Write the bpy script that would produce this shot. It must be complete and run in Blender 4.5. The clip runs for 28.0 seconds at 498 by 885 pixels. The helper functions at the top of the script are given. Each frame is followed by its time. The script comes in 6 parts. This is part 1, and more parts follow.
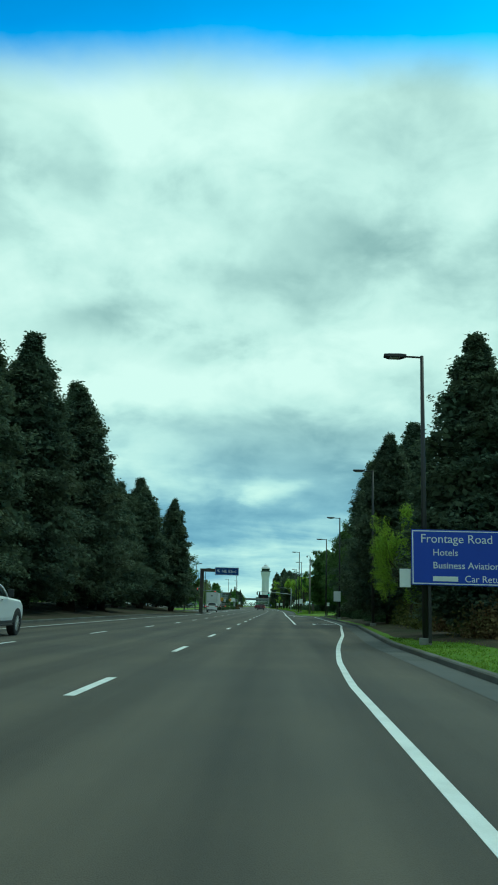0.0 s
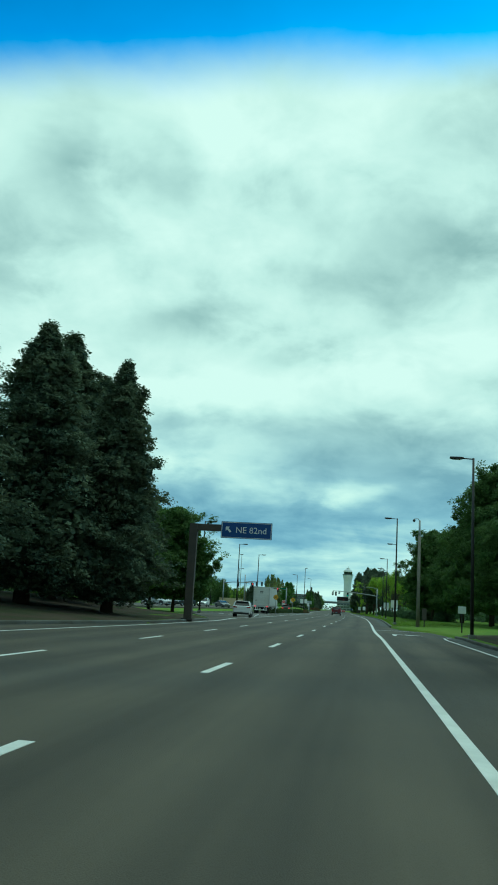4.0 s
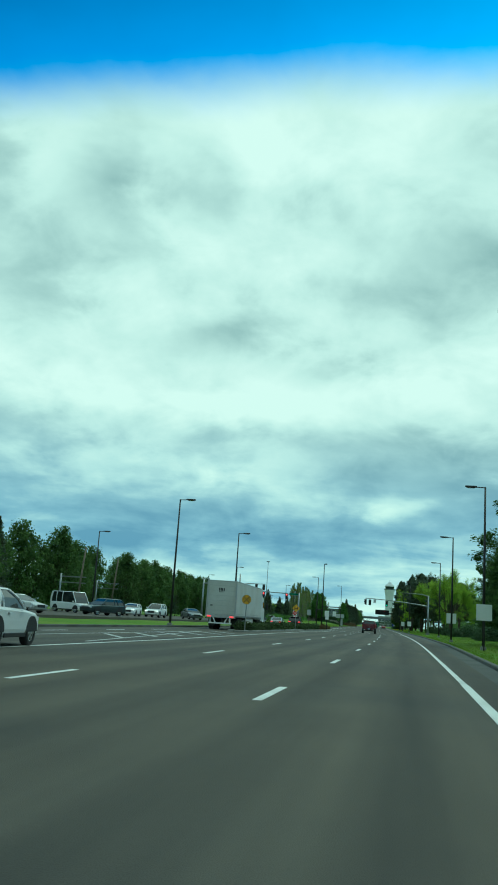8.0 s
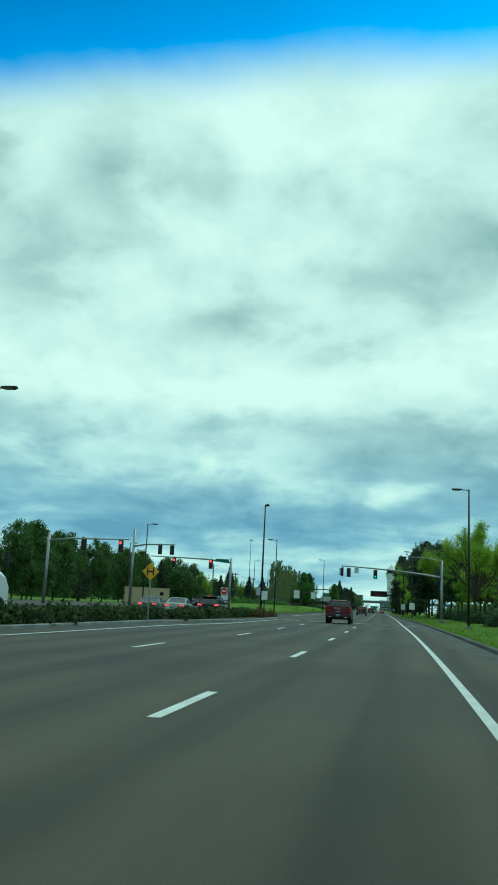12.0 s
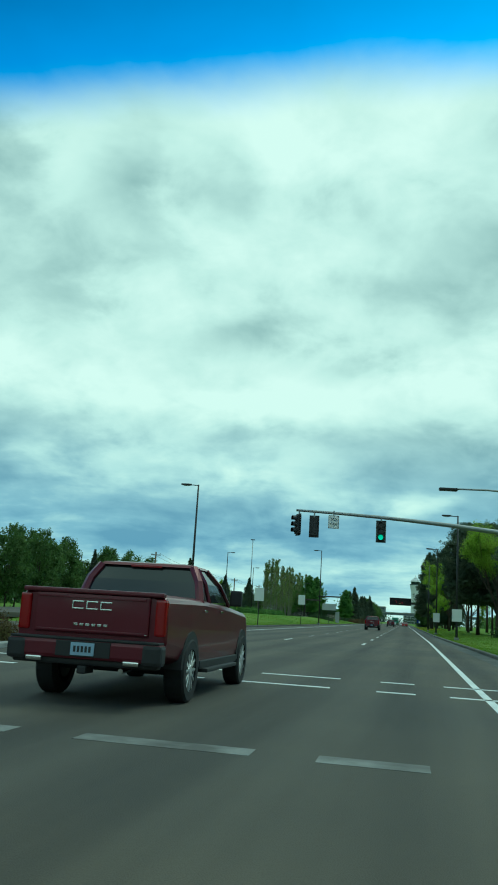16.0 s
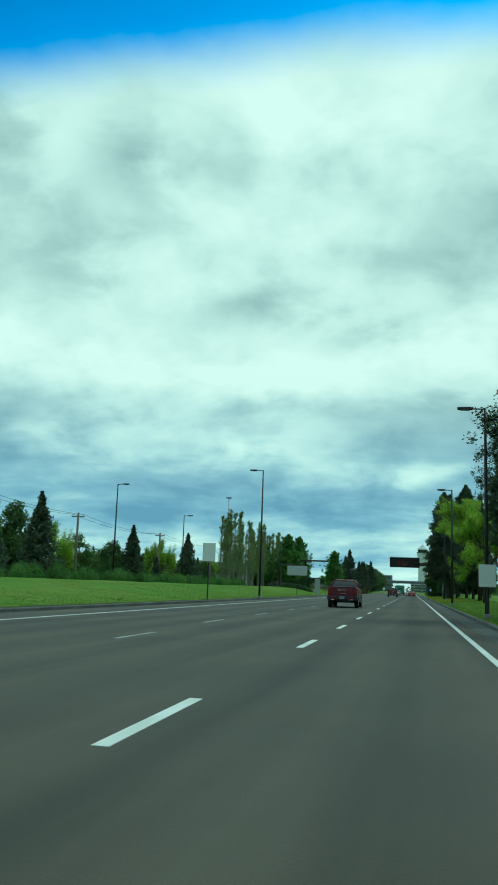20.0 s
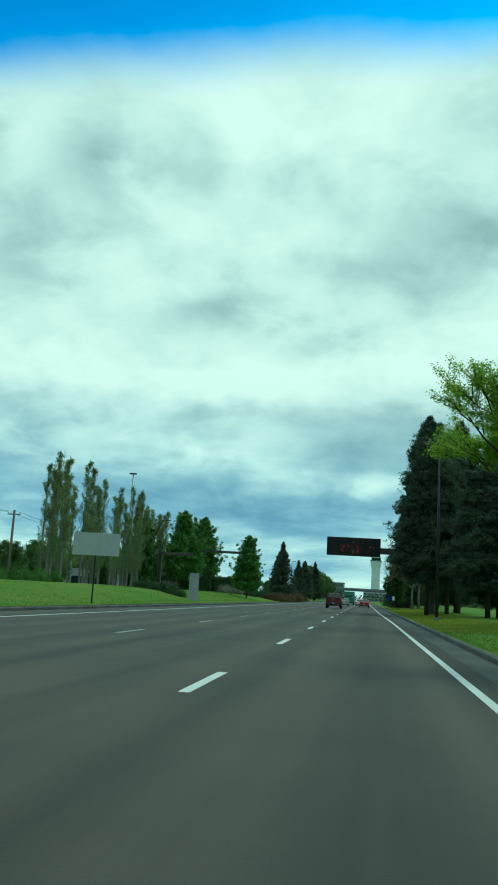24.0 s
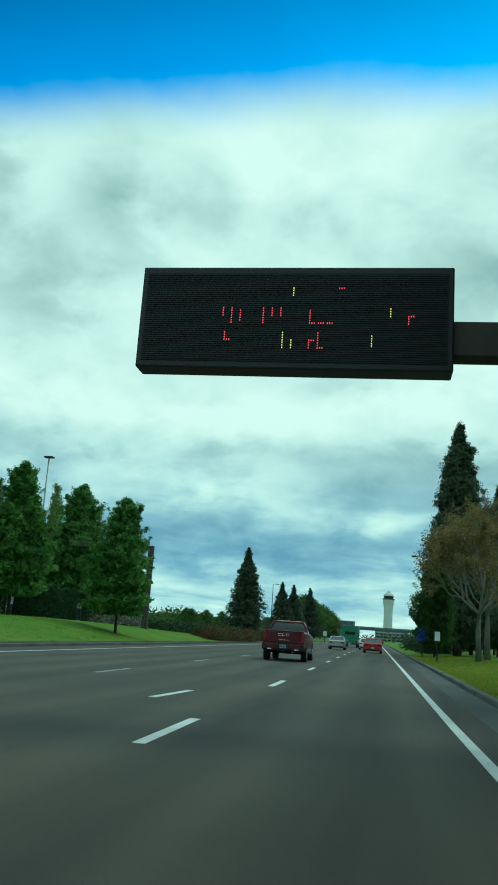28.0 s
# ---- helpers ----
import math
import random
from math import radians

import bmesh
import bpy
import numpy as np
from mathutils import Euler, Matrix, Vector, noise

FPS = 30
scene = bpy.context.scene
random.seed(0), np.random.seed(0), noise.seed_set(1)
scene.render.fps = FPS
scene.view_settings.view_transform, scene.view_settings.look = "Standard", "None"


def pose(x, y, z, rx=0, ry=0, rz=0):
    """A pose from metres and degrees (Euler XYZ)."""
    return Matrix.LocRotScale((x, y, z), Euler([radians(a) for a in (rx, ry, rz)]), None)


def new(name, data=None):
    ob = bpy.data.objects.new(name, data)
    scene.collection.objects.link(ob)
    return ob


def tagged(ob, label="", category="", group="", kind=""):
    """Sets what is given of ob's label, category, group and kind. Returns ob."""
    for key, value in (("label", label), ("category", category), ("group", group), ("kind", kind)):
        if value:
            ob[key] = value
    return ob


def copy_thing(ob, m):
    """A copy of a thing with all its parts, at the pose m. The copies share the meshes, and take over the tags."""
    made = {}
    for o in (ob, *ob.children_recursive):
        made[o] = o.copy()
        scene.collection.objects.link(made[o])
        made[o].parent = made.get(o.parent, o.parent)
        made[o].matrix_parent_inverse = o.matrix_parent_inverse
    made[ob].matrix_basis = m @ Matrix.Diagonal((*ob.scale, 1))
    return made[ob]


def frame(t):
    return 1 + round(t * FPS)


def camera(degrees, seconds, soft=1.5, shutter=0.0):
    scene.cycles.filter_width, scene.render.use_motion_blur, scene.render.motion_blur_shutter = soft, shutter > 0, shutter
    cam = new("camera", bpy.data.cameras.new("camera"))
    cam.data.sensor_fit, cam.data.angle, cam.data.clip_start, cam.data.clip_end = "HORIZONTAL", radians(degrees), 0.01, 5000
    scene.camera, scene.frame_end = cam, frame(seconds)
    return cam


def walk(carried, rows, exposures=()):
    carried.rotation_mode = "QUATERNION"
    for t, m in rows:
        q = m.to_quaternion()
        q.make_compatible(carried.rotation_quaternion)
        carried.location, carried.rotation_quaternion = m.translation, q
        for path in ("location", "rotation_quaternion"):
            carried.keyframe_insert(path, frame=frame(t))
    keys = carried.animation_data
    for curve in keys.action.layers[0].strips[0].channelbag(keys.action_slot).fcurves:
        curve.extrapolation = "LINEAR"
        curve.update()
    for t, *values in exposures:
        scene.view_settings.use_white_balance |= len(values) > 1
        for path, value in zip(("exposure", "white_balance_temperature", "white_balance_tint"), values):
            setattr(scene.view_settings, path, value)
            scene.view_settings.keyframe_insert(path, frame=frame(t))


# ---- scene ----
# seconds, x, y, tilt, lean, turn: a seat in a car that follows the right-hand lane
PATH = (
    (0.0, 0.37, -0.90, 100.87, -1.46, 2.10),
    (0.5, 0.50, 7.51, 100.67, -1.80, 1.34),
    (1.0, 0.51, 15.80, 100.96, -1.81, 2.15),
    (1.5, 0.48, 23.91, 100.95, -2.08, 3.49),
    (2.0, 0.43, 31.88, 100.66, -1.96, 5.40),
    (2.5, 0.44, 39.85, 100.80, -2.36, 6.35),
    (3.0, 0.40, 47.90, 101.07, -2.41, 6.73),
    (3.5, 0.36, 56.01, 101.02, -3.08, 7.04),
    (5.5, 0.27, 87.62, 99.92, -3.09, 8.94),
    (6.0, 0.16, 96.04, 100.49, -3.46, 9.43),
    (6.5, -0.14, 104.46, 101.04, -3.56, 9.84),
    (7.0, -0.22, 112.58, 101.34, -3.30, 10.09),
    (7.5, -0.26, 120.51, 101.47, -3.60, 10.29),
    (8.0, -0.26, 128.33, 101.58, -3.92, 10.20),
    (8.5, -0.28, 136.10, 101.59, -3.82, 10.03),
    (9.0, -0.14, 143.71, 100.67, -3.39, 10.05),
    (9.5, -0.09, 151.36, 99.97, -2.97, 9.59),
    (10.0, -0.08, 159.02, 100.23, -2.46, 9.49),
    (10.5, 0.04, 166.66, 100.36, -2.15, 9.58),
    (11.0, 0.04, 174.24, 100.15, -2.16, 9.92),
    (11.5, 0.11, 181.71, 100.35, -2.74, 10.27),
    (13.5, -0.79, 212.49, 101.46, -3.00, 10.74),
    (14.0, -0.85, 219.61, 101.03, -2.91, 11.47),
    (14.5, -1.06, 226.95, 100.83, -2.63, 11.88),
    (15.0, -1.18, 234.52, 100.94, -2.99, 11.86),
    (15.5, -1.26, 242.32, 101.05, -3.25, 11.84),
    (16.0, -1.38, 250.24, 101.37, -3.47, 11.91),
    (16.5, -1.58, 258.30, 101.24, -3.52, 11.96),
    (17.0, -1.79, 266.31, 100.73, -3.17, 12.40),
    (17.5, -1.85, 273.91, 100.13, -3.26, 12.77),
    (18.0, -2.07, 281.35, 99.89, -2.88, 12.42),
    (18.5, -2.30, 289.28, 99.94, -2.62, 12.20),
    (19.0, -2.58, 297.42, 99.94, -2.45, 12.53),
    (19.5, -2.83, 305.58, 99.97, -2.34, 12.40),
    (20.0, -3.09, 313.71, 99.58, -2.02, 12.46),
    (20.5, -3.26, 321.85, 99.52, -2.54, 12.16),
    (21.0, -3.45, 330.06, 99.75, -2.87, 12.07),
    (21.5, -3.78, 338.38, 99.43, -2.71, 11.85),
    (22.0, -4.04, 346.65, 99.42, -2.52, 11.44),
    (22.5, -4.58, 355.09, 99.70, -2.49, 10.51),
    (24.5, -5.61, 396.81, 100.11, -3.21, 9.22),
    (25.0, -5.80, 405.82, 100.12, -2.93, 9.20),
    (25.5, -5.89, 414.73, 100.03, -2.90, 9.61),
    (26.0, -6.12, 423.73, 100.01, -2.84, 9.94),
    (26.5, -6.45, 432.88, 100.59, -2.77, 9.89),
    (27.0, -6.73, 441.98, 101.36, -3.25, 9.89),
    (27.5, -7.01, 450.95, 101.85, -3.53, 10.13),
    (28.0, -7.34, 459.88, 102.56, -3.83, 10.08),
)
cam = camera(32.64, 28.0, soft=1.8)
walk(cam, [(t, pose(x, y, 1.25, rx, ry, rz)) for t, x, y, rx, ry, rz in PATH],
     exposures=((0.0, 0.0, 5790, -32), (28.0, 0.0, 5790, -32)))

# ---- light: bright overcast with broken cloud ----
SUN_EL, SUN_AZ = 52.0, 40.0


HEAPS = ((-24.7, 30.4, 5, 3, 0.07), (0, 29, 5, 2, 0.05), (-6, 23.5, 5, 1.8, 0.06), (-24.5, 15.5, 6, 2.3, 0.06), (-10, 14, 9, 1.8, 0.08), (3.5, 17, 4, 1.4, 0.06),
         (-10.7, 9.5, 4, 1.0, 0.09), (-22.5, 9.2, 4, 1.0, 0.06), (-0.7, 7.5, 2, 0.8, 0.10), (-28, 27.5, 3, 2.5, 0.05),
         (-22.5, 27.5, 3, 2.2, -0.10), (-13, 28, 6, 2.4, -0.08), (5, 23.5, 4.5, 2.2, -0.11), (-18.7, 24.8, 2.5, 1.5, -0.05), (-25.7, 20.5, 4, 1.8, -0.08), (-12.7, 18.4, 4.5, 1.2, -0.09),
         (-5, 16.5, 3, 1.0, -0.08), (-1.5, 21.5, 4, 1.5, -0.05), (2.7, 18.8, 3, 1.4, -0.05), (0.5, 12, 6, 1.6, -0.09), (-25, 11.3, 4, 1.4, -0.07), (-15.6, 12.2, 4, 1.0, -0.04),
         (4.4, 9.4, 3, 1.5, -0.07), (-15.5, 6.2, 8, 1.6, -0.07))


def make_world():
    w = bpy.data.worlds.new("overcast_sky")
    scene.world = w
    w.use_nodes = True
    nt = w.node_tree
    nt.nodes.clear()
    N, L = nt.nodes.new, nt.links.new

    def math_(op, a, b=None, c=None, clamp=False):
        n = N("ShaderNodeMath")
        n.operation, n.use_clamp = op, clamp
        for i, v in enumerate((a, b, c)):
            if v is None:
                continue
            if isinstance(v, (int, float)):
                n.inputs[i].default_value = v
            else:
                L(v, n.inputs[i])
        return n.outputs[0]

    def ramp(fac, stops):
        n = N("ShaderNodeValToRGB")
        e = n.color_ramp.elements
        while len(e) < len(stops):
            e.new(0.5)
        for k, (p, c) in zip(e, stops):
            k.position, k.color = p, (*c, 1)
        L(fac, n.inputs[0])
        return n.outputs[0]

    def mix(fac, a, b, mode="MIX"):
        n = N("ShaderNodeMix")
        n.data_type, n.blend_type = "RGBA", mode
        for i, v in ((0, fac), (6, a), (7, b)):
            if isinstance(v, (int, float)):
                n.inputs[i].default_value = v
            elif isinstance(v, tuple):
                n.inputs[i].default_value = (*v, 1)
            else:
                L(v, n.inputs[i])
        return n.outputs[2]

    def mix_value(fac, a, b):
        return math_("ADD", a, math_("MULTIPLY", math_("SUBTRACT", b, a), fac))

    tc = N("ShaderNodeTexCoord").outputs["Generated"]
    sep = N("ShaderNodeSeparateXYZ")
    L(tc, sep.inputs[0])
    x, y, z = sep.outputs
    zz = math_("MAXIMUM", z, 0.0)

    def plane(lift):
        low = math_("ADD", zz, lift)
        comb = N("ShaderNodeCombineXYZ")
        L(math_("DIVIDE", x, low), comb.inputs[0])
        L(math_("DIVIDE", y, low), comb.inputs[1])
        return comb.outputs[0]

    high_plane, low_plane = plane(0.42), plane(0.13)

    def cloud(src, scale, detail, rough, shift, warp=0.4):
        m = N("ShaderNodeMapping")
        m.inputs["Location"].default_value = shift
        L(src, m.inputs[0])
        n = N("ShaderNodeTexNoise")
        n.inputs["Scale"].default_value = scale
        n.inputs["Detail"].default_value = detail
        n.inputs["Roughness"].default_value = rough
        n.inputs["Distortion"].default_value = warp
        L(m.outputs[0], n.inputs["Vector"])
        return n.outputs["Fac"]

    big = cloud(high_plane, 3.3, 5, 0.52, (3.1, 1.2, 0), 0.25)
    mid = cloud(high_plane, 8.0, 7, 0.54, (7.3, 2.9, 4), 0.25)
    strata = cloud(low_plane, 1.1, 6, 0.55, (1.3, 8.9, 2), 0.3)
    up = N("ShaderNodeMapRange")
    up.interpolation_type = "SMOOTHSTEP"
    L(z, up.inputs[0])
    up.inputs[1].default_value, up.inputs[2].default_value = 0.06, 0.28
    puffs = math_("ADD", math_("MULTIPLY", big, 0.58), math_("MULTIPLY", mid, 0.42))
    body = mix_value(up.outputs[0], math_("ADD", math_("MULTIPLY", strata, 0.7), math_("MULTIPLY", mid, 0.3)), puffs)
    # broad belts of the deck: lighter above, a slate belt lower down, pale again at the horizon
    belt = ramp(z, [(0.0, (0.60,) * 3), (0.035, (0.53,) * 3), (0.085, (0.41,) * 3), (0.15, (0.45,) * 3), (0.26, (0.55,) * 3), (0.40, (0.50,) * 3), (0.56, (0.57,) * 3)])
    body = math_("ADD", math_("MULTIPLY", math_("SUBTRACT", body, 0.5), 1.0), math_("ADD", belt, 0.006))
    # the larger heaps and hollows of the deck, by bearing and elevation in degrees
    az = math_("ADD", math_("MULTIPLY", math_("ARCTAN2", x, y), 57.3), math_("MULTIPLY", math_("SUBTRACT", mid, 0.5), 11.0))
    el = math_("ADD", math_("MULTIPLY", math_("ARCSINE", z), 57.3), math_("MULTIPLY", math_("SUBTRACT", big, 0.5), 7.0))
    for a_, e_, sa, se, k in HEAPS:
        p = math_("POWER", math_("ABSOLUTE", math_("DIVIDE", math_("SUBTRACT", az, a_), sa)), 2.0)
        q = math_("POWER", math_("ABSOLUTE", math_("DIVIDE", math_("SUBTRACT", el, e_), se)), 2.0)
        body = math_("MULTIPLY_ADD", math_("EXPONENT", math_("MULTIPLY", math_("ADD", p, q), -1.0)), 1.25 * k, body)
    # cloud deck: slate undersides to bright tops
    deck = ramp(body, [(0.34, (3.8, 4.75, 5.2)), (0.44, (5.5, 6.4, 6.8)), (0.53, (7.2, 8.0, 8.3)), (0.65, (8.8, 9.1, 9.4))])
    # towards the horizon the deck is seen edge on, bluer and darker
    hz = ramp(body, [(0.32, (1.9, 3.3, 5.2)), (0.43, (3.0, 4.6, 6.4)), (0.53, (5.3, 6.8, 7.8)), (0.64, (8.0, 8.9, 9.0))])
    col = mix(up.outputs[0], hz, deck)
    # deep blue band higher up, painted in for windscreen tint; deck again overhead
    sky = N("ShaderNodeTexSky")
    sky.sky_type, sky.sun_disc = "NISHITA", False
    sky.sun_elevation, sky.sun_rotation = radians(SUN_EL), radians(SUN_AZ)
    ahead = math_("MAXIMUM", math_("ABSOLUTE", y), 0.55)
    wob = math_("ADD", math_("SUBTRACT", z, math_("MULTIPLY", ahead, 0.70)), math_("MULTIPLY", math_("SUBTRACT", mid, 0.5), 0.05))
    tint_from = N("ShaderNodeMapRange")
    tint_from.interpolation_type = "SMOOTHSTEP"
    L(wob, tint_from.inputs[0])
    tint_from.inputs[1].default_value, tint_from.inputs[2].default_value = -0.045, 0.05
    tint_to = N("ShaderNodeMapRange")
    tint_to.interpolation_type = "SMOOTHSTEP"
    L(wob, tint_to.inputs[0])
    tint_to.inputs[1].default_value, tint_to.inputs[2].default_value = 0.16, 0.34
    tint_to.inputs[3].default_value, tint_to.inputs[4].default_value = 1.0, 0.0
    gap = math_("MULTIPLY", tint_from.outputs[0], tint_to.outputs[0])
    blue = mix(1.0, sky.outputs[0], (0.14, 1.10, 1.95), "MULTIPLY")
    # the painted tint darkens towards its upper edge
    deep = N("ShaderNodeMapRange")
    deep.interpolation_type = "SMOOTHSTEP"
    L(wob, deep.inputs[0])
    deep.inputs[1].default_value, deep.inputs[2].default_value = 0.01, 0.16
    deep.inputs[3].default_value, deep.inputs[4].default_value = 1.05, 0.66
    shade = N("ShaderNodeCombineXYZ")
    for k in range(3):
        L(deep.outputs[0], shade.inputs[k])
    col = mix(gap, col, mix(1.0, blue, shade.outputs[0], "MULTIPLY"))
    bg = N("ShaderNodeBackground")
    bg.inputs["Strength"].default_value = 0.10
    L(col, bg.inputs["Color"])
    out = N("ShaderNodeOutputWorld")
    L(bg.outputs[0], out.inputs[0])


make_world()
sun = new("sun", bpy.data.lights.new("sun", "SUN"))
sun.data.energy, sun.data.angle, sun.data.color = 0.9, radians(14), (1.0, 0.96, 0.9)
sun.matrix_world = pose(0, 0, 60, 90 - SUN_EL, 0, 180 - SUN_AZ)

# ---- materials ----


def material(name, color, rough=0.6, metal=0.0, var=0.0, scale=3.0, fine=40.0, bump=0.0, emit=0.0,
             second=None, mixscale=0.6, spec=0.5, coat=0.0, island=0.0, coords="Object", transl=0.0):
    """A surface with variation at two scales, relief and an optional second tone in patches."""
    m = bpy.data.materials.new(name)
    m.use_nodes = True
    nt = m.node_tree
    b = nt.nodes["Principled BSDF"]
    N, L = nt.nodes.new, nt.links.new
    b.inputs["Roughness"].default_value = rough
    b.inputs["Metallic"].default_value = metal
    b.inputs["Specular IOR Level"].default_value = spec
    b.inputs["Coat Weight"].default_value = coat
    b.inputs["Coat Roughness"].default_value = 0.05
    rgb = N("ShaderNodeRGB")
    rgb.outputs[0].default_value = (*color, 1)
    out = rgb.outputs[0]
    tc = N("ShaderNodeTexCoord")

    def nz(s, d=4):
        n = N("ShaderNodeTexNoise")
        n.inputs["Scale"].default_value, n.inputs["Detail"].default_value = s, d
        L(tc.outputs[coords], n.inputs["Vector"])
        return n.outputs["Fac"]

    if second:
        r = N("ShaderNodeMapRange")
        r.inputs[1].default_value, r.inputs[2].default_value = 0.42, 0.62
        L(nz(mixscale, 6), r.inputs[0])
        mx = N("ShaderNodeMix")
        mx.data_type = "RGBA"
        L(r.outputs[0], mx.inputs[0])
        L(out, mx.inputs[6])
        mx.inputs[7].default_value = (*second, 1)
        out = mx.outputs[2]
    if var or island:
        hsv = N("ShaderNodeHueSaturation")
        add = None
        for s, k in ((scale, var), (fine, var * 0.7)):
            if not k:
                continue
            q = N("ShaderNodeMath")
            q.operation = "MULTIPLY_ADD"
            L(nz(s), q.inputs[0])
            q.inputs[1].default_value, q.inputs[2].default_value = 2 * k, -k
            if add is None:
                add = q.outputs[0]
            else:
                a = N("ShaderNodeMath")
                L(add, a.inputs[0])
                L(q.outputs[0], a.inputs[1])
                add = a.outputs[0]
        if island:
            for node, sock in (("ShaderNodeNewGeometry", "Random Per Island"), ("ShaderNodeObjectInfo", "Random")):
                q = N("ShaderNodeMath")
                q.operation = "MULTIPLY_ADD"
                L(N(node).outputs[sock], q.inputs[0])
                k = island if node == "ShaderNodeNewGeometry" else island * 0.5
                q.inputs[1].default_value, q.inputs[2].default_value = 2 * k, -k
                if add is None:
                    add = q.outputs[0]
                else:
                    a = N("ShaderNodeMath")
                    L(add, a.inputs[0])
                    L(q.outputs[0], a.inputs[1])
                    add = a.outputs[0]
        one = N("ShaderNodeMath")
        one.inputs[1].default_value = 1.0
        L(add, one.inputs[0])
        L(one.outputs[0], hsv.inputs["Value"])
        L(out, hsv.inputs["Color"])
        out = hsv.outputs[0]
    L(out, b.inputs["Base Color"])
    if bump:
        bn = N("ShaderNodeBump")
        bn.inputs["Strength"].default_value, bn.inputs["Distance"].default_value = bump, 0.02
        L(nz(fine * 1.5, 3), bn.inputs["Height"])
        L(bn.outputs[0], b.inputs["Normal"])
    if emit:
        b.inputs["Emission Color"].default_value = (*color, 1)
        b.inputs["Emission Strength"].default_value = emit
    if transl:
        tr = N("ShaderNodeBsdfTranslucent")
        L(out, tr.inputs[0])
        ms = N("ShaderNodeMixShader")
        ms.inputs[0].default_value = transl
        L(b.outputs[0], ms.inputs[1])
        L(tr.outputs[0], ms.inputs[2])
        L(ms.outputs[0], nt.nodes["Material Output"].inputs[0])
    return m


def asphalt_material():
    """Worn asphalt: aggregate speckle, dark tyre lanes along the road, patches."""
    m = material("asphalt", (0.069, 0.058, 0.041), 0.86, var=0.24, scale=0.35, fine=60, bump=0.35, second=(0.052, 0.046, 0.036), mixscale=0.12)
    nt = m.node_tree
    N, L = nt.nodes.new, nt.links.new
    b = nt.nodes["Principled BSDF"]
    src = b.inputs["Base Color"].links[0].from_socket
    uv = N("ShaderNodeAttribute")
    uv.attribute_name = "across"
    wave = N("ShaderNodeMath")
    wave.operation = "SINE"
    L(uv.outputs["Fac"], wave.inputs[0])
    tc = N("ShaderNodeTexCoord")
    mp = N("ShaderNodeMapping")
    mp.inputs["Scale"].default_value = (0.6, 0.02, 1)
    L(tc.outputs["Object"], mp.inputs[0])
    n = N("ShaderNodeTexNoise")
    n.inputs["Scale"].default_value, n.inputs["Detail"].default_value = 3.0, 5
    L(mp.outputs[0], n.inputs["Vector"])
    mul = N("ShaderNodeMath")
    mul.operation = "MULTIPLY_ADD"
    L(wave.outputs[0], mul.inputs[0])
    mul.inputs[1].default_value = 0.19
    L(n.outputs["Fac"], mul.inputs[2])
    val = N("ShaderNodeMath")
    val.operation = "MULTIPLY_ADD"
    L(mul.outputs[0], val.inputs[0])
    val.inputs[1].default_value, val.inputs[2].default_value = 1.15, 0.43
    hsv = N("ShaderNodeHueSaturation")
    L(val.outputs[0], hsv.inputs["Value"])
    L(src, hsv.inputs["Color"])
    L(hsv.outputs[0], b.inputs["Base Color"])
    return m


M = {}
M["asphalt"] = asphalt_material()
M["shoulder"] = material("old_asphalt", (0.085, 0.086, 0.08), 0.9, var=0.25, scale=0.5, fine=50, bump=0.4, second=(0.06, 0.062, 0.057), mixscale=0.4)
M["paint"] = material("road_paint", (0.72, 0.73, 0.70), 0.6, var=0.10, scale=6, fine=40, bump=0.2, second=(0.62, 0.63, 0.60), mixscale=1.2)
M["oldpaint"] = material("worn_paint", (0.34, 0.35, 0.34), 0.7, var=0.25, scale=3, fine=30, second=(0.14, 0.14, 0.135), mixscale=3)
M["hatchpaint"] = material("thin_road_paint", (0.52, 0.53, 0.51), 0.65, var=0.2, scale=4, fine=30, second=(0.36, 0.36, 0.34), mixscale=2)
M["faded"] = material("faded_paint", (0.19, 0.19, 0.175), 0.75, var=0.25, scale=3, fine=30, second=(0.075, 0.07, 0.06), mixscale=1.4)
M["kerb"] = material("dirty_kerb_concrete", (0.12, 0.12, 0.108), 0.95, var=0.3, scale=1.2, fine=25, bump=0.4, second=(0.075, 0.072, 0.058), mixscale=0.6)
M["concrete"] = material("kerb_concrete", (0.27, 0.27, 0.25), 0.9, var=0.25, scale=1.5, fine=25, bump=0.4, second=(0.17, 0.17, 0.15), mixscale=0.7)
M["grass"] = material("lawn", (0.105, 0.190, 0.018), 0.95, var=0.32, scale=0.9, fine=26, bump=0.8, second=(0.14, 0.20, 0.026), mixscale=0.11, spec=0.15)
M["dryblades"] = material("dry_grass_blade", (0.34, 0.31, 0.05), 0.8, island=0.25, spec=0.2, second=(0.24, 0.29, 0.04), mixscale=0.3, transl=0.5)
M["blades"] = material("grass_blade", (0.17, 0.275, 0.03), 0.8, island=0.25, spec=0.2, second=(0.21, 0.27, 0.05), mixscale=0.3, transl=0.5)
M["dirt"] = material("bare_soil", (0.075, 0.058, 0.042), 0.97, var=0.35, scale=0.7, fine=14, bump=0.9, second=(0.045, 0.05, 0.025), mixscale=0.35, spec=0.1)
M["bark"] = material("bark", (0.075, 0.058, 0.045), 0.95, var=0.35, scale=2, fine=14, bump=0.8, spec=0.1)
M["palebark"] = material("grey_bark", (0.22, 0.20, 0.17), 0.95, var=0.3, scale=2, fine=14, bump=0.7, spec=0.1)
M["pine"] = material("conifer_needles", (0.0936, 0.126, 0.0792), 0.85, island=0.30, spec=0.2, second=(0.114, 0.138, 0.0792), mixscale=0.35, transl=0.35)
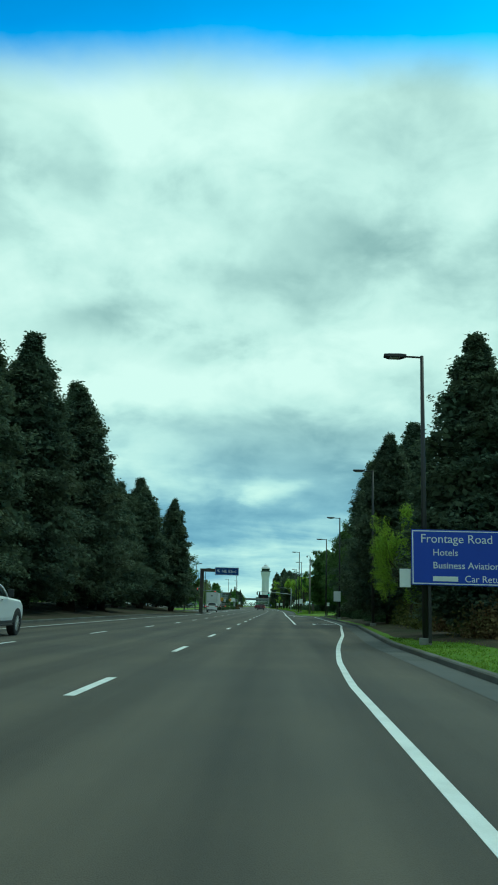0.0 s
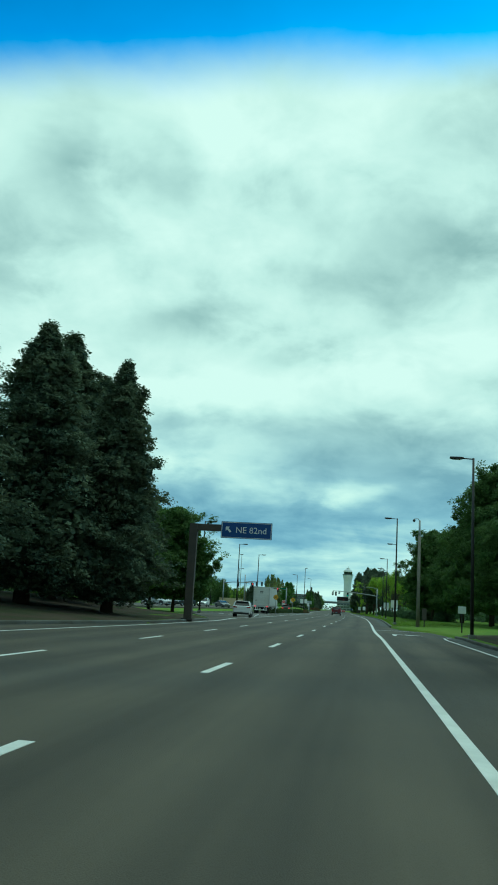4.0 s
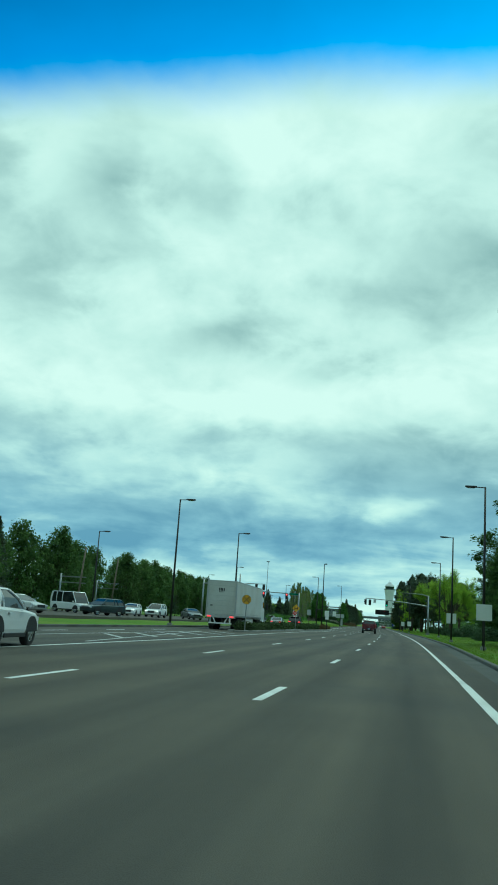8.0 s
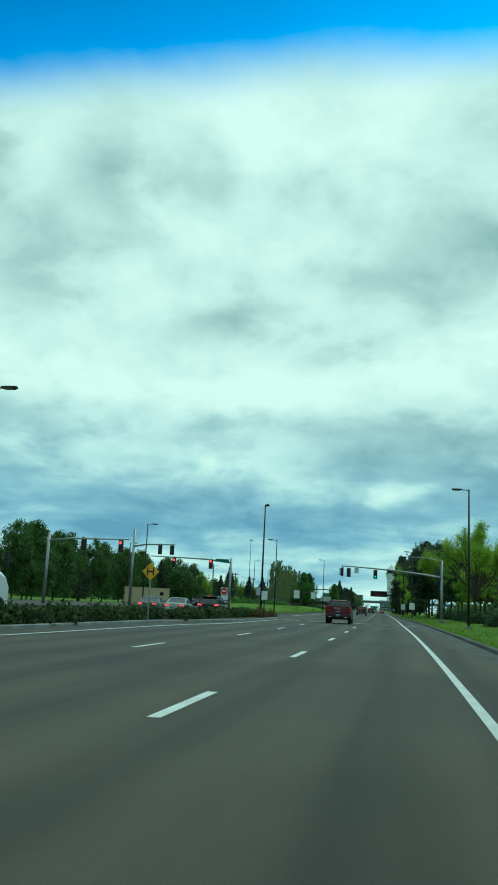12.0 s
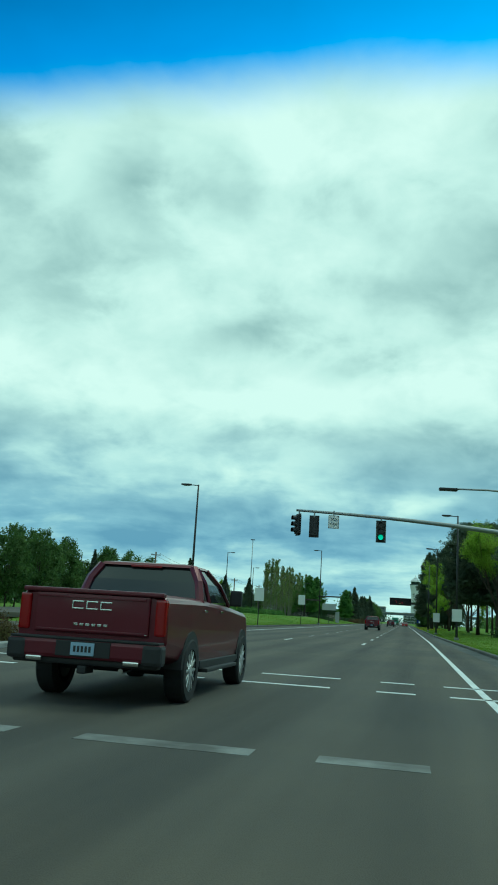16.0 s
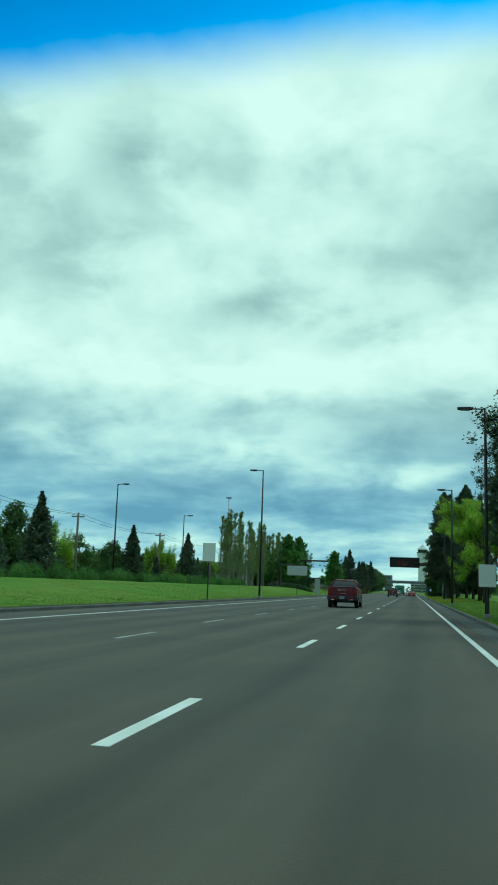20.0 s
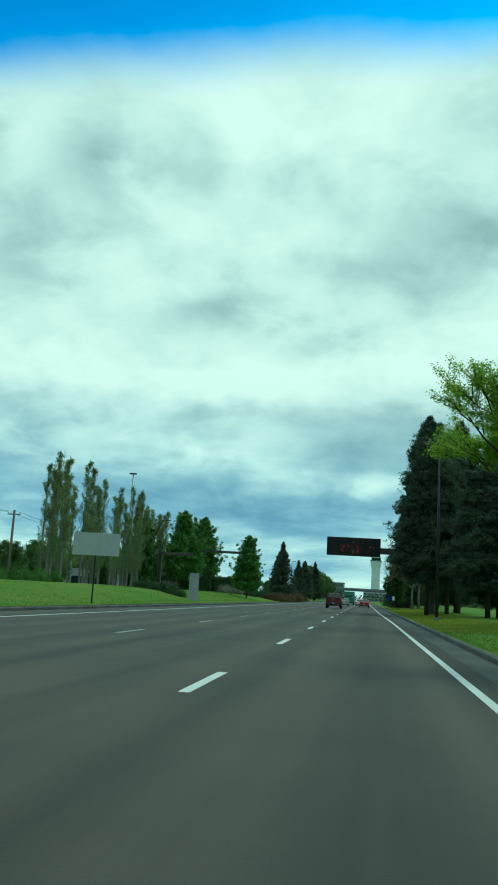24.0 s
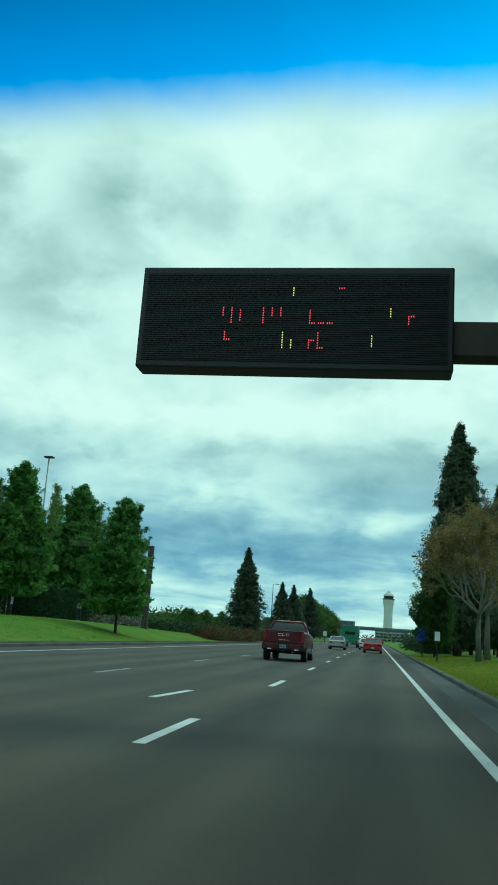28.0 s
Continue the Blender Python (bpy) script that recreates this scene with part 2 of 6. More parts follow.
M["oak"] = material("broad_leaves", (0.105, 0.165, 0.045), 0.7, island=0.28, spec=0.25, second=(0.075, 0.130, 0.030), mixscale=0.4, transl=0.45)
M["spring"] = material("young_leaves", (0.35, 0.48, 0.06), 0.7, island=0.3, spec=0.25, second=(0.29, 0.41, 0.05), mixscale=0.4, transl=0.6)
M["poplar"] = material("poplar_leaves", (0.19, 0.26, 0.075), 0.75, island=0.35, spec=0.25, second=(0.23, 0.25, 0.09), mixscale=0.3, transl=0.5)
M["maple"] = material("bronze_leaves", (0.27, 0.19, 0.075), 0.75, island=0.35, spec=0.2, second=(0.22, 0.18, 0.07), mixscale=0.3, transl=0.4)
M["hedge"] = material("hedge_leaves", (0.055, 0.092, 0.034), 0.75, island=0.3, spec=0.25, transl=0.15)
M["shrub"] = material("shrub_leaves", (0.060, 0.088, 0.030), 0.8, island=0.4, spec=0.2, transl=0.2)
M["fresh"] = material("fresh_leaves", (0.14, 0.25, 0.055), 0.7, island=0.38, spec=0.25, second=(0.095, 0.19, 0.04), mixscale=0.4, transl=0.4)
M["olive"] = material("olive_shrub_leaves", (0.13, 0.125, 0.035), 0.8, island=0.4, spec=0.2, second=(0.10, 0.12, 0.03), mixscale=0.5, transl=0.25)
M["rust"] = material("russet_shrub_leaves", (0.12, 0.072, 0.035), 0.8, island=0.4, spec=0.2, second=(0.10, 0.09, 0.03), mixscale=0.6, transl=0.2)
M["blossom"] = material("pale_blossom", (0.42, 0.38, 0.33), 0.8, island=0.3, spec=0.2, second=(0.08, 0.11, 0.04), mixscale=2.0, transl=0.2)
M["darkpole"] = material("dark_bronze_paint", (0.022, 0.021, 0.020), 0.5, var=0.15, scale=1, fine=12, spec=0.4)
M["galv"] = material("galvanised_steel", (0.30, 0.31, 0.31), 0.45, 0.7, var=0.15, scale=2, fine=20)
M["wood"] = material("weathered_pole_wood", (0.17, 0.135, 0.10), 0.95, var=0.3, scale=1.5, fine=18, bump=0.6)
M["corten"] = material("brown_steel", (0.085, 0.070, 0.058), 0.75, 0.2, var=0.25, scale=1.2, fine=15, bump=0.2, second=(0.065, 0.058, 0.05), mixscale=0.8)
M["signblue"] = material("blue_sign_sheet", (0.012, 0.045, 0.42), 0.45, var=0.08, scale=1.5, fine=20, spec=0.4)
M["signblue2"] = material("dull_blue_sign_sheet", (0.010, 0.055, 0.22), 0.5, var=0.08, scale=1.5, fine=20, spec=0.4)
M["signwhite"] = material("white_sign_sheet", (0.72, 0.73, 0.71), 0.5, var=0.08, scale=1.5, fine=14)
M["signback"] = material("bare_sign_aluminium", (0.42, 0.43, 0.43), 0.5, 0.4, var=0.15, scale=2, fine=15)
M["signyellow"] = material("yellow_sign_sheet", (0.72, 0.38, 0.015), 0.5, var=0.06, scale=2)
M["signred"] = material("red_sign_sheet", (0.55, 0.02, 0.02), 0.5, var=0.06)
M["signgreen"] = material("green_sign_sheet", (0.01, 0.16, 0.07), 0.5, var=0.06)
M["black"] = material("black_paint", (0.012, 0.012, 0.013), 0.5, var=0.2, scale=3, fine=30)
M["board"] = material("display_face", (0.006, 0.007, 0.009), 0.5, var=0.3, scale=2, fine=30, spec=0.3)
M["ledred"] = material("red_led", (0.9, 0.04, 0.09), 0.4, emit=1.1)
M["ledyellow"] = material("amber_led", (0.85, 0.70, 0.16), 0.4, emit=0.9)
M["green_on"] = material("lit_green_lens", (0.02, 0.62, 0.40), 0.3, emit=0.75)
M["red_on"] = material("lit_red_lens", (1.0, 0.05, 0.06), 0.3, emit=3.0)
M["lens_off"] = material("dark_lens", (0.03, 0.015, 0.012), 0.2)
M["towerwhite"] = material("pale_concrete_tower", (0.62, 0.63, 0.62), 0.8, var=0.1, scale=0.05, fine=0.6)
M["glassdark"] = material("dark_glazing", (0.02, 0.03, 0.035), 0.08, spec=0.7)
M["facade"] = material("far_facade", (0.33, 0.34, 0.34), 0.8, var=0.12, scale=0.1, fine=1.2)
M["facade2"] = material("far_dark_facade", (0.10, 0.12, 0.13), 0.6, var=0.15, scale=0.1, fine=1.0)

# ---- helpers for meshes ----


def mesh_object(name, verts, faces, mat, parent=None, label="", smooth=False):
    me = bpy.data.meshes.new(name)
    me.from_pydata([tuple(v) for v in verts], [], [tuple(f) for f in faces])
    me.update()
    if mat:
        me.materials.append(M[mat] if isinstance(mat, str) else mat)
    if smooth:
        me.shade_smooth()
    ob = new(name, me)
    if parent:
        ob.parent = parent
    if label:
        ob["label"] = label
    return ob


def part(name, bm, mat, parent=None, label="", smooth=False):
    me = bpy.data.meshes.new(name)
    bm.normal_update()
    bm.to_mesh(me)
    bm.free()
    me.materials.append(M[mat] if isinstance(mat, str) else mat)
    if smooth:
        me.shade_smooth()
    ob = new(name, me)
    if parent:
        ob.parent = parent
    if label:
        ob["label"] = label
    return ob


def box(cx, cy, cz, sx, sy, sz, bevel=0.0, bm=None, rot=None):
    """A box round a centre, edges rounded by bevel; added to bm."""
    own = bm is None
    b = bmesh.new()
    bmesh.ops.create_cube(b, size=1)
    bmesh.ops.scale(b, vec=(sx, sy, sz), verts=b.verts)
    if bevel:
        bmesh.ops.bevel(b, geom=b.edges[:], offset=bevel, segments=2, affect="EDGES", profile=0.6)
    m = Matrix.Translation((cx, cy, cz))
    if rot:
        m = m @ pose(0, 0, 0, *rot)
    bmesh.ops.transform(b, matrix=m, verts=b.verts)
    if own:
        return b
    me = bpy.data.meshes.new("tmp")
    b.to_mesh(me)
    b.free()
    bm.from_mesh(me)
    bpy.data.meshes.remove(me)
    return bm


def tube(points, radii, sides=10, bm=None):
    """A tapered tube along points."""
    bm = bm or bmesh.new()
    pts = [Vector(p) for p in points]
    rings = []
    for i, p in enumerate(pts):
        d = (pts[min(i + 1, len(pts) - 1)] - pts[max(i - 1, 0)]).normalized()
        q = d.to_track_quat("Z", "Y")
        r = radii[i] if isinstance(radii, (list, tuple)) else radii
        rings.append([bm.verts.new(p + q @ Vector((r * math.cos(a), r * math.sin(a), 0)))
                      for a in (2 * math.pi * k / sides for k in range(sides))])
    for a, b in zip(rings, rings[1:]):
        for k in range(sides):
            bm.faces.new((a[k], a[(k + 1) % sides], b[(k + 1) % sides], b[k]))
    bm.faces.new(rings[0][::-1])
    bm.faces.new(rings[-1])
    return bm


def thing(name, label, category, group="", at_=(0, 0, 0), turn=0.0):
    e = new(name)
    e.empty_display_size = 0.3
    e.matrix_basis = pose(*at_, 0, 0, turn)
    return tagged(e, label, category, group)


# ---- the plan: u is metres right of the driven line, y metres along it ----


def line_x(y):
    return -0.60345 * float(np.logaddexp(0.0, (y - 215.0) / 20.0))


def heading(y):
    return math.degrees(math.atan(0.030173 / (1 + math.exp(-(y - 215.0) / 20.0))))


def at(u, y, z=0.0):
    return (u + line_x(y), y, z)


def lerp_table(y, table):
    ys = [a for a, _ in table]
    return float(np.interp(y, ys, [b for _, b in table]))


RIGHT = ((-80, 4.2), (30, 4.2), (60, 5.7), (108, 5.7), (112, 5.9), (128, 5.0), (132, 3.2), (140, 2.7), (200, 3.4), (285, 3.5), (320, 3.0), (345, 2.75), (480, 2.65), (560, 2.9), (900, 3.3))
LEFT = ((-80, -14.0), (90, -13.6), (108, -10.6), (126, -10.5), (150, -16.8), (160, -18.8), (298, -18.9), (300, -14.3), (345, -14.6), (900, -15.6))


def u_right(y):
    return lerp_table(y, RIGHT)


def u_left(y):
    return lerp_table(y, LEFT)


def smooth01(v):
    v = min(1.0, max(0.0, v))
    return v * v * (3 - 2 * v)


def height(u, y):
    """Lie of the land beside the road."""
    if u > 0:
        d = u - u_right(y)
        return 0.12 + 0.30 * smooth01(d / 7) + 0.15 * smooth01((d - 10) / 20)
    d = u_left(y) - u
    if 262 < y < 306 and u < -18.5:
        return -0.12
    if y < 125:
        rise = 1.0
    elif y < 150:
        rise = 1.0 - 0.75 * (y - 125) / 25
    elif y < 335:
        rise = 0.22
    elif y < 365:
        rise = 0.22 + 0.95 * (y - 335) / 30
    elif y < 520:
        rise = 1.17
    else:
        rise = max(0.7, 1.17 - (y - 520) / 120)
    h = 0.10 + rise * smooth01(d / (14 - 5 * smooth01((y - 440) / 20)))
    inner = -26.5 if y < 320 else -26.5 - 12 * smooth01((y - 320) / 60)
    if inner - 15 < u < inner + 1:
        return 0.12
    if d > 18:
        h -= (h - 0.1) * smooth01((d - 18) / 8)
    return h


def y_steps(a, b, step):
    n = max(1, round((b - a) / step))
    return [a + (b - a) * i / n for i in range(n + 1)]


def ribbon(name, mat, y0, y1, u0, u1, z=0.0, step=4.0, cuts=1, parent=None, kind="structure", across=False, label="", thick=0.0):
    """A sheet along the road between two side lines (numbers or functions of y)."""
    f0 = u0 if callable(u0) else (lambda y: u0)
    f1 = u1 if callable(u1) else (lambda y: u1)
    fz = z if callable(z) else (lambda u, y: z)
    ys = y_steps(y0, y1, step)
    verts, faces, uu = [], [], []
    for y in ys:
        for k in range(cuts + 1):
            u = f0(y) + (f1(y) - f0(y)) * k / cuts
            verts.append(at(u, y, fz(u, y)))
            uu.append(u)
    w = cuts + 1
    for i in range(len(ys) - 1):
        for k in range(cuts):
            faces.append((i * w + k, i * w + k + 1, (i + 1) * w + k + 1, (i + 1) * w + k))
    if thick:
        n = len(verts)
        verts += [(a, b, c - thick) for a, b, c in verts]
        uu += uu
        edge = [i * w for i in range(len(ys))], [i * w + cuts for i in range(len(ys))]
        for i in range(len(ys) - 1):
            a, b = edge[0][i], edge[0][i + 1]
            faces.append((a, b, b + n, a + n))
            a, b = edge[1][i], edge[1][i + 1]
            faces.append((b, a, a + n, b + n))
        for a, b in ((edge[0][0], edge[1][0]), (edge[1][-1], edge[0][-1])):
            faces.append((b, a, a + n, b + n))
    ob = mesh_object(name, verts, faces, mat, parent, label)
    if across:
        att = ob.data.attributes.new("across", "FLOAT", "POINT")
        att.data.foreach_set("value", [(v - 0.3) * 2 * math.pi / 1.83 for v in uu])
    if kind:
        ob["kind"] = kind
    return ob


# ---- ground and roads ----


def make_ground():
    us = [-2600, -1200, -500, -220, -120, -80, -60, -50, -44, -40, -36, -33, -30, -27, -24, -21.5, -19, -17, -15.6]
    us_r = [0, 1, 2.2, 3.5, 5, 7, 10, 14, 20, 28, 45, 90, 220, 600, 1300, 2600]
    ys = y_steps(-300, -80, 40)[:-1] + y_steps(-80, 760, 4) + [800, 900, 1050, 1300, 1700, 2300, 3200, 4900]
    verts, faces = [], []
    cols = []
    for y in ys:
        row = []
        yy = min(max(y, -80), 890)
        l, r = u_left(yy), u_right(yy)
        for u in us[:-1]:
            row.append((min(u, l - 0.3), 1))
        row.append((l - 0.15, 1))
        row.append((l - 0.05, 0))
        row.append((r + 0.05, 0))
        for du in us_r:
            row.append((r + 0.15 + du, 1))
        cols.append(len(row))
        for u, out in row:
            z = height(u, yy) if out else -0.12
            if out and (u < -20 or u > 12):
                z += 0.10 * noise.noise((u * 0.11, y * 0.11, 0))
            verts.append(at(u, min(y, 1500), z) if y <= 1500 else (u + line_x(1500), y, z))
    w = cols[0]
    for i in range(len(ys) - 1):
        for k in range(w - 1):
            faces.append((i * w + k, i * w + k + 1, (i + 1) * w + k + 1, (i + 1) * w + k))
    ob = mesh_object("ground", verts, faces, "grass", smooth=True)
    tagged(ob, "mown green lawn and verges beside the road", "ground", kind="structure")


make_ground()
road = ribbon("road", "asphalt", -80, 1500, u_left, u_right, 0.0, 4.0, 12, across=True, thick=0.2)
tagged(road, "worn grey asphalt carriageway with dark wheel tracks", "road", kind="structure")


def side_street(name, pts_a, pts_b, z, mat="asphalt"):
    """A street sheet between two polylines of (u, y)."""
    verts = [at(u, y, z) for u, y in pts_a] + [at(u, y, z) for u, y in pts_b]
    n = len(pts_a)
    verts += [(a, b, c - 0.2) for a, b, c in verts]
    faces = [(i, i + 1, n + i + 1, n + i) for i in range(n - 1)]
    faces += [(2 * n + i, i + 0, i + 1, 2 * n + i + 1) for i in range(n - 1)]
    faces += [(n + i, 3 * n + i, 3 * n + i + 1, n + i + 1) for i in range(n - 1)]
    ob = mesh_object(name, verts, faces, mat)
    return tagged(ob, "grey asphalt side street joining the main road", "road", kind="structure")


# exit to the right and cross street to the left lie 4 mm over the main sheet where they overlap it
side_street("road_exit", ((5.2, 119), (7, 120), (12, 121), (30, 124), (90, 135)), ((4.6, 139), (7, 137), (12, 136.5), (30, 140), (90, 152)), 0.36, "shoulder").location.z = -0.35
side_street("road_cross", ((-18.0, 272), (-24, 271), (-40, 268), (-120, 262)), ((-18.0, 296), (-24, 297), (-40, 300), (-120, 306)), 0.004)
opp = ribbon("road_opposite", "asphalt", 40, 1200, lambda y: -42.0 if y < 320 else -42.0 - 8 * smooth01((y - 320) / 60), lambda y: -26.5 if y < 320 else -26.5 - 12 * smooth01((y - 320) / 60), 0.36, 6.0, 4, across=True, thick=0.3)
tagged(opp, "grey asphalt carriageway for oncoming traffic", "road", kind="structure")

# ---- road paint ----
paint = new("road_markings")
tagged(paint, "white road markings, worn at the edges", "road markings", kind="structure")
E_LEFT = ((-80, -12.4), (75, -11.4), (108, -10.1), (126, -10.0), (140, -11.0), (166, -10.7), (200, -11.2), (232, -11.0), (242, -9.9), (266, -9.7))
E_LEFT2 = ((300, -12.0), (345, -12.2), (494, -13.0), (900, -13.4))


def stripe(name, mat, pts, width, z=0.004, parent=None):
    """A painted line of some width through (u, y) points, laid on the road."""
    vs, fs = [], []
    P = [Vector((u, y, 0)) for u, y in pts]
    for i, p in enumerate(P):
        d = (P[min(i + 1, len(P) - 1)] - P[max(i - 1, 0)]).normalized()
        s = Vector((d.y, -d.x, 0)) * width / 2
        for q in (p - s, p + s):
            vs.append(at(q.x, q.y, z))
    for i in range(len(P) - 1):
        fs.append((2 * i, 2 * i + 1, 2 * i + 3, 2 * i + 2))
    n = len(vs)
    vs += [(a, b, c - 0.006) for a, b, c in vs]
    for i in range(len(P) - 1):
        fs += [(2 * i + 2, 2 * i, 2 * i + n, 2 * i + 2 + n), (2 * i + 1, 2 * i + 3, 2 * i + 3 + n, 2 * i + 1 + n)]
    fs += [(1, 0, n, n + 1)]
    return mesh_object(name, vs, fs, mat, parent or paint)


def along(table, y0, y1, step=4):
    return [(lerp_table(y, table), y) for y in y_steps(y0, y1, step)]


stripe("edge_line", "paint", along(((-80, 1.6), (14, 1.58), (20, 1.78), (26, 2.15), (30, 2.45), (40, 3.3), (51, 4.0), (62, 4.75), (72, 4.95), (112, 4.8), (116, 5.1), (119, 6.2)), -80, 119, 2), 0.135)
stripe("edge_line", "paint", along(((62, 1.45), (106, 1.3), (112, 1.24)), 62, 112, 3), 0.15)
stripe("edge_line", "paint", along(((109, 1.27), (118, 1.14), (128, 1.13), (150, 1.2)), 109, 150, 3), 0.19, 0.006)
stripe("edge_line", "paint", along(((150, 1.2), (270, 1.22), (294, 1.34), (312, 1.44), (370, 1.42), (440, 1.46), (476, 1.28), (900, 1.24)), 150, 900, 6), 0.15)
stripe("edge_line", "paint", [(1.3, 126), (2.2, 127.2), (4, 127.8), (8, 128.5), (14, 130)], 0.15, 0.010)
stripe("edge_line", "paint", along(E_LEFT, -80, 266, 4), 0.14)
stripe("edge_line", "paint", along(E_LEFT2, 300, 900, 6), 0.14)
DASH_Y = []
for a, b, n in ((12.4, 69.7, 5), (69.7, 114.9, 4), (114.9, 157.5, 3), (157.5, 187.6, 2), (187.6, 237.6, 4), (237.6, 286.0, 4), (286.0, 333.5, 4),
                (333.5, 362.6, 3), (362.6, 423.0, 5), (423.0, 458.6, 3), (458.6, 470.7, 1), (470.7, 840.0, 31)):
    DASH_Y += [a + (b - a) * k / n for k in range(n)]
for y in DASH_Y:
    if not 256 < y < 292:
        stripe("lane_dash", "paint", [(-2.46, y - 1.5), (-2.46, y + 1.5)], 0.15)
        ub = -6.6 - 1.7 * smooth01((60 - y) / 60) + (0.5 if 225 < y < 262 else 0) - (0.35 if y > 340 else 0)
        stripe("lane_dash", "paint" if y < 300 else "oldpaint", [(ub, y - 1.5), (ub, y + 1.5)], 0.13)
stripe("lane_dash", "paint", [(-3.9, 475.2), (-3.7, 477.6)], 0.14)
# faded diagonal lines and a turn lane beside the planted island
for k in range(6):
    stripe("hatch_line", "hatchpaint", [(-12.0, 164 + 5 * k), (-14.2 - 0.1 * k, 168 + 5 * k)], 0.25)
stripe("hatch_line", "hatchpaint", [(-11.4, 158), (-14.4, 188)], 0.13)
stripe("hatch_line", "hatchpaint", [(-14.6, 160), (-14.6, 190)], 0.13)
for k in range(3):
    stripe("turn_lane_dash", "paint", [(-16.6, 166 + 9 * k), (-16.6, 169 + 9 * k)], 0.14)
# stop bar and crossing lines before the signals
for u0, u1 in ((-9.4, -7.6), (-7.0, -5.6), (-4.9, -4.0), (-3.3, -1.6), (-1.0, 0.0)):
    stripe("stop_line", "faded", [(u0, 258.3), (u1, 258.3)], 0.4)
for yl in (266.4, 269.0):
    for u0, u1 in ((-9.6, -7.9), (-7.2, -5.5), (-4.9, -4.0), (-3.3, -1.6), (-0.75, -0.05), (0.55, 2.5)):
        stripe("crossing_line", "paint", [(u0, yl), (u1, yl + 0.05)], 0.2)


def turn_arrow(u, y):
    """A right-turn arrow painted on the lane."""
    p = [(-0.1, -2.6), (0.1, -2.6), (0.1, 0.0), (0.3, 0.35), (0.75, 0.45), (0.75, 0.05), (1.75, 0.62), (0.75, 1.25), (0.75, 0.8), (0.2, 0.7), (-0.1, 0.3)]
    bm = bmesh.new()
    top = [bm.verts.new(at(u + a, y + b, 0.005)) for a, b in p]
    f = bm.faces.new(top)
    r = bmesh.ops.extrude_face_region(bm, geom=[f])
    bmesh.ops.translate(bm, vec=(0, 0, -0.008), verts=[v for v in r["geom"] if isinstance(v, bmesh.types.BMVert)])
    part("turn_arrow", bm, "paint", paint)


turn_arrow(2.9, 65.8)
turn_arrow(2.2, 116.6)

# ---- kerbs, island, soil ----


def kerb(name, pts, h=0.14, w=0.18, label="dirty weathered concrete kerb", mat="kerb"):
    """Kerb stones, one block every three metres or so, along (u, y) points."""
    root = thing(name, label, "kerb")
    root["kind"] = "structure"
    P = [Vector((u, y, 0)) for u, y in pts]
    sidev = []
    for i, p in enumerate(P):
        d = (P[min(i + 1, len(P) - 1)] - P[max(i - 1, 0)]).normalized()
        sidev.append(Vector((d.y, -d.x, 0)))
    for i in range(len(P) - 1):
        a, b, sa, sb = P[i], P[i + 1], sidev[i], sidev[i + 1]
        gap = (b - a).normalized() * 0.012
        a, b = a + gap, b - gap
        vs = []
        for p, s in ((a, sa), (b, sb)):
            for off, z in ((-w / 2, -0.1), (-w / 2, h), (w / 2 - 0.03, h), (w / 2, h - 0.03), (w / 2, -0.1)):
                q = p + s * off
                vs.append(at(q.x, q.y, z))
        fs = [(k, k + 1, k + 6, k + 5) for k in range(4)] + [(4, 3, 2, 1, 0), (5, 6, 7, 8, 9)]
        mesh_object("kerb_stone", vs, fs, mat, root)
    return root


kerb("kerb_right", [(u_right(y) + 0.1, y) for y in y_steps(-30, 116, 3)][::-1])
kerb("kerb_right", [(u_right(y) + 0.1, y) for y in y_steps(142, 760, 3.6)][::-1])
kerb("kerb_corner", [(14, 136.3), (9, 136.8), (6.5, 137.4), (4.8, 138.6), (3.6, 140.2), (2.8, 142)])
kerb("kerb_left", [(u_left(y) - 0.1, y) for y in y_steps(-30, 262, 3.6)])
kerb("kerb_left", [(u_left(y) - 0.1, y) for y in y_steps(300, 760, 3.6)])
ISLAND = [(-14.0, 197), (-13.4, 196.2), (-12.9, 197.5)] + [(-12.75, y) for y in y_steps(201, 234, 4)] + [(-11.0, 246), (-10.4, 254), (-10.4, 270), (-11.0, 274), (-12.2, 275), (-13.6, 273)] + [(-14.0, y) for y in y_steps(268, 201, 4)] + [(-14.0, 197)]
kerb("kerb_island", ISLAND, label="concrete kerb round a planted traffic island", mat="concrete")
isl = bmesh.new()
isl.faces.new([isl.verts.new(at(u, y, 0.13)) for u, y in ISLAND[:-1]])
bmesh.ops.triangulate(isl, faces=isl.faces[:])
tagged(part("island_soil", isl, "dirt"), "dark bark mulch on the traffic island", "soil", kind="structure")
NOSE = [(-18.6, 299.5), (-17.2, 298.2), (-15.4, 298.2), (-14.4, 299.8)]
kerb("kerb_nose", NOSE)
bank = ribbon("soil_bank", "dirt", -60, 132, lambda y: -34.0, lambda y: u_left(y) - 0.2, lambda u, y: height(u, y) - 0.03 + 0.12 * smooth01((u_left(y) - 0.2 - u) / 0.6) + 0.04 * noise.noise((u, y, 3)), 3.0, 36)
tagged(bank, "bare brown soil bank under conifers", "soil", kind="structure")
bank = ribbon("soil_bank", "dirt", 20, 118, lambda y: u_right(y) + 0.3 + 1.9 * smooth01((34 - y) / 6), lambda y: 30.0, lambda u, y: height(u, y) - 0.06 + 0.14 * smooth01((u - u_right(y) - 0.3 - 1.9 * smooth01((34 - y) / 6)) / 0.8) + 0.04 * noise.noise((u, y, 5)), 3.0, 34)
tagged(bank, "shaded leaf litter under roadside trees", "soil", kind="structure")
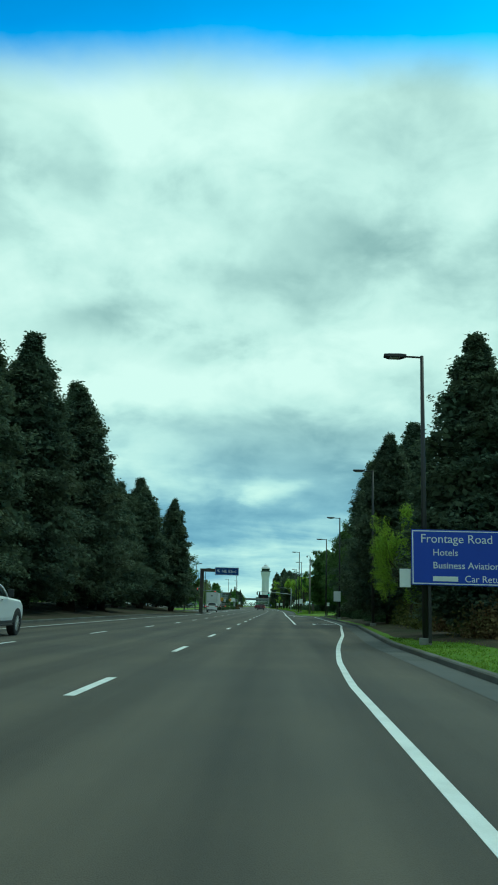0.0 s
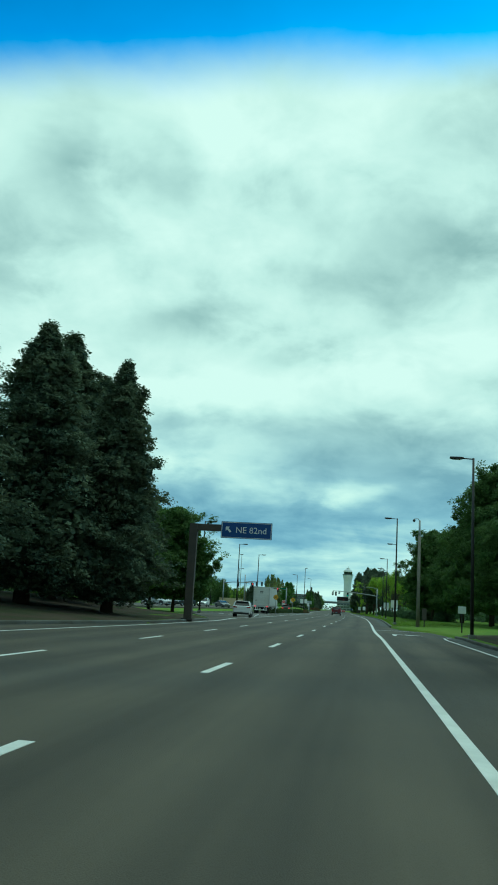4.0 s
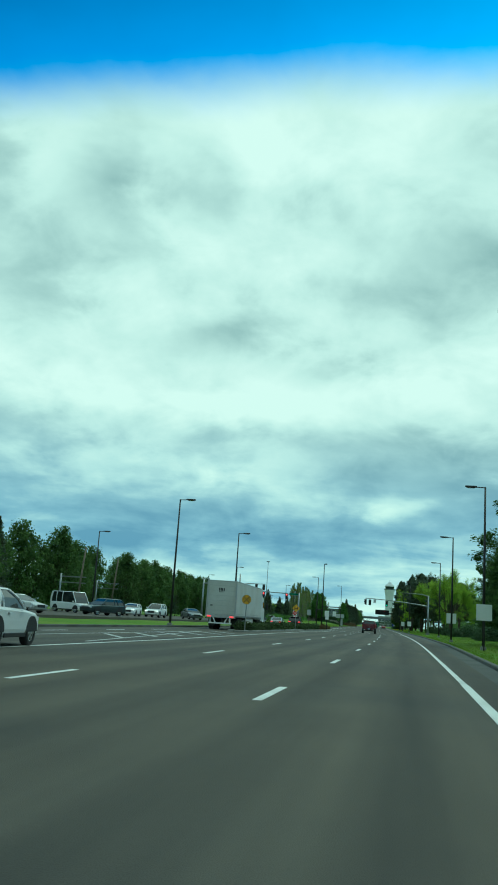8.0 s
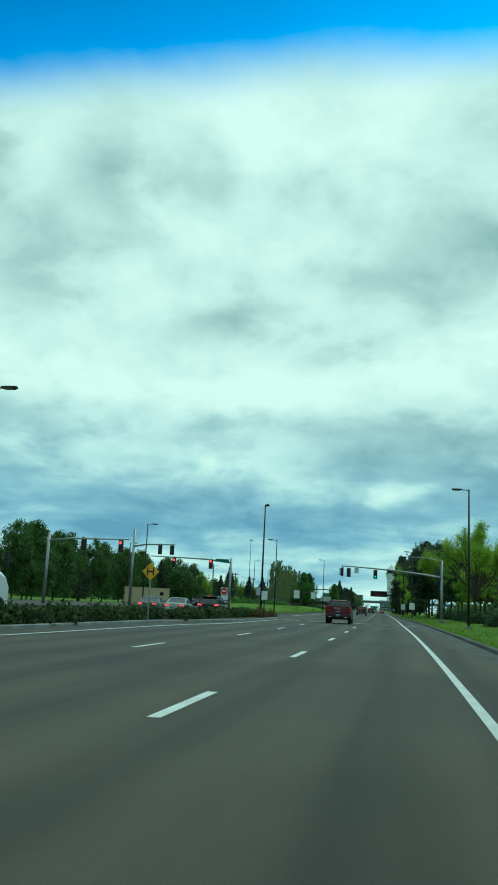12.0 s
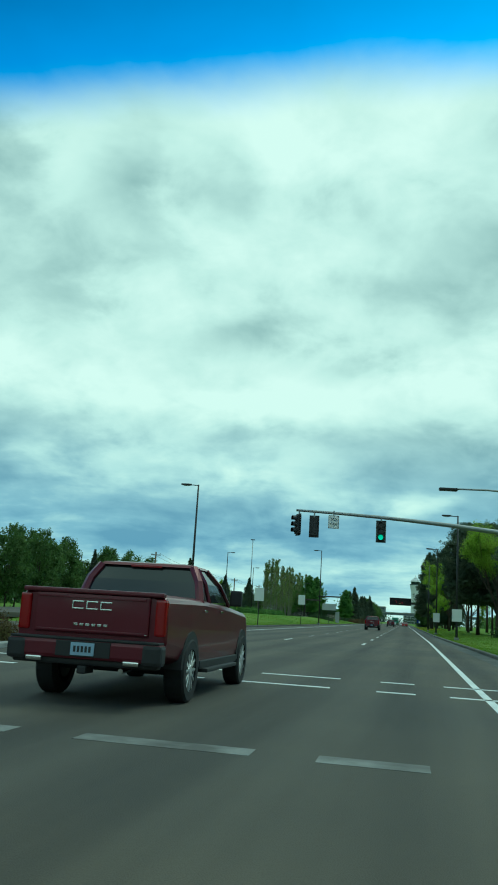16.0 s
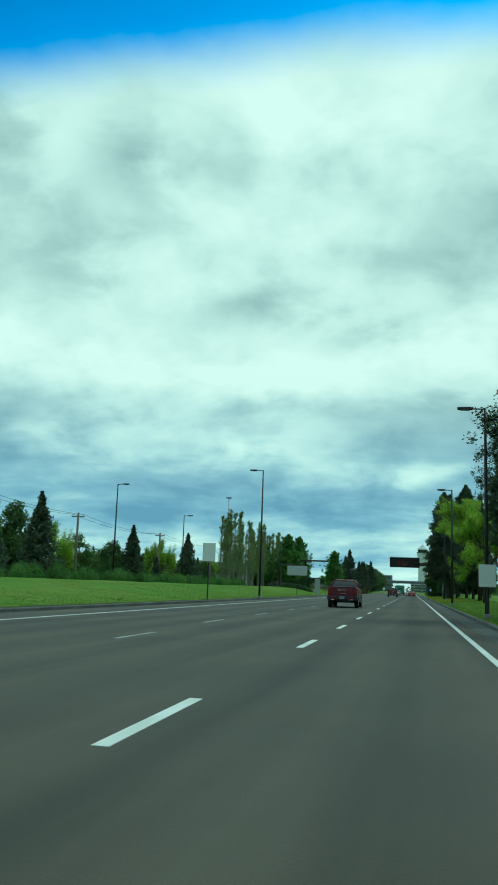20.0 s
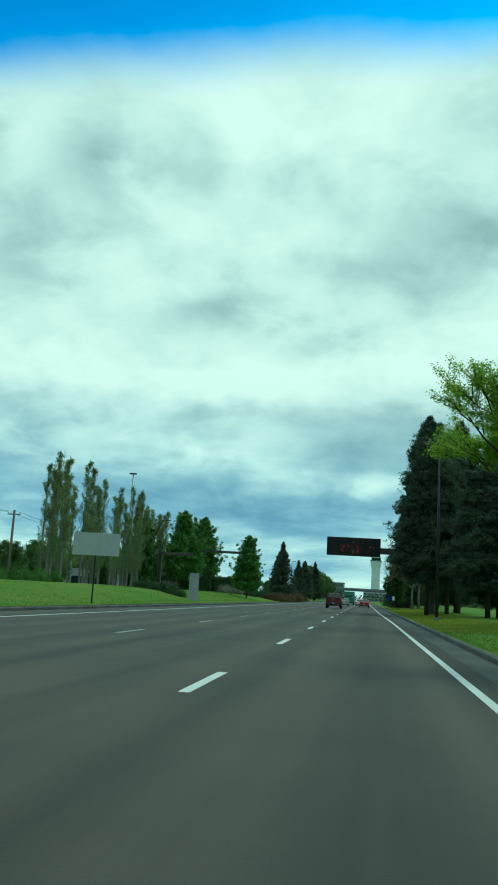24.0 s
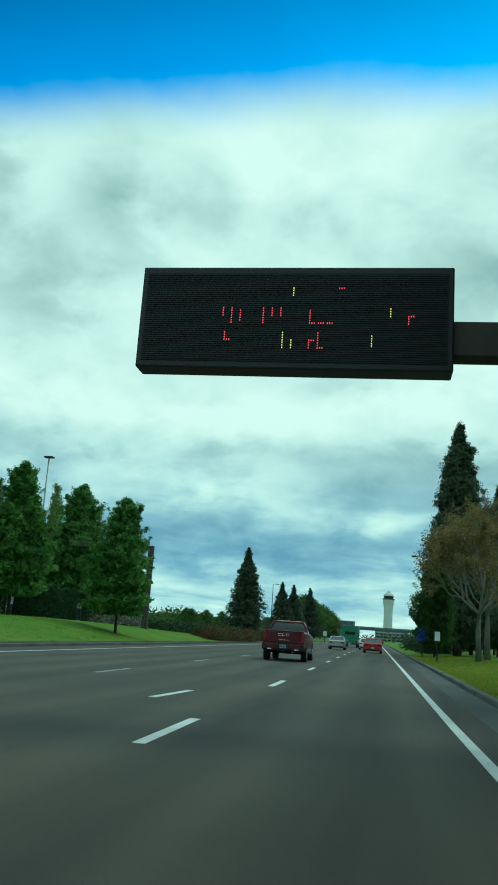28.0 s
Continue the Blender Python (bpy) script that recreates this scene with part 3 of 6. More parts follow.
edge = ribbon("verge_edge", "dirt", 302, 700, lambda y: u_left(y) - 0.75 - 0.25 * noise.noise((0.5, y * 0.4, 7)), lambda y: u_left(y) - 0.2, lambda u, y: height(u, y) + 0.035, 1.5, 2)
tagged(edge, "strip of bare earth along the median kerb", "soil", kind="structure")
for y0, y1 in ((-40, 116), (146, 700)):
    sh = ribbon("shoulder", "shoulder", y0, y1, lambda y: max(1.75, u_right(y) - 0.75), lambda y: u_right(y) - 0.01, 0.005, 4.0, 1)
    tagged(sh, "gritty grey shoulder along the kerb", "road shoulder", kind="structure")



def grass_blades(name, y0, y1, near, far, n, seed, label, mat="blades"):
    """Rough blades and tufts standing out of the mown verge; near and far are side lines of y, denser by the road."""
    rng = np.random.default_rng(seed)
    ys = rng.uniform(y0, y1, n)
    f = rng.random(n) ** 1.6
    a, b = np.array([near(y) for y in ys]), np.array([far(y) for y in ys])
    us = a + (b - a) * f
    patch = np.array([noise.noise((u * 0.5, y * 0.5, 9.0)) for u, y in zip(us, ys)])
    h = (0.02 + 0.05 * rng.random(n)) * (1.0 + 0.9 * patch)
    base = np.array([at(u, y, height(u, y)) for u, y in zip(us, ys)])
    ang = rng.random(n) * 2 * np.pi
    side = np.stack([np.cos(ang), np.sin(ang), np.zeros(n)], 1) * (0.012 + 0.02 * rng.random(n))[:, None]
    tip = base + np.stack([rng.normal(size=n) * 0.04, rng.normal(size=n) * 0.04, h], 1)
    v = np.stack([base - side, base + side, tip], 1).reshape(-1, 3)
    me = bpy.data.meshes.new(name)
    me.vertices.add(3 * n)
    me.vertices.foreach_set("co", v.ravel())
    me.loops.add(3 * n)
    me.loops.foreach_set("vertex_index", np.arange(3 * n))
    me.polygons.add(n)
    me.polygons.foreach_set("loop_start", np.arange(0, 3 * n, 3))
    me.polygons.foreach_set("loop_total", np.full(n, 3))
    me.update(calc_edges=True)
    me.materials.append(M[mat])
    tagged(new(name, me), label, "grass", kind="stuff")


grass_blades("grass_blades", 302, 520, lambda y: u_left(y) - 0.8, lambda y: u_left(y) - 11.0, 60000, 51, "rough green grass on the median bank")
grass_blades("grass_blades", 142, 540, lambda y: u_right(y) + 0.3, lambda y: u_right(y) + 7.0, 70000, 52, "rough green grass on the verge")
grass_blades("grass_blades", -20, 34, lambda y: u_right(y) + 0.3, lambda y: u_right(y) + 5.0, 12000, 53, "rough green grass on the verge")
grass_blades("grass_blades", 424, 545, lambda y: u_right(y) + 0.25, lambda y: u_right(y) + 5.0, 60000, 54, "yellowing rough grass under the roadside trees", "dryblades")

# ---- street lamps ----


def street_lamp(u, y, h, arm_to, label, spin=0.0):
    """A tall round pole with a short arm and a flat lamp head. arm_to: -1 towards smaller u, 1 the other way."""
    z0 = height(u, y) - 0.05 if (u < u_left(y) or u > u_right(y)) else 0.1
    lamp = thing("street_lamp", label, "street lamp", "street lamps along the road", at(u, y, z0), heading(y) + spin)
    H = h - z0
    part("pole", tube([(0, 0, 0.0), (0, 0, H * 0.5), (0, 0, H)], [0.105, 0.085, 0.06], 12), "darkpole", lamp, smooth=True)
    part("base", box(0, 0, 0.12, 0.36, 0.36, 0.3, 0.03), "concrete", lamp, "square concrete lamp base")
    part("arm", tube([(0, 0, H - 0.06), (arm_to * 0.35, 0, H - 0.04), (arm_to * 0.75, 0, H - 0.03)], 0.035, 8), "darkpole", lamp)
    head = bmesh.new()
    prof = [(0.55, -0.05, 0.12), (0.75, -0.09, 0.2), (1.15, -0.08, 0.2), (1.32, -0.04, 0.13)]
    rings = []
    for px_, zb, hw in prof:
        rings.append([head.verts.new((arm_to * px_, s * hw, H + zt)) for s, zt in ((-1, zb), (1, zb), (1, 0.015), (0.6, 0.05), (-0.6, 0.05), (-1, 0.015))])
    for a, b in zip(rings, rings[1:]):
        for k in range(6):
            head.faces.new((a[k], a[(k + 1) % 6], b[(k + 1) % 6], b[k]))
    head.faces.new(rings[0][::-1])
    head.faces.new(rings[-1])
    bmesh.ops.recalc_face_normals(head, faces=head.faces[:])
    hd = part("lamp_head", head, "darkpole", lamp)
    part("lens", box(arm_to * 0.95, 0, H - 0.095, 0.34, 0.26, 0.02, 0.005), "signback", hd, "pale lamp lens")
    return lamp


LBL = "tall dark bronze street lamp with a flat head, on the verge"
for u, y, h in ((5.15, 28.0, 10.0), (6.4, 56.0, 10.4), (6.3, 87.0, 10.4), (6.3, 113.0, 10.2), (3.6, 154.0, 11.0), (4.9, 187.0, 10.9), (4.8, 218.6, 10.7), (5.9, 257.5, 10.9),
                (3.87, 323.6, 10.35), (3.35, 356.0, 10.25), (3.4, 393.5, 10.6), (5.0, 560.0, 11.0)):
    street_lamp(u, y, h, -1, LBL)
lamp = street_lamp(4.65, 447.5, 12.6, -1, "tall dark street lamp with two flat heads, on the verge")
for o in [c for c in lamp.children if c.name.startswith(("arm", "lamp_head"))]:
    o2 = o.copy()
    scene.collection.objects.link(o2)
    o2.parent = lamp
    o2.matrix_basis = Matrix.Rotation(radians(180), 4, "Z")
for u, y, h in ((-17.06, 155.6, 9.95), (-19.1, 197.7, 10.6), (-19.0, 225.6, 10.7), (-36.0, 225.5, 10.1), (-31.0, 296, 10.8), (-43.5, 330, 10.5)):
    street_lamp(u, y, h, 1, "tall dark street lamp with a flat head, in the median")
for u, y, h in ((-12.0, 270.3, 10.6),):
    street_lamp(u, y, h, 1, "tall dark street lamp on the planted island", -72.0)
for u, y, h in ((-15.8, 311.3, 10.5), (-14.4, 394.0, 12.4), (-32.5, 402.8, 12.0), (-33.0, 433.3, 11.1), (-30.0, 507.5, 11.2), (-22.0, 640.0, 11.5)):
    street_lamp(u, y, h, -1 if u > -20 else 1, "tall dark street lamp on the grass bank")

# ---- signs ----


def letters(text, size, mat, parent, m, name="lettering", align="LEFT"):
    cu = bpy.data.curves.new(name, "FONT")
    cu.body, cu.size, cu.align_x, cu.align_y, cu.extrude = text, size, align, "CENTER", 0.004
    cu.materials.append(M[mat])
    cu.resolution_u = 3
    ob = new(name, cu)
    ob.parent = parent
    ob.matrix_basis = m
    return ob


def panel(name, parent, w, h, mat, x=0.0, y=0.0, z=0.0, border=None, depth=0.03, label=""):
    """A sheet sign facing -y, its centre at x, z."""
    p = part(name, box(x, y, z, w, depth, h, 0.006), mat, parent, label)
    if border:
        for cx, cz, sx, sz in ((0, h / 2 - 0.05, w - 0.06, 0.035), (0, -h / 2 + 0.05, w - 0.06, 0.035), (-w / 2 + 0.05, 0, 0.035, h - 0.13), (w / 2 - 0.05, 0, 0.035, h - 0.13)):
            part("border", box(x + cx, y - depth / 2 - 0.003, z + cz, sx, 0.004, sz), border, p)
    return p


FACE = Matrix.Rotation(radians(90), 4, "X")


def text_m(x, y, z):
    return Matrix.Translation((x, y, z)) @ FACE


def frontage_sign():
    y = 27.6
    s = thing("direction_sign", "blue directional sign with white lettering on two posts", "road sign", at_=at(6.4, y, 0.3), turn=heading(y))
    for x in (-1.15, 1.15):
        part("post", box(x, 0.09, 1.7, 0.1, 0.1, 3.6, 0.01), "darkpole", s)
    p = panel("sign_panel", s, 3.5, 1.82, "signblue", 0, 0, 2.68, "signwhite", 0.04)
    for k, (t, x, sz) in enumerate((("Frontage Road", -1.45, 0.40), ("Hotels", -1.05, 0.31), ("Business Aviation", -1.05, 0.31))):
        letters(t, sz, "signwhite", p, text_m(x, -0.026, 3.28 - 0.42 * k - (0.03 if k else 0)))
    letters("       Car Return", 0.31, "signwhite", p, text_m(-0.62, -0.026, 1.98))
    part("logo_bar", box(-0.64, -0.024, 1.98, 0.82, 0.006, 0.16), "signwhite", p)
    b = part("side_plate", box(-1.95, 0.06, 1.98, 0.36, 0.03, 0.6, 0.01), "signwhite", s, "small blank white plate")


frontage_sign()


def cantilever(name, label, u, y, ztop, arm_u0, arm_u1, mat="corten", thick=0.42, post_w=0.5):
    """A square steel post with one box arm over the road."""
    z0 = height(u, y) - 0.1
    g = thing(name, label, "sign gantry", at_=at(u, y, z0), turn=heading(y))
    part("post", box(0, 0, (ztop - z0) / 2, post_w, post_w * 0.8, ztop - z0, 0.02), mat, g)
    part("foot_plate", box(0, 0, 0.15, post_w + 0.25, post_w + 0.2, 0.08, 0.01), mat, g)
    a0, a1 = arm_u0 - u, arm_u1 - u
    part("arm", box((a0 + a1) / 2, 0, ztop - z0 - thick / 2, abs(a1 - a0), thick * 0.8, thick, 0.02), mat, g)
    return g, z0


def ne_sign():
    u, y = -10.55, 117.5
    g, z0 = cantilever("sign_gantry", "brown steel cantilever gantry beside the road", u, y, 6.15, u - 0.2, -8.7)
    bm = box(0, 0, 3.1, 0.5, 0.42, 0.12, 0.01)
    p = panel("sign_panel", g, 3.25, 1.05, "signblue2", -7.12 - u, -0.24, 5.83 - z0, "signwhite", 0.06)
    letters("NE 82nd", 0.56, "signwhite", p, text_m(-8.0 + 0.18 - u, -0.275, 5.82 - z0))
    arrow = bmesh.new()
    pts = [(-0.17, 0.2), (0.1, 0.2), (0.01, 0.11), (0.2, -0.1), (0.12, -0.18), (-0.08, 0.02), (-0.17, -0.07)]
    arrow.faces.new([arrow.verts.new((-8.28 - u + a, -0.275, 5.83 - z0 + b)) for a, b in pts])
    part("arrow", arrow, "signwhite", p)


ne_sign()


def message_board():
    u, y = 6.2, 474.0
    g, z0 = cantilever("message_sign", "dark electronic message sign with red and amber lights", u, y, 6.52, 1.1, u + 0.2, "corten", 0.6, 0.6)
    cx, cz = -1.55 - u, 6.52 - z0
    b = part("display_box", box(cx, -0.1, cz, 5.38, 0.5, 1.84, 0.03), "black", g, "black display cabinet")
    part("display_face", box(cx, -0.355, cz, 5.2, 0.02, 1.6), "board", b)
    for k in range(40):
        part("louvre", box(cx, -0.372, cz - 0.76 + k * 0.039, 5.16, 0.012, 0.010), "black", b)
    rnd = random.Random(5)
    # groups of lit dots, three rows of broken characters
    for row, (z, spans) in enumerate(((0.52, ((0.0, 0.3, 1), (0.78, 0.2, 0))), (0.02, ((-1.2, 0.5, 0), (-0.5, 0.55, 0), (0.3, 0.55, 0), (1.5, 0.3, 2), (1.95, 0.12, 0))), (-0.42, ((-1.15, 0.2, 0), (-0.15, 0.4, 2), (0.3, 0.4, 0), (0.95, 0.1, 0), (1.35, 0.2, 1))))):
        for x0, wd, colr in spans:
            bm_r, bm_y = bmesh.new(), bmesh.new()
            for i in range(max(1, int(wd / 0.15))):
                tgt = bm_r if colr == 0 or (colr == 2 and rnd.random() < 0.3) else bm_y
                cells = set()
                if rnd.random() < 0.92:
                    lo, hi = rnd.choice(((0, 7), (3, 7), (0, 4), (1, 6)))
                    cells |= {(0, j) for j in range(lo, hi)}
                if rnd.random() < 0.35:
                    jj = rnd.choice((0, 3, 6))
                    cells |= {(k, jj) for k in range(3)}
                for k, j in cells:
                    box(cx + x0 + i * 0.15 + k * 0.04, -0.384, cz + z + (j - 3) * 0.044, 0.017, 0.008, 0.024, bm=tgt)
            for bm, mt in ((bm_r, "ledred"), (bm_y, "ledyellow")):
                if len(bm.verts):
                    ob = part("lit_dots", bm, mt, b)
                else:
                    bm.free()


message_board()
g, _ = cantilever("sign_gantry", "brown steel cantilever gantry among poplars", -30.0, 507.9, 6.6, -30.2, -25.2)
g, _ = cantilever("sign_gantry", "brown steel cantilever gantry beside a hedge", -21.4, 538.0, 8.6, -29.5, -21.2)


def board_sign(u, y, zb, w, h, mat="signwhite", label="blank white sign board on a dark post", post="darkpole"):
    z0 = height(u, y) - 0.03 if (u > u_right(y) or u < u_left(y)) else 0.12
    s = thing("sign_board", label, "road sign", "signs along the road", at(u, y, z0), heading(y))
    part("post", box(0, 0.05, (zb - z0 + h * 0.9) / 2, 0.09, 0.07, zb - z0 + h * 0.9, 0.008), post, s)
    panel("plate", s, w, h, mat, 0, 0, zb - z0 + h / 2, None, 0.02)
    return s


for u, y, zb, w, h in ((4.65, 184.0, 2.0, 0.95, 1.0), (5.0, 222.0, 2.0, 1.0, 1.05), (3.35, 355.84, 1.6, 0.78, 1.05), (6.0, 86.0, 1.9, 0.7, 1.0),
                       (3.87, 323.44, 1.62, 0.8, 1.0), (-15.4, 377.0, 3.0, 1.0, 1.4), (-15.3, 338.5, 2.6, 1.0, 1.35), (7.2, 126.0, 1.5, 0.55, 0.5)):
    board_sign(u, y, zb, w, h)
board_sign(-16.6, 301.0, 2.4, 0.75, 1.05, "signback", "bare back of a road sign on a wooden post", "wood")
board_sign(5.62, 140.5, 0.8, 0.38, 1.0, "corten", "small brown board on a short dark post")
board_sign(-16.4, 436.0, 3.0, 2.9, 1.35, "signback", "bare back of a large road sign on a post")
board_sign(-10.6, 640.0, 1.5, 0.75, 0.95, "signwhite", "small white speed sign in the median")
board_sign(3.83, 535.0, 1.48, 0.8, 1.0, "signblue", "blue directional sign on a post")
board_sign(4.0, 519.0, 1.5, 0.35, 0.6, "signwhite", "small white sign on a post")
board_sign(-10.75, 263.5, 1.65, 0.52, 0.74, "signwhite", "white lane sign on the planted island")


def rail_sign():
    u, y = -13.05, 199.0
    s = thing("crossing_sign", "round yellow crossing sign on a post, on the island", "road sign", at_=at(u, y, 0.13), turn=heading(y))
    part("post", box(0, 0.05, 1.3, 0.07, 0.06, 2.7, 0.006), "galv", s)
    bm = bmesh.new()
    bmesh.ops.create_cone(bm, cap_ends=True, segments=32, radius1=0.39, radius2=0.39, depth=0.02, matrix=Matrix.Translation((0, 0, 2.5)) @ FACE)
    p = part("plate", bm, "signyellow", s)
    for a in (45, -45):
        part("cross_bar", box(0, -0.014, 2.5, 0.7, 0.008, 0.075, rot=(0, a, 0)), "black", p)
    for x in (-0.26, 0.26):
        letters("R", 0.22, "black", p, text_m(x, -0.014, 2.5), align="CENTER")
    rim = tube([(0.375 * math.cos(a), -0.012, 2.5 + 0.375 * math.sin(a)) for a in (2 * math.pi * k / 32 for k in range(33))], 0.009, 5)
    part("rim_line", rim, "black", p)


rail_sign()


def diamond_sign(u, y, z):
    s = thing("warning_sign", "yellow diamond warning sign with a black crossroad symbol", "road sign", at_=at(u, y, 0.13), turn=heading(y))
    part("post", box(0, 0.04, (z - 0.13) / 2, 0.07, 0.06, z - 0.13, 0.006), "galv", s)
    p = part("plate", box(0, 0, z - 0.13, 0.66, 0.02, 0.66, 0.006, rot=(0, 45, 0)), "signyellow", s)
    for x in (-0.16, 0.16):
        part("symbol_bar", box(x, -0.014, z - 0.13, 0.07, 0.008, 0.42), "black", p)
    part("symbol_bar", box(0, -0.0145, z - 0.13, 0.26, 0.007, 0.08), "black", p)


diamond_sign(-12.6, 233.0, 2.65)


def crossing_frame(u, y):
    """Two slim steel posts joined by cross bars beside the rail crossing."""
    s = thing("crossing_gantry", "grey steel gantry of two posts beside the rail crossing", "gantry", at_=at(u, y, 0.05), turn=heading(y))
    part("post", tube([(0, 0, 0), (0, 0, 5.3)], [0.16, 0.13], 10), "galv", s, smooth=True)
    part("tall_post", tube([(2.9, -1.0, 0), (3.6, -1.2, 9.0)], [0.16, 0.11], 10), "wood", s, smooth=True)
    for z in (4.1, 4.9):
        part("cross_bar", box(1.9, -0.5, z, 4.3, 0.12, 0.16, 0.01, rot=(0, 0, -16)), "galv", s)
    part("signal_box", box(0.1, -0.25, 1.9, 0.9, 0.4, 0.9, 0.03), "signback", s)


crossing_frame(-48.0, 261.0)
crossing_frame(-46.0, 240.0)

# ---- traffic signals ----


def signal_head(parent, x, y, z, turn=0.0, lit="green", name="signal_head"):
    """A three-lens head with a back plate, its top at z; faces -y before it is turned."""
    root = part(name, box(0, 0, -0.47, 0.31, 0.2, 0.88, 0.03), "black", parent)
    root.matrix_basis = pose(x, y, z, 0, 0, turn)
    part("back_plate", box(0, 0.03, -0.47, 0.46, 0.02, 1.02, 0.01), "black", root)
    part("hanger", tube([(0, 0.05, -0.1), (0, 0.05, 0.18)], 0.035, 8), "galv", root)
    for k in range(9):
        for x in (-0.2, 0.2):
            part("slot", box(x, 0.0185, -0.06 - 0.10 * k, 0.035, 0.006, 0.035), "signback", root)
    for k, colr in enumerate(("red", "amber", "green")):
        cz = -0.19 - 0.28 * k
        bm = bmesh.new()
        bmesh.ops.create_cone(bm, cap_ends=True, segments=20, radius1=0.115, radius2=0.115, depth=0.03, matrix=Matrix.Translation((0, -0.105, cz)) @ FACE)
        part("lens", bm, "green_on" if colr == lit == "green" else "red_on" if colr == lit == "red" else "lens_off", root)
        vis = bmesh.new()
        seg = 14
        ra = [[vis.verts.new((r * math.cos(a), yy, cz + r * math.sin(a))) for a in (math.radians(-30 + 240 * i / seg) for i in range(seg + 1))] for r, yy in ((0.13, -0.1), (0.13, -0.30), (0.118, -0.30), (0.118, -0.1))]
        for a, b in zip(ra, ra[1:]):
            for i in range(seg):
                vis.faces.new((a[i], a[i + 1], b[i + 1], b[i]))
        part("visor", vis, "black", root)
    return root


def mast_signal_far():
    u, y = 6.1, 291.2
    s = thing("traffic_signal", "galvanised mast-arm traffic signal showing green over the road", "traffic light", at_=at(u, y, 0.3), turn=heading(y) + 7.4)
    part("pole", tube([(0, 0, 0), (0, 0, 3), (0, 0, 7.0)], [0.17, 0.15, 0.12], 14), "galv", s, smooth=True)
    part("base", box(0, 0, 0.1, 0.6, 0.6, 0.3, 0.03), "concrete", s)
    arm = [(0, 0, 5.00), (-1.8, 0, 5.24), (-4.4, 0, 5.48), (-6.2, 0, 5.60), (-7.8, 0, 5.69), (-9.6, 0, 5.76), (-11.6, 0, 5.81)]
    part("mast_arm", tube(arm, [0.125, 0.115, 0.10, 0.09, 0.08, 0.07, 0.055], 12), "galv", s, smooth=True)
    part("lamp_arm", tube([(0, 0, 6.85), (-1.2, 0, 7.15), (-2.8, 0, 7.22), (-4.2, 0, 7.2)], [0.06, 0.05, 0.045, 0.04], 8), "galv", s, smooth=True)
    lh = bmesh.new()
    box(-4.6, 0, 7.16, 0.85, 0.3, 0.14, 0.05, bm=lh)
    part("lamp_head", lh, "darkpole", s)
    signal_head(s, -11.5, -0.1, 5.60, -62, lit="none")
    signal_head(s, -10.74, -0.1, 5.55, 172, lit="none")
    signal_head(s, -7.66, -0.1, 5.49, -7.4, lit="green")
    p = panel("turn_plate", s, 0.50, 0.62, "signwhite", -9.85, -0.12, 5.34, None, 0.02, "white plate lettered no turns")
    part("plate_hanger", tube([(-9.85, -0.06, 5.58), (-9.85, -0.06, 5.87)], 0.03, 8), "galv", s)
    for cx, cz, sx, sz in ((0, 0.285, 0.45, 0.012), (0, -0.285, 0.45, 0.012), (-0.225, 0, 0.012, 0.56), (0.225, 0, 0.012, 0.56)):
        part("border", box(-9.85 + cx, -0.133, 5.34 + cz, sx, 0.004, sz), "black", p)
    letters("NO", 0.17, "black", p, text_m(-9.85, -0.135, 5.45), align="CENTER")
    letters("TURNS", 0.115, "black", p, text_m(-9.85, -0.135, 5.24), align="CENTER")


mast_signal_far()


def mast_signal_left(u, y, ztop, arm_len, zs, heads, label, side=1):
    """A mast with one arm across; heads are (distance along the arm, lit, turn)."""
    s = thing("traffic_signal", label, "traffic light", at_=at(u, y, 0.1), turn=heading(y))
    part("pole", tube([(0, 0, 0), (0, 0, ztop)], [0.16, 0.12], 14), "galv", s, smooth=True)
    part("base", box(0, 0, 0.1, 0.6, 0.6, 0.25, 0.03), "concrete", s)
    part("mast_arm", tube([(0, 0, zs - 0.35), (side * arm_len * 0.3, 0, zs - 0.08), (side * arm_len, 0, zs + 0.02)], [0.1, 0.085, 0.05], 12), "galv", s, smooth=True)
    for d, lit, turn in heads:
        signal_head(s, side * d, -0.1, zs - 0.12, turn, lit)
    return s


mast_signal_left(-27.3, 278.0, 8.5, 4.6, 6.95, ((3.0, "none", 180), (4.3, "none", 200)), "galvanised signal mast with heads seen from behind")
ms = mast_signal_left(-16.9, 280.4, 5.9, 9.0, 5.75, ((2.2, "red", 0), (6.3, "red", 0)), "galvanised signal mast with two red lights over the turn lanes", -1)
panel("street_name_plate", ms, 1.5, 0.3, "signgreen", -0.95, -0.12, 5.6, None, 0.02, "narrow green street name plate")
pe = panel("no_entry_plate", ms, 0.75, 0.75, "signwhite", -0.55, -0.16, 2.35, None, 0.02)
bm = bmesh.new()
bmesh.ops.create_cone(bm, cap_ends=True, segments=28, radius1=0.35, radius2=0.35, depth=0.01, matrix=Matrix.Translation((-0.55, -0.18, 2.35)) @ FACE)
disc = part("red_disc", bm, "signred", pe)
part("white_bar", box(-0.55, -0.19, 2.35, 0.48, 0.008, 0.12), "signwhite", disc)
panel("lower_plate", ms, 0.75, 0.5, "signwhite", -0.5, -0.16, 1.65, None, 0.02)
mast_signal_left(-30.5, 262.0, 6.6, 7.5, 6.2, ((3.4, "none", 180), (6.8, "red", 0)), "galvanised signal mast beyond the turning truck")

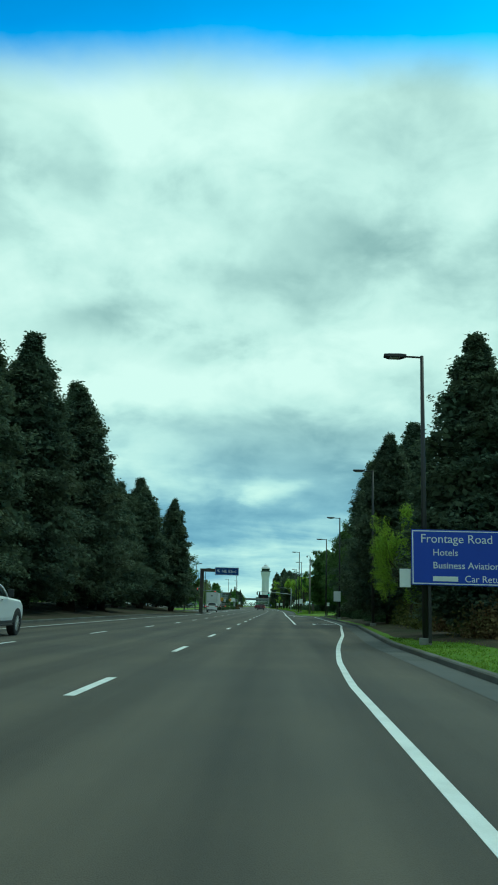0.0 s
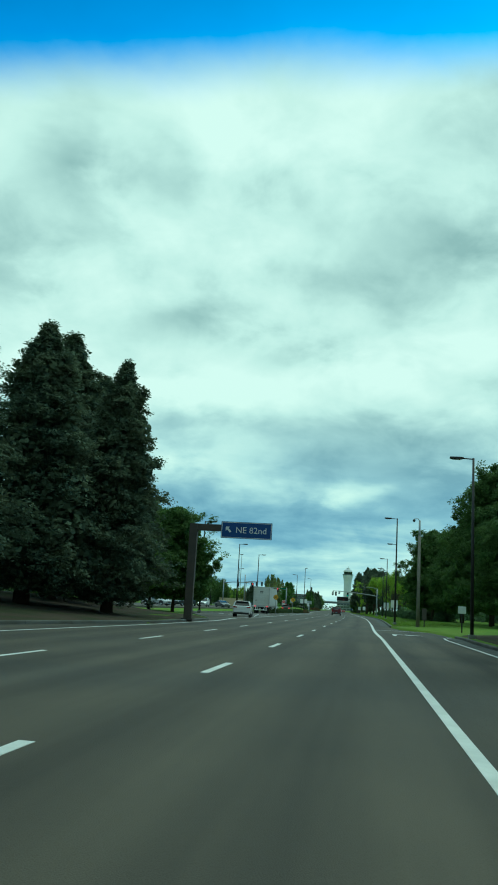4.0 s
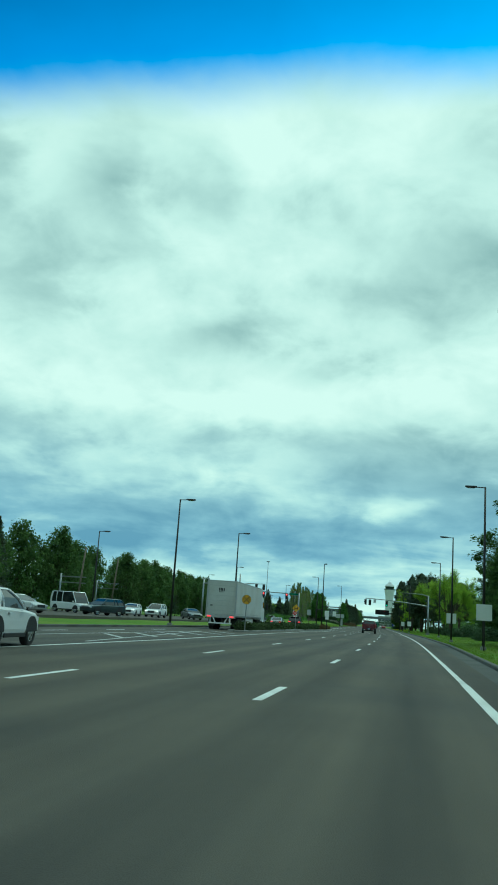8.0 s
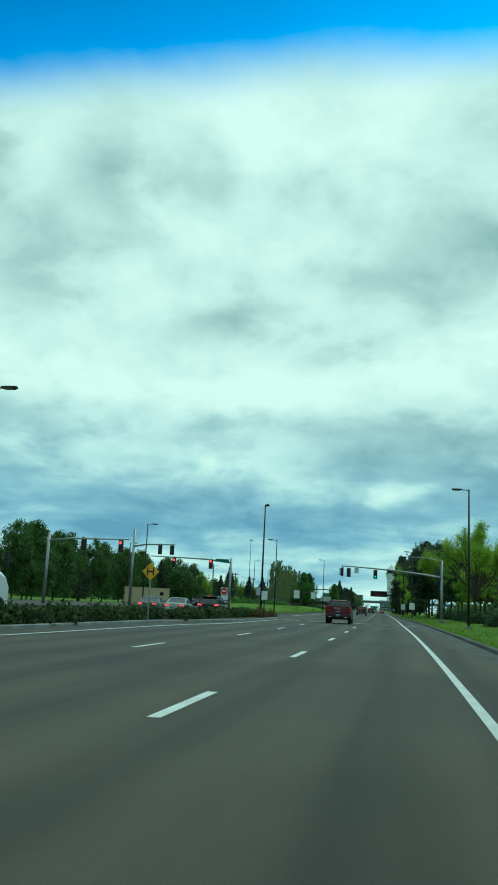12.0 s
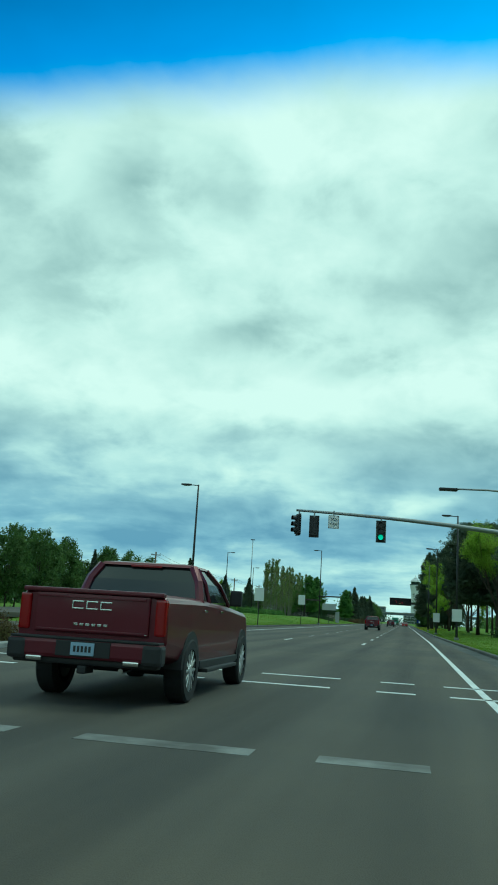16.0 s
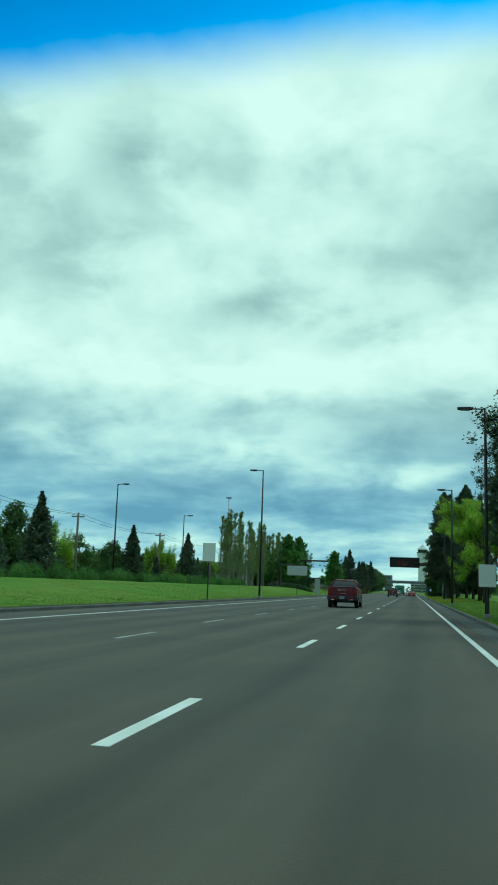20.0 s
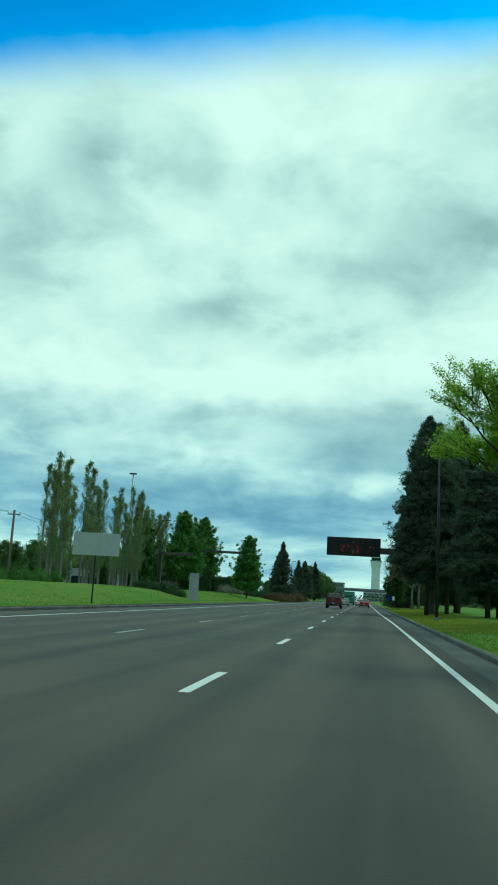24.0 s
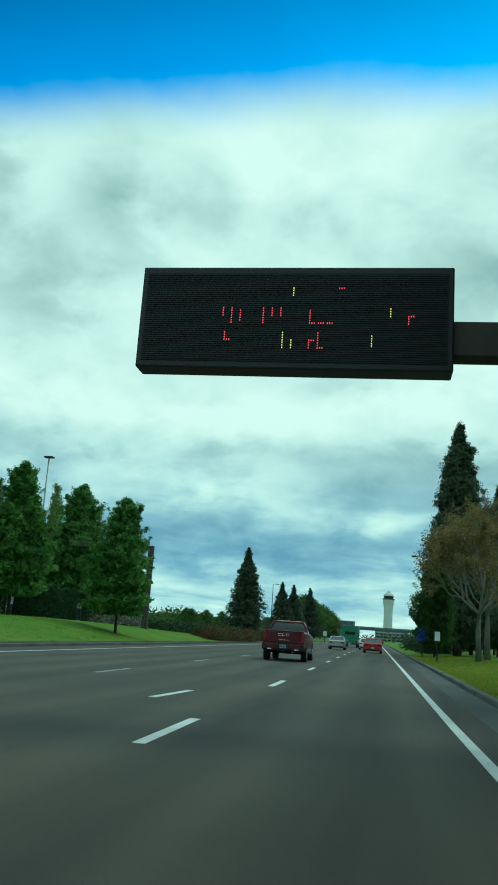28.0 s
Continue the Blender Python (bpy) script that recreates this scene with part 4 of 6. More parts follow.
# ---- camera pole, utility poles and wires ----
cp = thing("camera_pole", "grey wooden pole with a small dome camera on a bracket", "utility pole", at_=at(5.1, 141.0, 0.2))
part("pole", tube([(0, 0, 0), (0, 0, 7.9)], [0.17, 0.11], 12), "palebark", cp, smooth=True)
part("extension", tube([(0, 0, 7.2), (0, 0, 9.3)], 0.09, 10), "galv", cp, "slim steel pole extension", smooth=True)
part("bracket", tube([(0, 0, 9.2), (-0.15, 0, 9.45), (-0.5, 0, 9.42)], 0.03, 8), "galv", cp)
bm = bmesh.new()
bmesh.ops.create_uvsphere(bm, u_segments=14, v_segments=8, radius=0.13)
bmesh.ops.translate(bm, vec=(-0.5, 0, 9.27), verts=bm.verts)
part("camera_dome", bm, "black", cp, smooth=True)
UPOLES = [(-37.0, 372.0, 9.4), (-37.5, 404.0, 8.8), (-38.0, 438.0, 8.8), (-38.5, 474.0, 8.8), (-39, 512.0, 8.8)]
for u, y, h in UPOLES:
    p = thing("utility_pole", "weathered wooden utility pole carrying wires", "utility pole", "utility poles", at(u, y, 0.0), heading(y))
    part("pole", tube([(0, 0, 0), (0, 0, h)], [0.17, 0.12], 10), "wood", p, smooth=True)
    part("crossarm", box(0, 0, h - 0.45, 1.5, 0.1, 0.12, 0.01), "wood", p)
    for x in (-0.65, 0.65):
        part("insulator", tube([(x, 0, h - 0.38), (x, 0, h - 0.2)], 0.04, 8), "galv", p)
for x in (-0.65, 0.65):
    bm = bmesh.new()
    for (u0, y0, h0), (u1, y1, h1) in zip(UPOLES, UPOLES[1:]):
        pts = []
        for k in range(11):
            f = k / 10
            pts.append(at(u0 + (u1 - u0) * f + x, y0 + (y1 - y0) * f, h0 + (h1 - h0) * f - 0.2 - 1.1 * 4 * f * (1 - f) * 0.5))
        tube(pts, 0.018, 5, bm)
    tagged(part("overhead_wire", bm, "black"), "thin black overhead wire between wooden poles", "wire")
mast = thing("light_mast", "tall steel light mast with lamps at the top", "light mast", at_=at(-67.3, 620, 0))
part("pole", tube([(0, 0, 0), (0, 0, 33.2)], [0.3, 0.14], 10), "galv", mast, smooth=True)
part("lamp_ring", box(0, 0, 33.3, 1.9, 1.2, 0.35, 0.1), "darkpole", mast)
pil = thing("entry_pillar", "pale grey stone pillar on the grass", "pillar", at_=(-25.0, 471.0, height(-25.0 - line_x(471.0), 471.0) - 0.05), turn=12)
PH = 2.97 - pil.location.z
part("shaft", box(0, 0, PH / 2 - 0.04, 0.95, 0.45, PH - 0.08, 0.03), "facade", pil)
part("cap", box(0, 0, PH - 0.05, 1.0, 0.5, 0.1, 0.02), "facade", pil)

# ---- plants ----


def quads(name, centres, normals, sizes, mat, parent=None, rng=None, aspect=1.5, bend=0.25):
    """Leaf clumps: one bent quad (two triangles) round every centre."""
    n = len(centres)
    nrm = normals / np.linalg.norm(normals, axis=1, keepdims=True)
    ref = rng.normal(size=(n, 3))
    a = np.cross(nrm, ref)
    a /= np.linalg.norm(a, axis=1, keepdims=True) + 1e-9
    b = np.cross(nrm, a)
    s = sizes[:, None]
    c0 = centres - a * s * aspect * 0.5
    c1 = centres + b * s * 0.5 + nrm * s * bend * rng.normal(size=(n, 1))
    c2 = centres + a * s * aspect * 0.5
    c3 = centres - b * s * 0.5 + nrm * s * bend * rng.normal(size=(n, 1))
    v = np.stack([c0, c1, c2, c3], 1).reshape(-1, 3)
    me = bpy.data.meshes.new(name)
    me.vertices.add(4 * n)
    me.vertices.foreach_set("co", v.ravel())
    me.loops.add(4 * n)
    me.loops.foreach_set("vertex_index", np.arange(4 * n))
    me.polygons.add(n)
    me.polygons.foreach_set("loop_start", np.arange(0, 4 * n, 4))
    me.polygons.foreach_set("loop_total", np.full(n, 4))
    me.update(calc_edges=True)
    me.materials.append(M[mat])
    ob = new(name, me)
    if parent:
        ob.parent = parent
    return ob


def tiered_tree(name, h, r, mat, label, seed, n=8500, low=0.06, droop=0.25, taper=0.75, ragged=0.25, leaf=1.0, nb=300, spread=1.0, cap=0.28, tuft=0.0, stout=1.0):
    """A tree with one straight leader: boughs in tiers, with flat sprays or (tuft) round leaf tufts on them."""
    rng = np.random.default_rng(seed)
    t = thing(name, label, "tree")
    part("trunk", tube([(0, 0, 0), (0.05, 0, h * 0.3), (0, 0.05, h * 0.97)], [stout * (0.02 * h + 0.05), stout * 0.014 * h, 0.02], 9), "bark", t, smooth=True)
    tb = low + (1 - low) * rng.random(nb) ** 1.2
    ang = rng.random(nb) * 2 * np.pi

    def bulge(a, k):
        return 1 + 0.12 * np.sin(a * 3 + seed) + ragged * np.sin(a * 2 + k * 19 + seed) * np.sin(a * 3 - k * 27 + 2 * seed)

    lobes = bulge(ang, tb) + 0.5 * ragged * (rng.random(nb) - 0.5)
    rad = r * np.minimum(1.0, (1.03 - tb) ** taper * 1.12) * lobes * np.minimum(1, 0.6 + (tb - low) * 4) * np.minimum(1, 0.10 + (1 - tb) / cap)
    # flat drooping sprays along every bough, widest near the trunk
    bid = rng.integers(0, nb, n)
    f = 0.18 + 0.82 * rng.random(n) ** 0.62
    if tuft:
        tid = rng.integers(0, 6, n)
        f = (0.25 + 0.75 * rng.random((nb, 6)) ** 0.6)[bid, tid]
    rr = rad[bid] * f
    rise = (0.10 + 0.45 * rng.random(nb))[bid] * (0.35 + 0.9 * tb[bid])
    c = np.stack([np.cos(ang[bid]) * rr, np.sin(ang[bid]) * rr, tb[bid] * h + rise * rr - droop * rr * f], 1)
    wid = spread * (0.13 * rad[bid] + 0.16) * (1.2 - 0.9 * f)
    if tuft:
        c[:, :2] += np.stack([-np.sin(ang[bid]), np.cos(ang[bid])], 1) * (rng.normal(size=(nb, 6))[bid, tid] * wid)[:, None]
        ball = rng.normal(size=(n, 3))
        ball *= (rng.random(n) ** 0.45 / np.linalg.norm(ball, axis=1))[:, None]
        c += ball * (tuft * (0.55 + 0.9 * rng.random((nb, 6))[bid, tid]))[:, None] * np.array([1, 1, 0.85])
    else:
        c[:, :2] += np.stack([-np.sin(ang[bid]), np.cos(ang[bid])], 1) * (rng.normal(size=n) * wid)[:, None]
        c[:, 2] += rng.normal(size=n) * (0.05 + 0.05 * rad[bid])
    d = np.stack([np.cos(ang[bid]) * 0.5, np.sin(ang[bid]) * 0.5, np.full(n, 0.35)], 1)
    top = rng.random(n) < (0.006 if tuft else 0.03)
    k_ = rng.random(top.sum())
    c[top] = np.stack([rng.normal(size=top.sum()) * 0.28 * (1.05 - k_), rng.normal(size=top.sum()) * 0.28 * (1.05 - k_), h * (0.9 + 0.1 * k_)], 1)
    nr = d + 0.5 * rng.normal(size=(n, 3)) + np.array([0, 0, 0.8])
    sz = (0.09 + 0.15 * rng.random(n)) * (h / 17) ** 0.4 * leaf
    # larger, darker-lying sprays fill the inside
    m_ = n // 5
    k_ = low + (0.97 - low) * rng.random(m_)
    ri = r * np.minimum(1.0, (1.03 - k_) ** taper * 1.12) * np.minimum(1, 0.6 + (k_ - low) * 4) * 0.84 * np.sqrt(rng.random(m_))
    ai = rng.random(m_) * 2 * np.pi
    ri = ri * bulge(ai, k_) * np.minimum(1, 0.15 + (1 - k_) / cap)
    c = np.concatenate([c, np.stack([np.cos(ai) * ri, np.sin(ai) * ri, k_ * h], 1)])
    nr = np.concatenate([nr, rng.normal(size=(m_, 3))])
    sz = np.concatenate([sz, (0.2 + 0.2 * rng.random(m_)) * (0.5 + 0.5 * leaf)])
    quads("crown", c, nr, sz, mat, t, rng, 1.9, 0.3)
    return t


def broadleaf(name, h, r, mat, label, seed, n=8500, clear=0.2, egg=1.0, bark="bark", clumps=120, leaf=0.26):
    """A round-headed tree: trunk, limbs, and leaves in uneven clumps."""
    rng = np.random.default_rng(seed)
    t = thing(name, label, "tree")
    part("trunk", tube([(0, 0, 0), (0.1, 0.05, h * clear), (0.0, 0.1, h * 0.7)], [0.014 * h + 0.04, 0.011 * h, 0.03], 9), bark, t, smooth=True)
    ch = h * (1 - clear)
    cz = h * clear + ch * 0.5
    cc = []
    while len(cc) < clumps:
        p = rng.uniform(-1, 1, 3)
        d = np.linalg.norm(p)
        if d > 1 or d < 0.35:
            continue
        w = 1.0 - egg * 0.38 * max(0.0, p[2]) - 0.12 * max(0.0, -p[2])
        cc.append(((p[0] * r * w), (p[1] * r * w), cz + p[2] * ch * 0.5))
    cc = np.array(cc)
    limbs = bmesh.new()
    for k in range(14):
        e = cc[rng.integers(0, clumps)]
        b = np.array([0, 0, h * (clear * 0.9 + 0.25 * rng.random())])
        mid = (b + e) / 2 + np.array([0, 0, -0.05 * h])
        tube([b, mid, e], [0.006 * h, 0.004 * h, 0.012], 6, limbs)
    part("branching", limbs, bark, t)
    cr = r * (0.20 + 0.16 * rng.random(clumps))
    bid = rng.integers(0, clumps, n)
    dirn = rng.normal(size=(n, 3))
    dirn /= np.linalg.norm(dirn, axis=1, keepdims=True)
    c = cc[bid] + dirn * (cr[bid] * rng.random(n) ** 0.4)[:, None] * np.array([1, 1, 0.75])
    nr = dirn + 0.5 * rng.normal(size=(n, 3)) + np.array([0, 0, 0.9])
    sz = leaf * (0.55 + 0.8 * rng.random(n))
    # larger sprays fill the hearts of the clumps
    m_ = int(n * 0.16)
    bid = rng.integers(0, clumps, m_)
    c = np.concatenate([c, cc[bid] + rng.normal(size=(m_, 3)) * (0.30 * cr[bid])[:, None]])
    nr = np.concatenate([nr, rng.normal(size=(m_, 3))])
    sz = np.concatenate([sz, 0.06 * r * (0.6 + 0.7 * rng.random(m_))])
    quads("crown", c, nr, sz, mat, t, rng, 1.35, 0.25)
    return t


def branched_tree(name, h, r, mat, label, seed, n=30000, clear=0.3, bark="bark", leaf=0.1, limbs=6, fork=4, spray=0.10, rise=0.5):
    """A tree grown by forking: trunk, limbs, boughs and twigs, with leaf sprays round the twigs."""
    rng = np.random.default_rng(seed)
    t = thing(name, label, "tree")
    part("trunk", tube([(0, 0, 0), (0.06, 0.03, h * clear * 0.6), (0, 0, h * clear)], [0.018 * h + 0.03, 0.015 * h, 0.013 * h], 9), bark, t, smooth=True)
    segs = []

    def grow(p, way, length, rad, level):
        q = p + way * length
        mid = (p + q) / 2 + rng.normal(size=3) * 0.07 * length
        segs.append((p, mid, q, rad, level))
        if level == 4:
            return
        for k in range(fork if level > 1 else fork - 1):
            side = rng.normal(size=3)
            side -= way * (side @ way)
            side /= np.linalg.norm(side) + 1e-9
            turn = rng.uniform(0.35, 0.85) if k else 0.2
            w2 = way * math.cos(turn) + side * math.sin(turn) + np.array([0, 0, 0.22 * rise])
            w2 /= np.linalg.norm(w2)
            grow(p + (q - p) * rng.uniform(0.55, 1.0), w2, length * rng.uniform(0.55, 0.8), rad * 0.6, level + 1)

    base = np.array([0, 0, h * clear * 0.92])
    for k in range(limbs):
        a = 2 * math.pi * (k + rng.uniform(-0.3, 0.3)) / limbs
        up = rng.uniform(rise * 0.6, rise * 2.4)
        w = np.array([math.cos(a), math.sin(a), up])
        grow(base, w / np.linalg.norm(w), (h - h * clear) * 0.36, 0.007 * h, 1)
    grow(base, np.array([0.03, 0.02, 1.0]), (h - h * clear) * 0.34, 0.009 * h, 1)
    ends = np.array([q for _, _, q, _, lv in segs if lv == 4])
    kx = r / np.quantile(np.hypot(ends[:, 0], ends[:, 1]), 0.95)
    kz = (h * (1 - clear)) / (ends[:, 2].max() - base[2])

    def fit_in(p):
        z = base[2] + (p[2] - base[2]) * kz
        return np.array([p[0] * kx, p[1] * kx, max(z, h * clear * 0.55)])

    wood = bmesh.new()
    tips = []
    for p, mid, q, rad, lv in segs:
        p, mid, q = fit_in(p), fit_in(mid), fit_in(q)
        tube([p, mid, q], [rad, rad * 0.8, rad * 0.6], 6 if lv < 3 else 4, wood)
        if lv >= 3:
            tips.append((p, q))
    part("branching", wood, bark, t)
    tips = np.array(tips)
    bid = rng.integers(0, len(tips), n)
    f = (0.15 + 1.0 * rng.random(n) ** 0.7)[:, None]
    c = tips[bid, 0] * (1 - f) + tips[bid, 1] * f
    d = rng.normal(size=(n, 3))
    d *= (1.75 * rng.random(n) ** 0.45 / np.linalg.norm(d, axis=1))[:, None] * np.array([1, 1, 0.75])
    c = c + d * spray * r * (0.6 + 0.6 * rng.random(len(tips)))[bid][:, None]
    nr = 0.6 * rng.normal(size=(n, 3)) + d * 0.4 + np.array([0, 0, 0.6])
    quads("crown", c, nr, leaf * (0.55 + 0.8 * rng.random(n)), mat, t, rng, 1.35, 0.25)
    return t


def poplar(name, h, mat, label, seed, n=3800):
    rng = np.random.default_rng(seed)
    t = thing(name, label, "tree")
    bm = tube([(0, 0, 0), (0.1, 0, h * 0.5), (0, 0, h)], [0.17, 0.1, 0.015], 8)
    nb = 46
    tb = 0.12 + 0.85 * rng.random(nb)
    ang = rng.random(nb) * 2 * np.pi
    ln = (0.6 + 0.9 * rng.random(nb)) * (1.2 - tb)
    rise = 2.2 + 1.6 * rng.random(nb)
    for k in range(nb):
        b = np.array([0, 0, tb[k] * h])
        e = b + np.array([math.cos(ang[k]) * ln[k], math.sin(ang[k]) * ln[k], rise[k] * (1.1 - tb[k])])
        tube([b, (b + e) / 2 + np.array([math.cos(ang[k]), math.sin(ang[k]), -0.3]) * 0.15, e], [0.04, 0.025, 0.008], 5, bm)
    part("trunk", bm, "palebark", t)
    bid = rng.integers(0, nb, n)
    f = rng.random(n) ** 0.7
    c = np.stack([np.cos(ang[bid]) * ln[bid] * f, np.sin(ang[bid]) * ln[bid] * f, tb[bid] * h + rise[bid] * (1.1 - tb[bid]) * f], 1)
    c += rng.normal(size=(n, 3)) * 0.14
    quads("crown", c, rng.normal(size=(n, 3)), 0.06 + 0.08 * rng.random(n), mat, t, rng, 1.3, 0.2)
    return t


def shrub_mesh(name, r, h, mat, label, seed, n=900, leaf=0.13, cat="shrub"):
    rng = np.random.default_rng(seed)
    t = thing(name, label, cat)
    bm = bmesh.new()
    for k in range(7):
        a = rng.random() * 6.28
        tube([(0, 0, 0), (math.cos(a) * r * 0.5, math.sin(a) * r * 0.5, h * 0.7)], [0.025, 0.008], 5, bm)
    part("stem", bm, "bark", t)
    d = rng.normal(size=(n, 3))
    d /= np.linalg.norm(d, axis=1, keepdims=True)
    d[:, 2] = np.abs(d[:, 2]) * 1.0
    lob = 1 + 0.22 * np.sin(d[:, 0] * 5 + seed) * np.cos(d[:, 1] * 4) + 0.12 * rng.normal(size=n)
    c = d * (rng.random(n) ** 0.35 * lob)[:, None] * np.array([r, r, h]) + np.array([0, 0, 0.04])
    quads("foliage", c, d + 0.6 * rng.normal(size=(n, 3)), leaf * (0.6 + 0.8 * rng.random(n)), mat, t, rng, 1.4, 0.25)
    return t


rp = random.Random(11)


def plant(proto, base_h, u, y, h, wide=1.0, label="", group=""):
    """A copy of a grown plant, scaled to height h and turned at random."""
    z = height(u, y) - 0.04
    k = h / base_h
    x_, y_, z_ = at(u, y, z)
    m = pose(x_, y_, z_, 0, 0, rp.uniform(0, 360)) @ Matrix.Diagonal((k * wide, k * wide, k, 1))
    ob = copy_thing(proto, m)
    if label:
        ob["label"] = label
    if group:
        ob["group"] = group
    return ob


def drop_proto(protos):
    for p in protos:
        for o in list(p.children_recursive) + [p]:
            bpy.data.objects.remove(o, do_unlink=True)


PINE = [tiered_tree("conifer", 20, 4.0, "pine", "tall dense dark green conifer", s, n=60000, low=0.06, taper=0.64, ragged=0.28, leaf=0.6, nb=420, spread=1.1, cap=0.17, tuft=0.40) for s in (1, 2, 3)]
PINE_FAR = [tiered_tree("conifer", 20, 4.4, "pine", "dark conifer standing behind others", s, n=5500, low=0.09, taper=0.7, ragged=0.34) for s in (24, 25)]
PINE_BIG = [tiered_tree("conifer", 22, 4.5, "pine", "tall broad dark green conifer beside the message sign", s, n=165000, low=0.17, taper=0.5, ragged=0.30, leaf=0.42, nb=800, spread=1.1, cap=0.13, tuft=0.33, stout=0.6) for s in (34, 35)]
DARKPINE = [tiered_tree("pine_tree", 12, 4.2, "pine", "dark round-headed pine with bare lower trunk", s, n=70000, low=0.28, droop=-0.5, taper=0.5, ragged=0.26, leaf=0.55, nb=280, spread=1.3, cap=0.2, tuft=0.36, stout=0.7) for s in (61, 62)]
SPIRE = [tiered_tree("conifer", 14, 2.6, "pine", "narrow dark green conifer", s, n=12000, taper=0.85, ragged=0.16, leaf=0.8, nb=420, spread=0.9) for s in (4, 5)]
OAK_FAR = [broadleaf("broadleaf_tree", 13, 4.6, "oak", "leafy green tree in the distance", s, n=5500, leaf=0.32, clumps=110, clear=0.07, egg=1.4) for s in (26, 27)]
OAK = [tiered_tree("broadleaf_tree", 13, 4.3, "oak", "dense round-headed tree in full green leaf", s, n=80000, low=0.13, droop=-0.55, taper=0.55, ragged=0.26, leaf=0.7, nb=260, spread=1.3, cap=0.22, tuft=0.42, stout=0.6) for s in (6, 7)]
SPRING_HIGH = [branched_tree("broadleaf_tree", 14, 5.6, "spring", "tall spreading tree with bright yellow-green young leaves", 36, n=85000, clear=0.42, leaf=0.066, spray=0.036, rise=0.95, limbs=8)]
SPRING = [branched_tree("broadleaf_tree", 15, 5.5, "spring", "tree with bright yellow-green young leaves", s, n=46000, clear=0.24, leaf=0.10, spray=0.06, rise=0.6, limbs=7) for s in (8, 9)]
YOUNG = [tiered_tree("young_tree", 11, 3.2, "fresh", "young upright tree with a leafy cone-shaped crown", s, n=52000, low=0.14, droop=-0.75, taper=0.85, ragged=0.34, leaf=0.58, nb=190, spread=1.2, cap=0.15, tuft=0.26, stout=0.45) for s in (10, 12)]
POPLAR = [poplar("poplar", 15, "poplar", "slender poplar with thin spring foliage", s) for s in (13, 14, 15)]
MAPLE = [branched_tree("maple_tree", 12, 4.6, "maple", "spreading tree with thin bronze spring leaves", 16, n=30000, clear=0.30, leaf=0.085, spray=0.06, bark="palebark", rise=0.6, limbs=7)]
SHRUB = [shrub_mesh("shrub", 0.8, 0.75, "shrub", "low grey-green shrub on the island", s) for s in (17, 18)]
BUSH = [shrub_mesh("bush", 1.6, 2.0, "hedge", "dark green bush under the trees", s, n=3600, leaf=0.12) for s in (19, 20)]
RUST = [shrub_mesh("bush", 1.4, 1.3, "rust", "russet-leaved bush beside the road", 21, n=4500, leaf=0.07)]
OLIVE = [shrub_mesh("bush", 1.6, 1.5, "olive", "olive-yellow bush beside the road", 22, n=5000, leaf=0.075)]
LOWHEDGE = [shrub_mesh("bush", 1.6, 2.0, "fresh", "low green bush in a hedge row", s, n=2600, leaf=0.12) for s in (45, 46)]
BLOSSOM = [shrub_mesh("bush", 1.5, 1.5, "blossom", "pale blossoming bush beside a hedge", 23, n=3000, leaf=0.09)]

# conifers on the soil bank
row = [(-19, 14, 20), (-21, 22, 21), (-19, 30, 19), (-22, 37, 21), (-19.5, 44, 18), (-21, 52, 19.8), (-19.5, 60, 20.5), (-21, 67, 19.5), (-19, 74, 20), (-21.6, 82, 22.3), (-18.6, 85.5, 14.2), (-20.5, 90, 13.4), (-22, 97, 15.0),
       (-20, 100, 14.8), (-18.2, 107, 15.3), (-20.5, 117, 17.6), (-21, 126, 17), (-14.8, 111, 14.6)]
back = [(-28, 26, 19), (-29, 48, 20), (-28, 70, 20), (-29, 92, 18), (-28, 104, 13), (-30, 118, 14), (-36, 60, 16), (-36, 90, 14)]
for i, (u, y, h) in enumerate(back):
    plant(PINE_FAR[i % 2], 20, u, y, h, rp.uniform(0.95, 1.2), group="conifers on the soil bank")
for i, (u, y, h) in enumerate(row):
    plant(PINE[i % 3], 20, u + 0.9, y, h, rp.uniform(1.15, 1.38), group="conifers on the soil bank")
for u, y, h in ((-17.9, 146.0, 10.0), (-21.5, 141, 10.4), (-24.5, 146, 10.6), (-27.5, 141, 10.2), (-21.5, 151, 10.6), (-31, 150, 10.5)):
    plant(OAK[int(y) % 2], 13, u, y, h, 1.3, group="trees in the median")
# right-hand trees before the exit
for i, (u, y, h) in enumerate(((8.4, 34, 12.4), (13, 55, 15), (11.5, 71, 16.5), (14, 80, 15), (18, 60, 15), (19, 85, 16), (22, 40, 15), (14, 36, 12), (17, 26, 13), (9.9, 90, 16.4), (8.1, 60.5, 13.6), (11.5, 46, 12.5))):
    plant(PINE[(i + 1) % 3], 20, u, y, h, rp.uniform(1.15, 1.4), group="conifers beside the exit lane")
for u, y, h in ((8.3, 51.8, 7.6), (10.4, 74, 8.0)):
    plant(SPRING[int(y) % 2], 15, u, y, h, 0.9)
for u, y, h in ((12.0, 99, 13.8), (12.8, 108, 13.2), (13, 117, 12.6), (14, 150, 16), (14, 160, 15.5), (16, 172, 14), (13, 143, 10)):
    plant(OAK[int(y) % 2], 13, u, y, h, 1.0, group="trees beside the exit")
for k in range(26):
    y = 30 + k * 3.3
    plant((OLIVE if k < 9 else BUSH)[0] if k % 3 else RUST[0] if k < 9 else BUSH[1], 1.5 if k < 9 else 2.0, 8.6 + rp.uniform(-0.5, 1.6), y, rp.uniform(1.1, 1.9) if k < 9 else rp.uniform(0.9, 1.7), 1.15, group="roadside bushes")
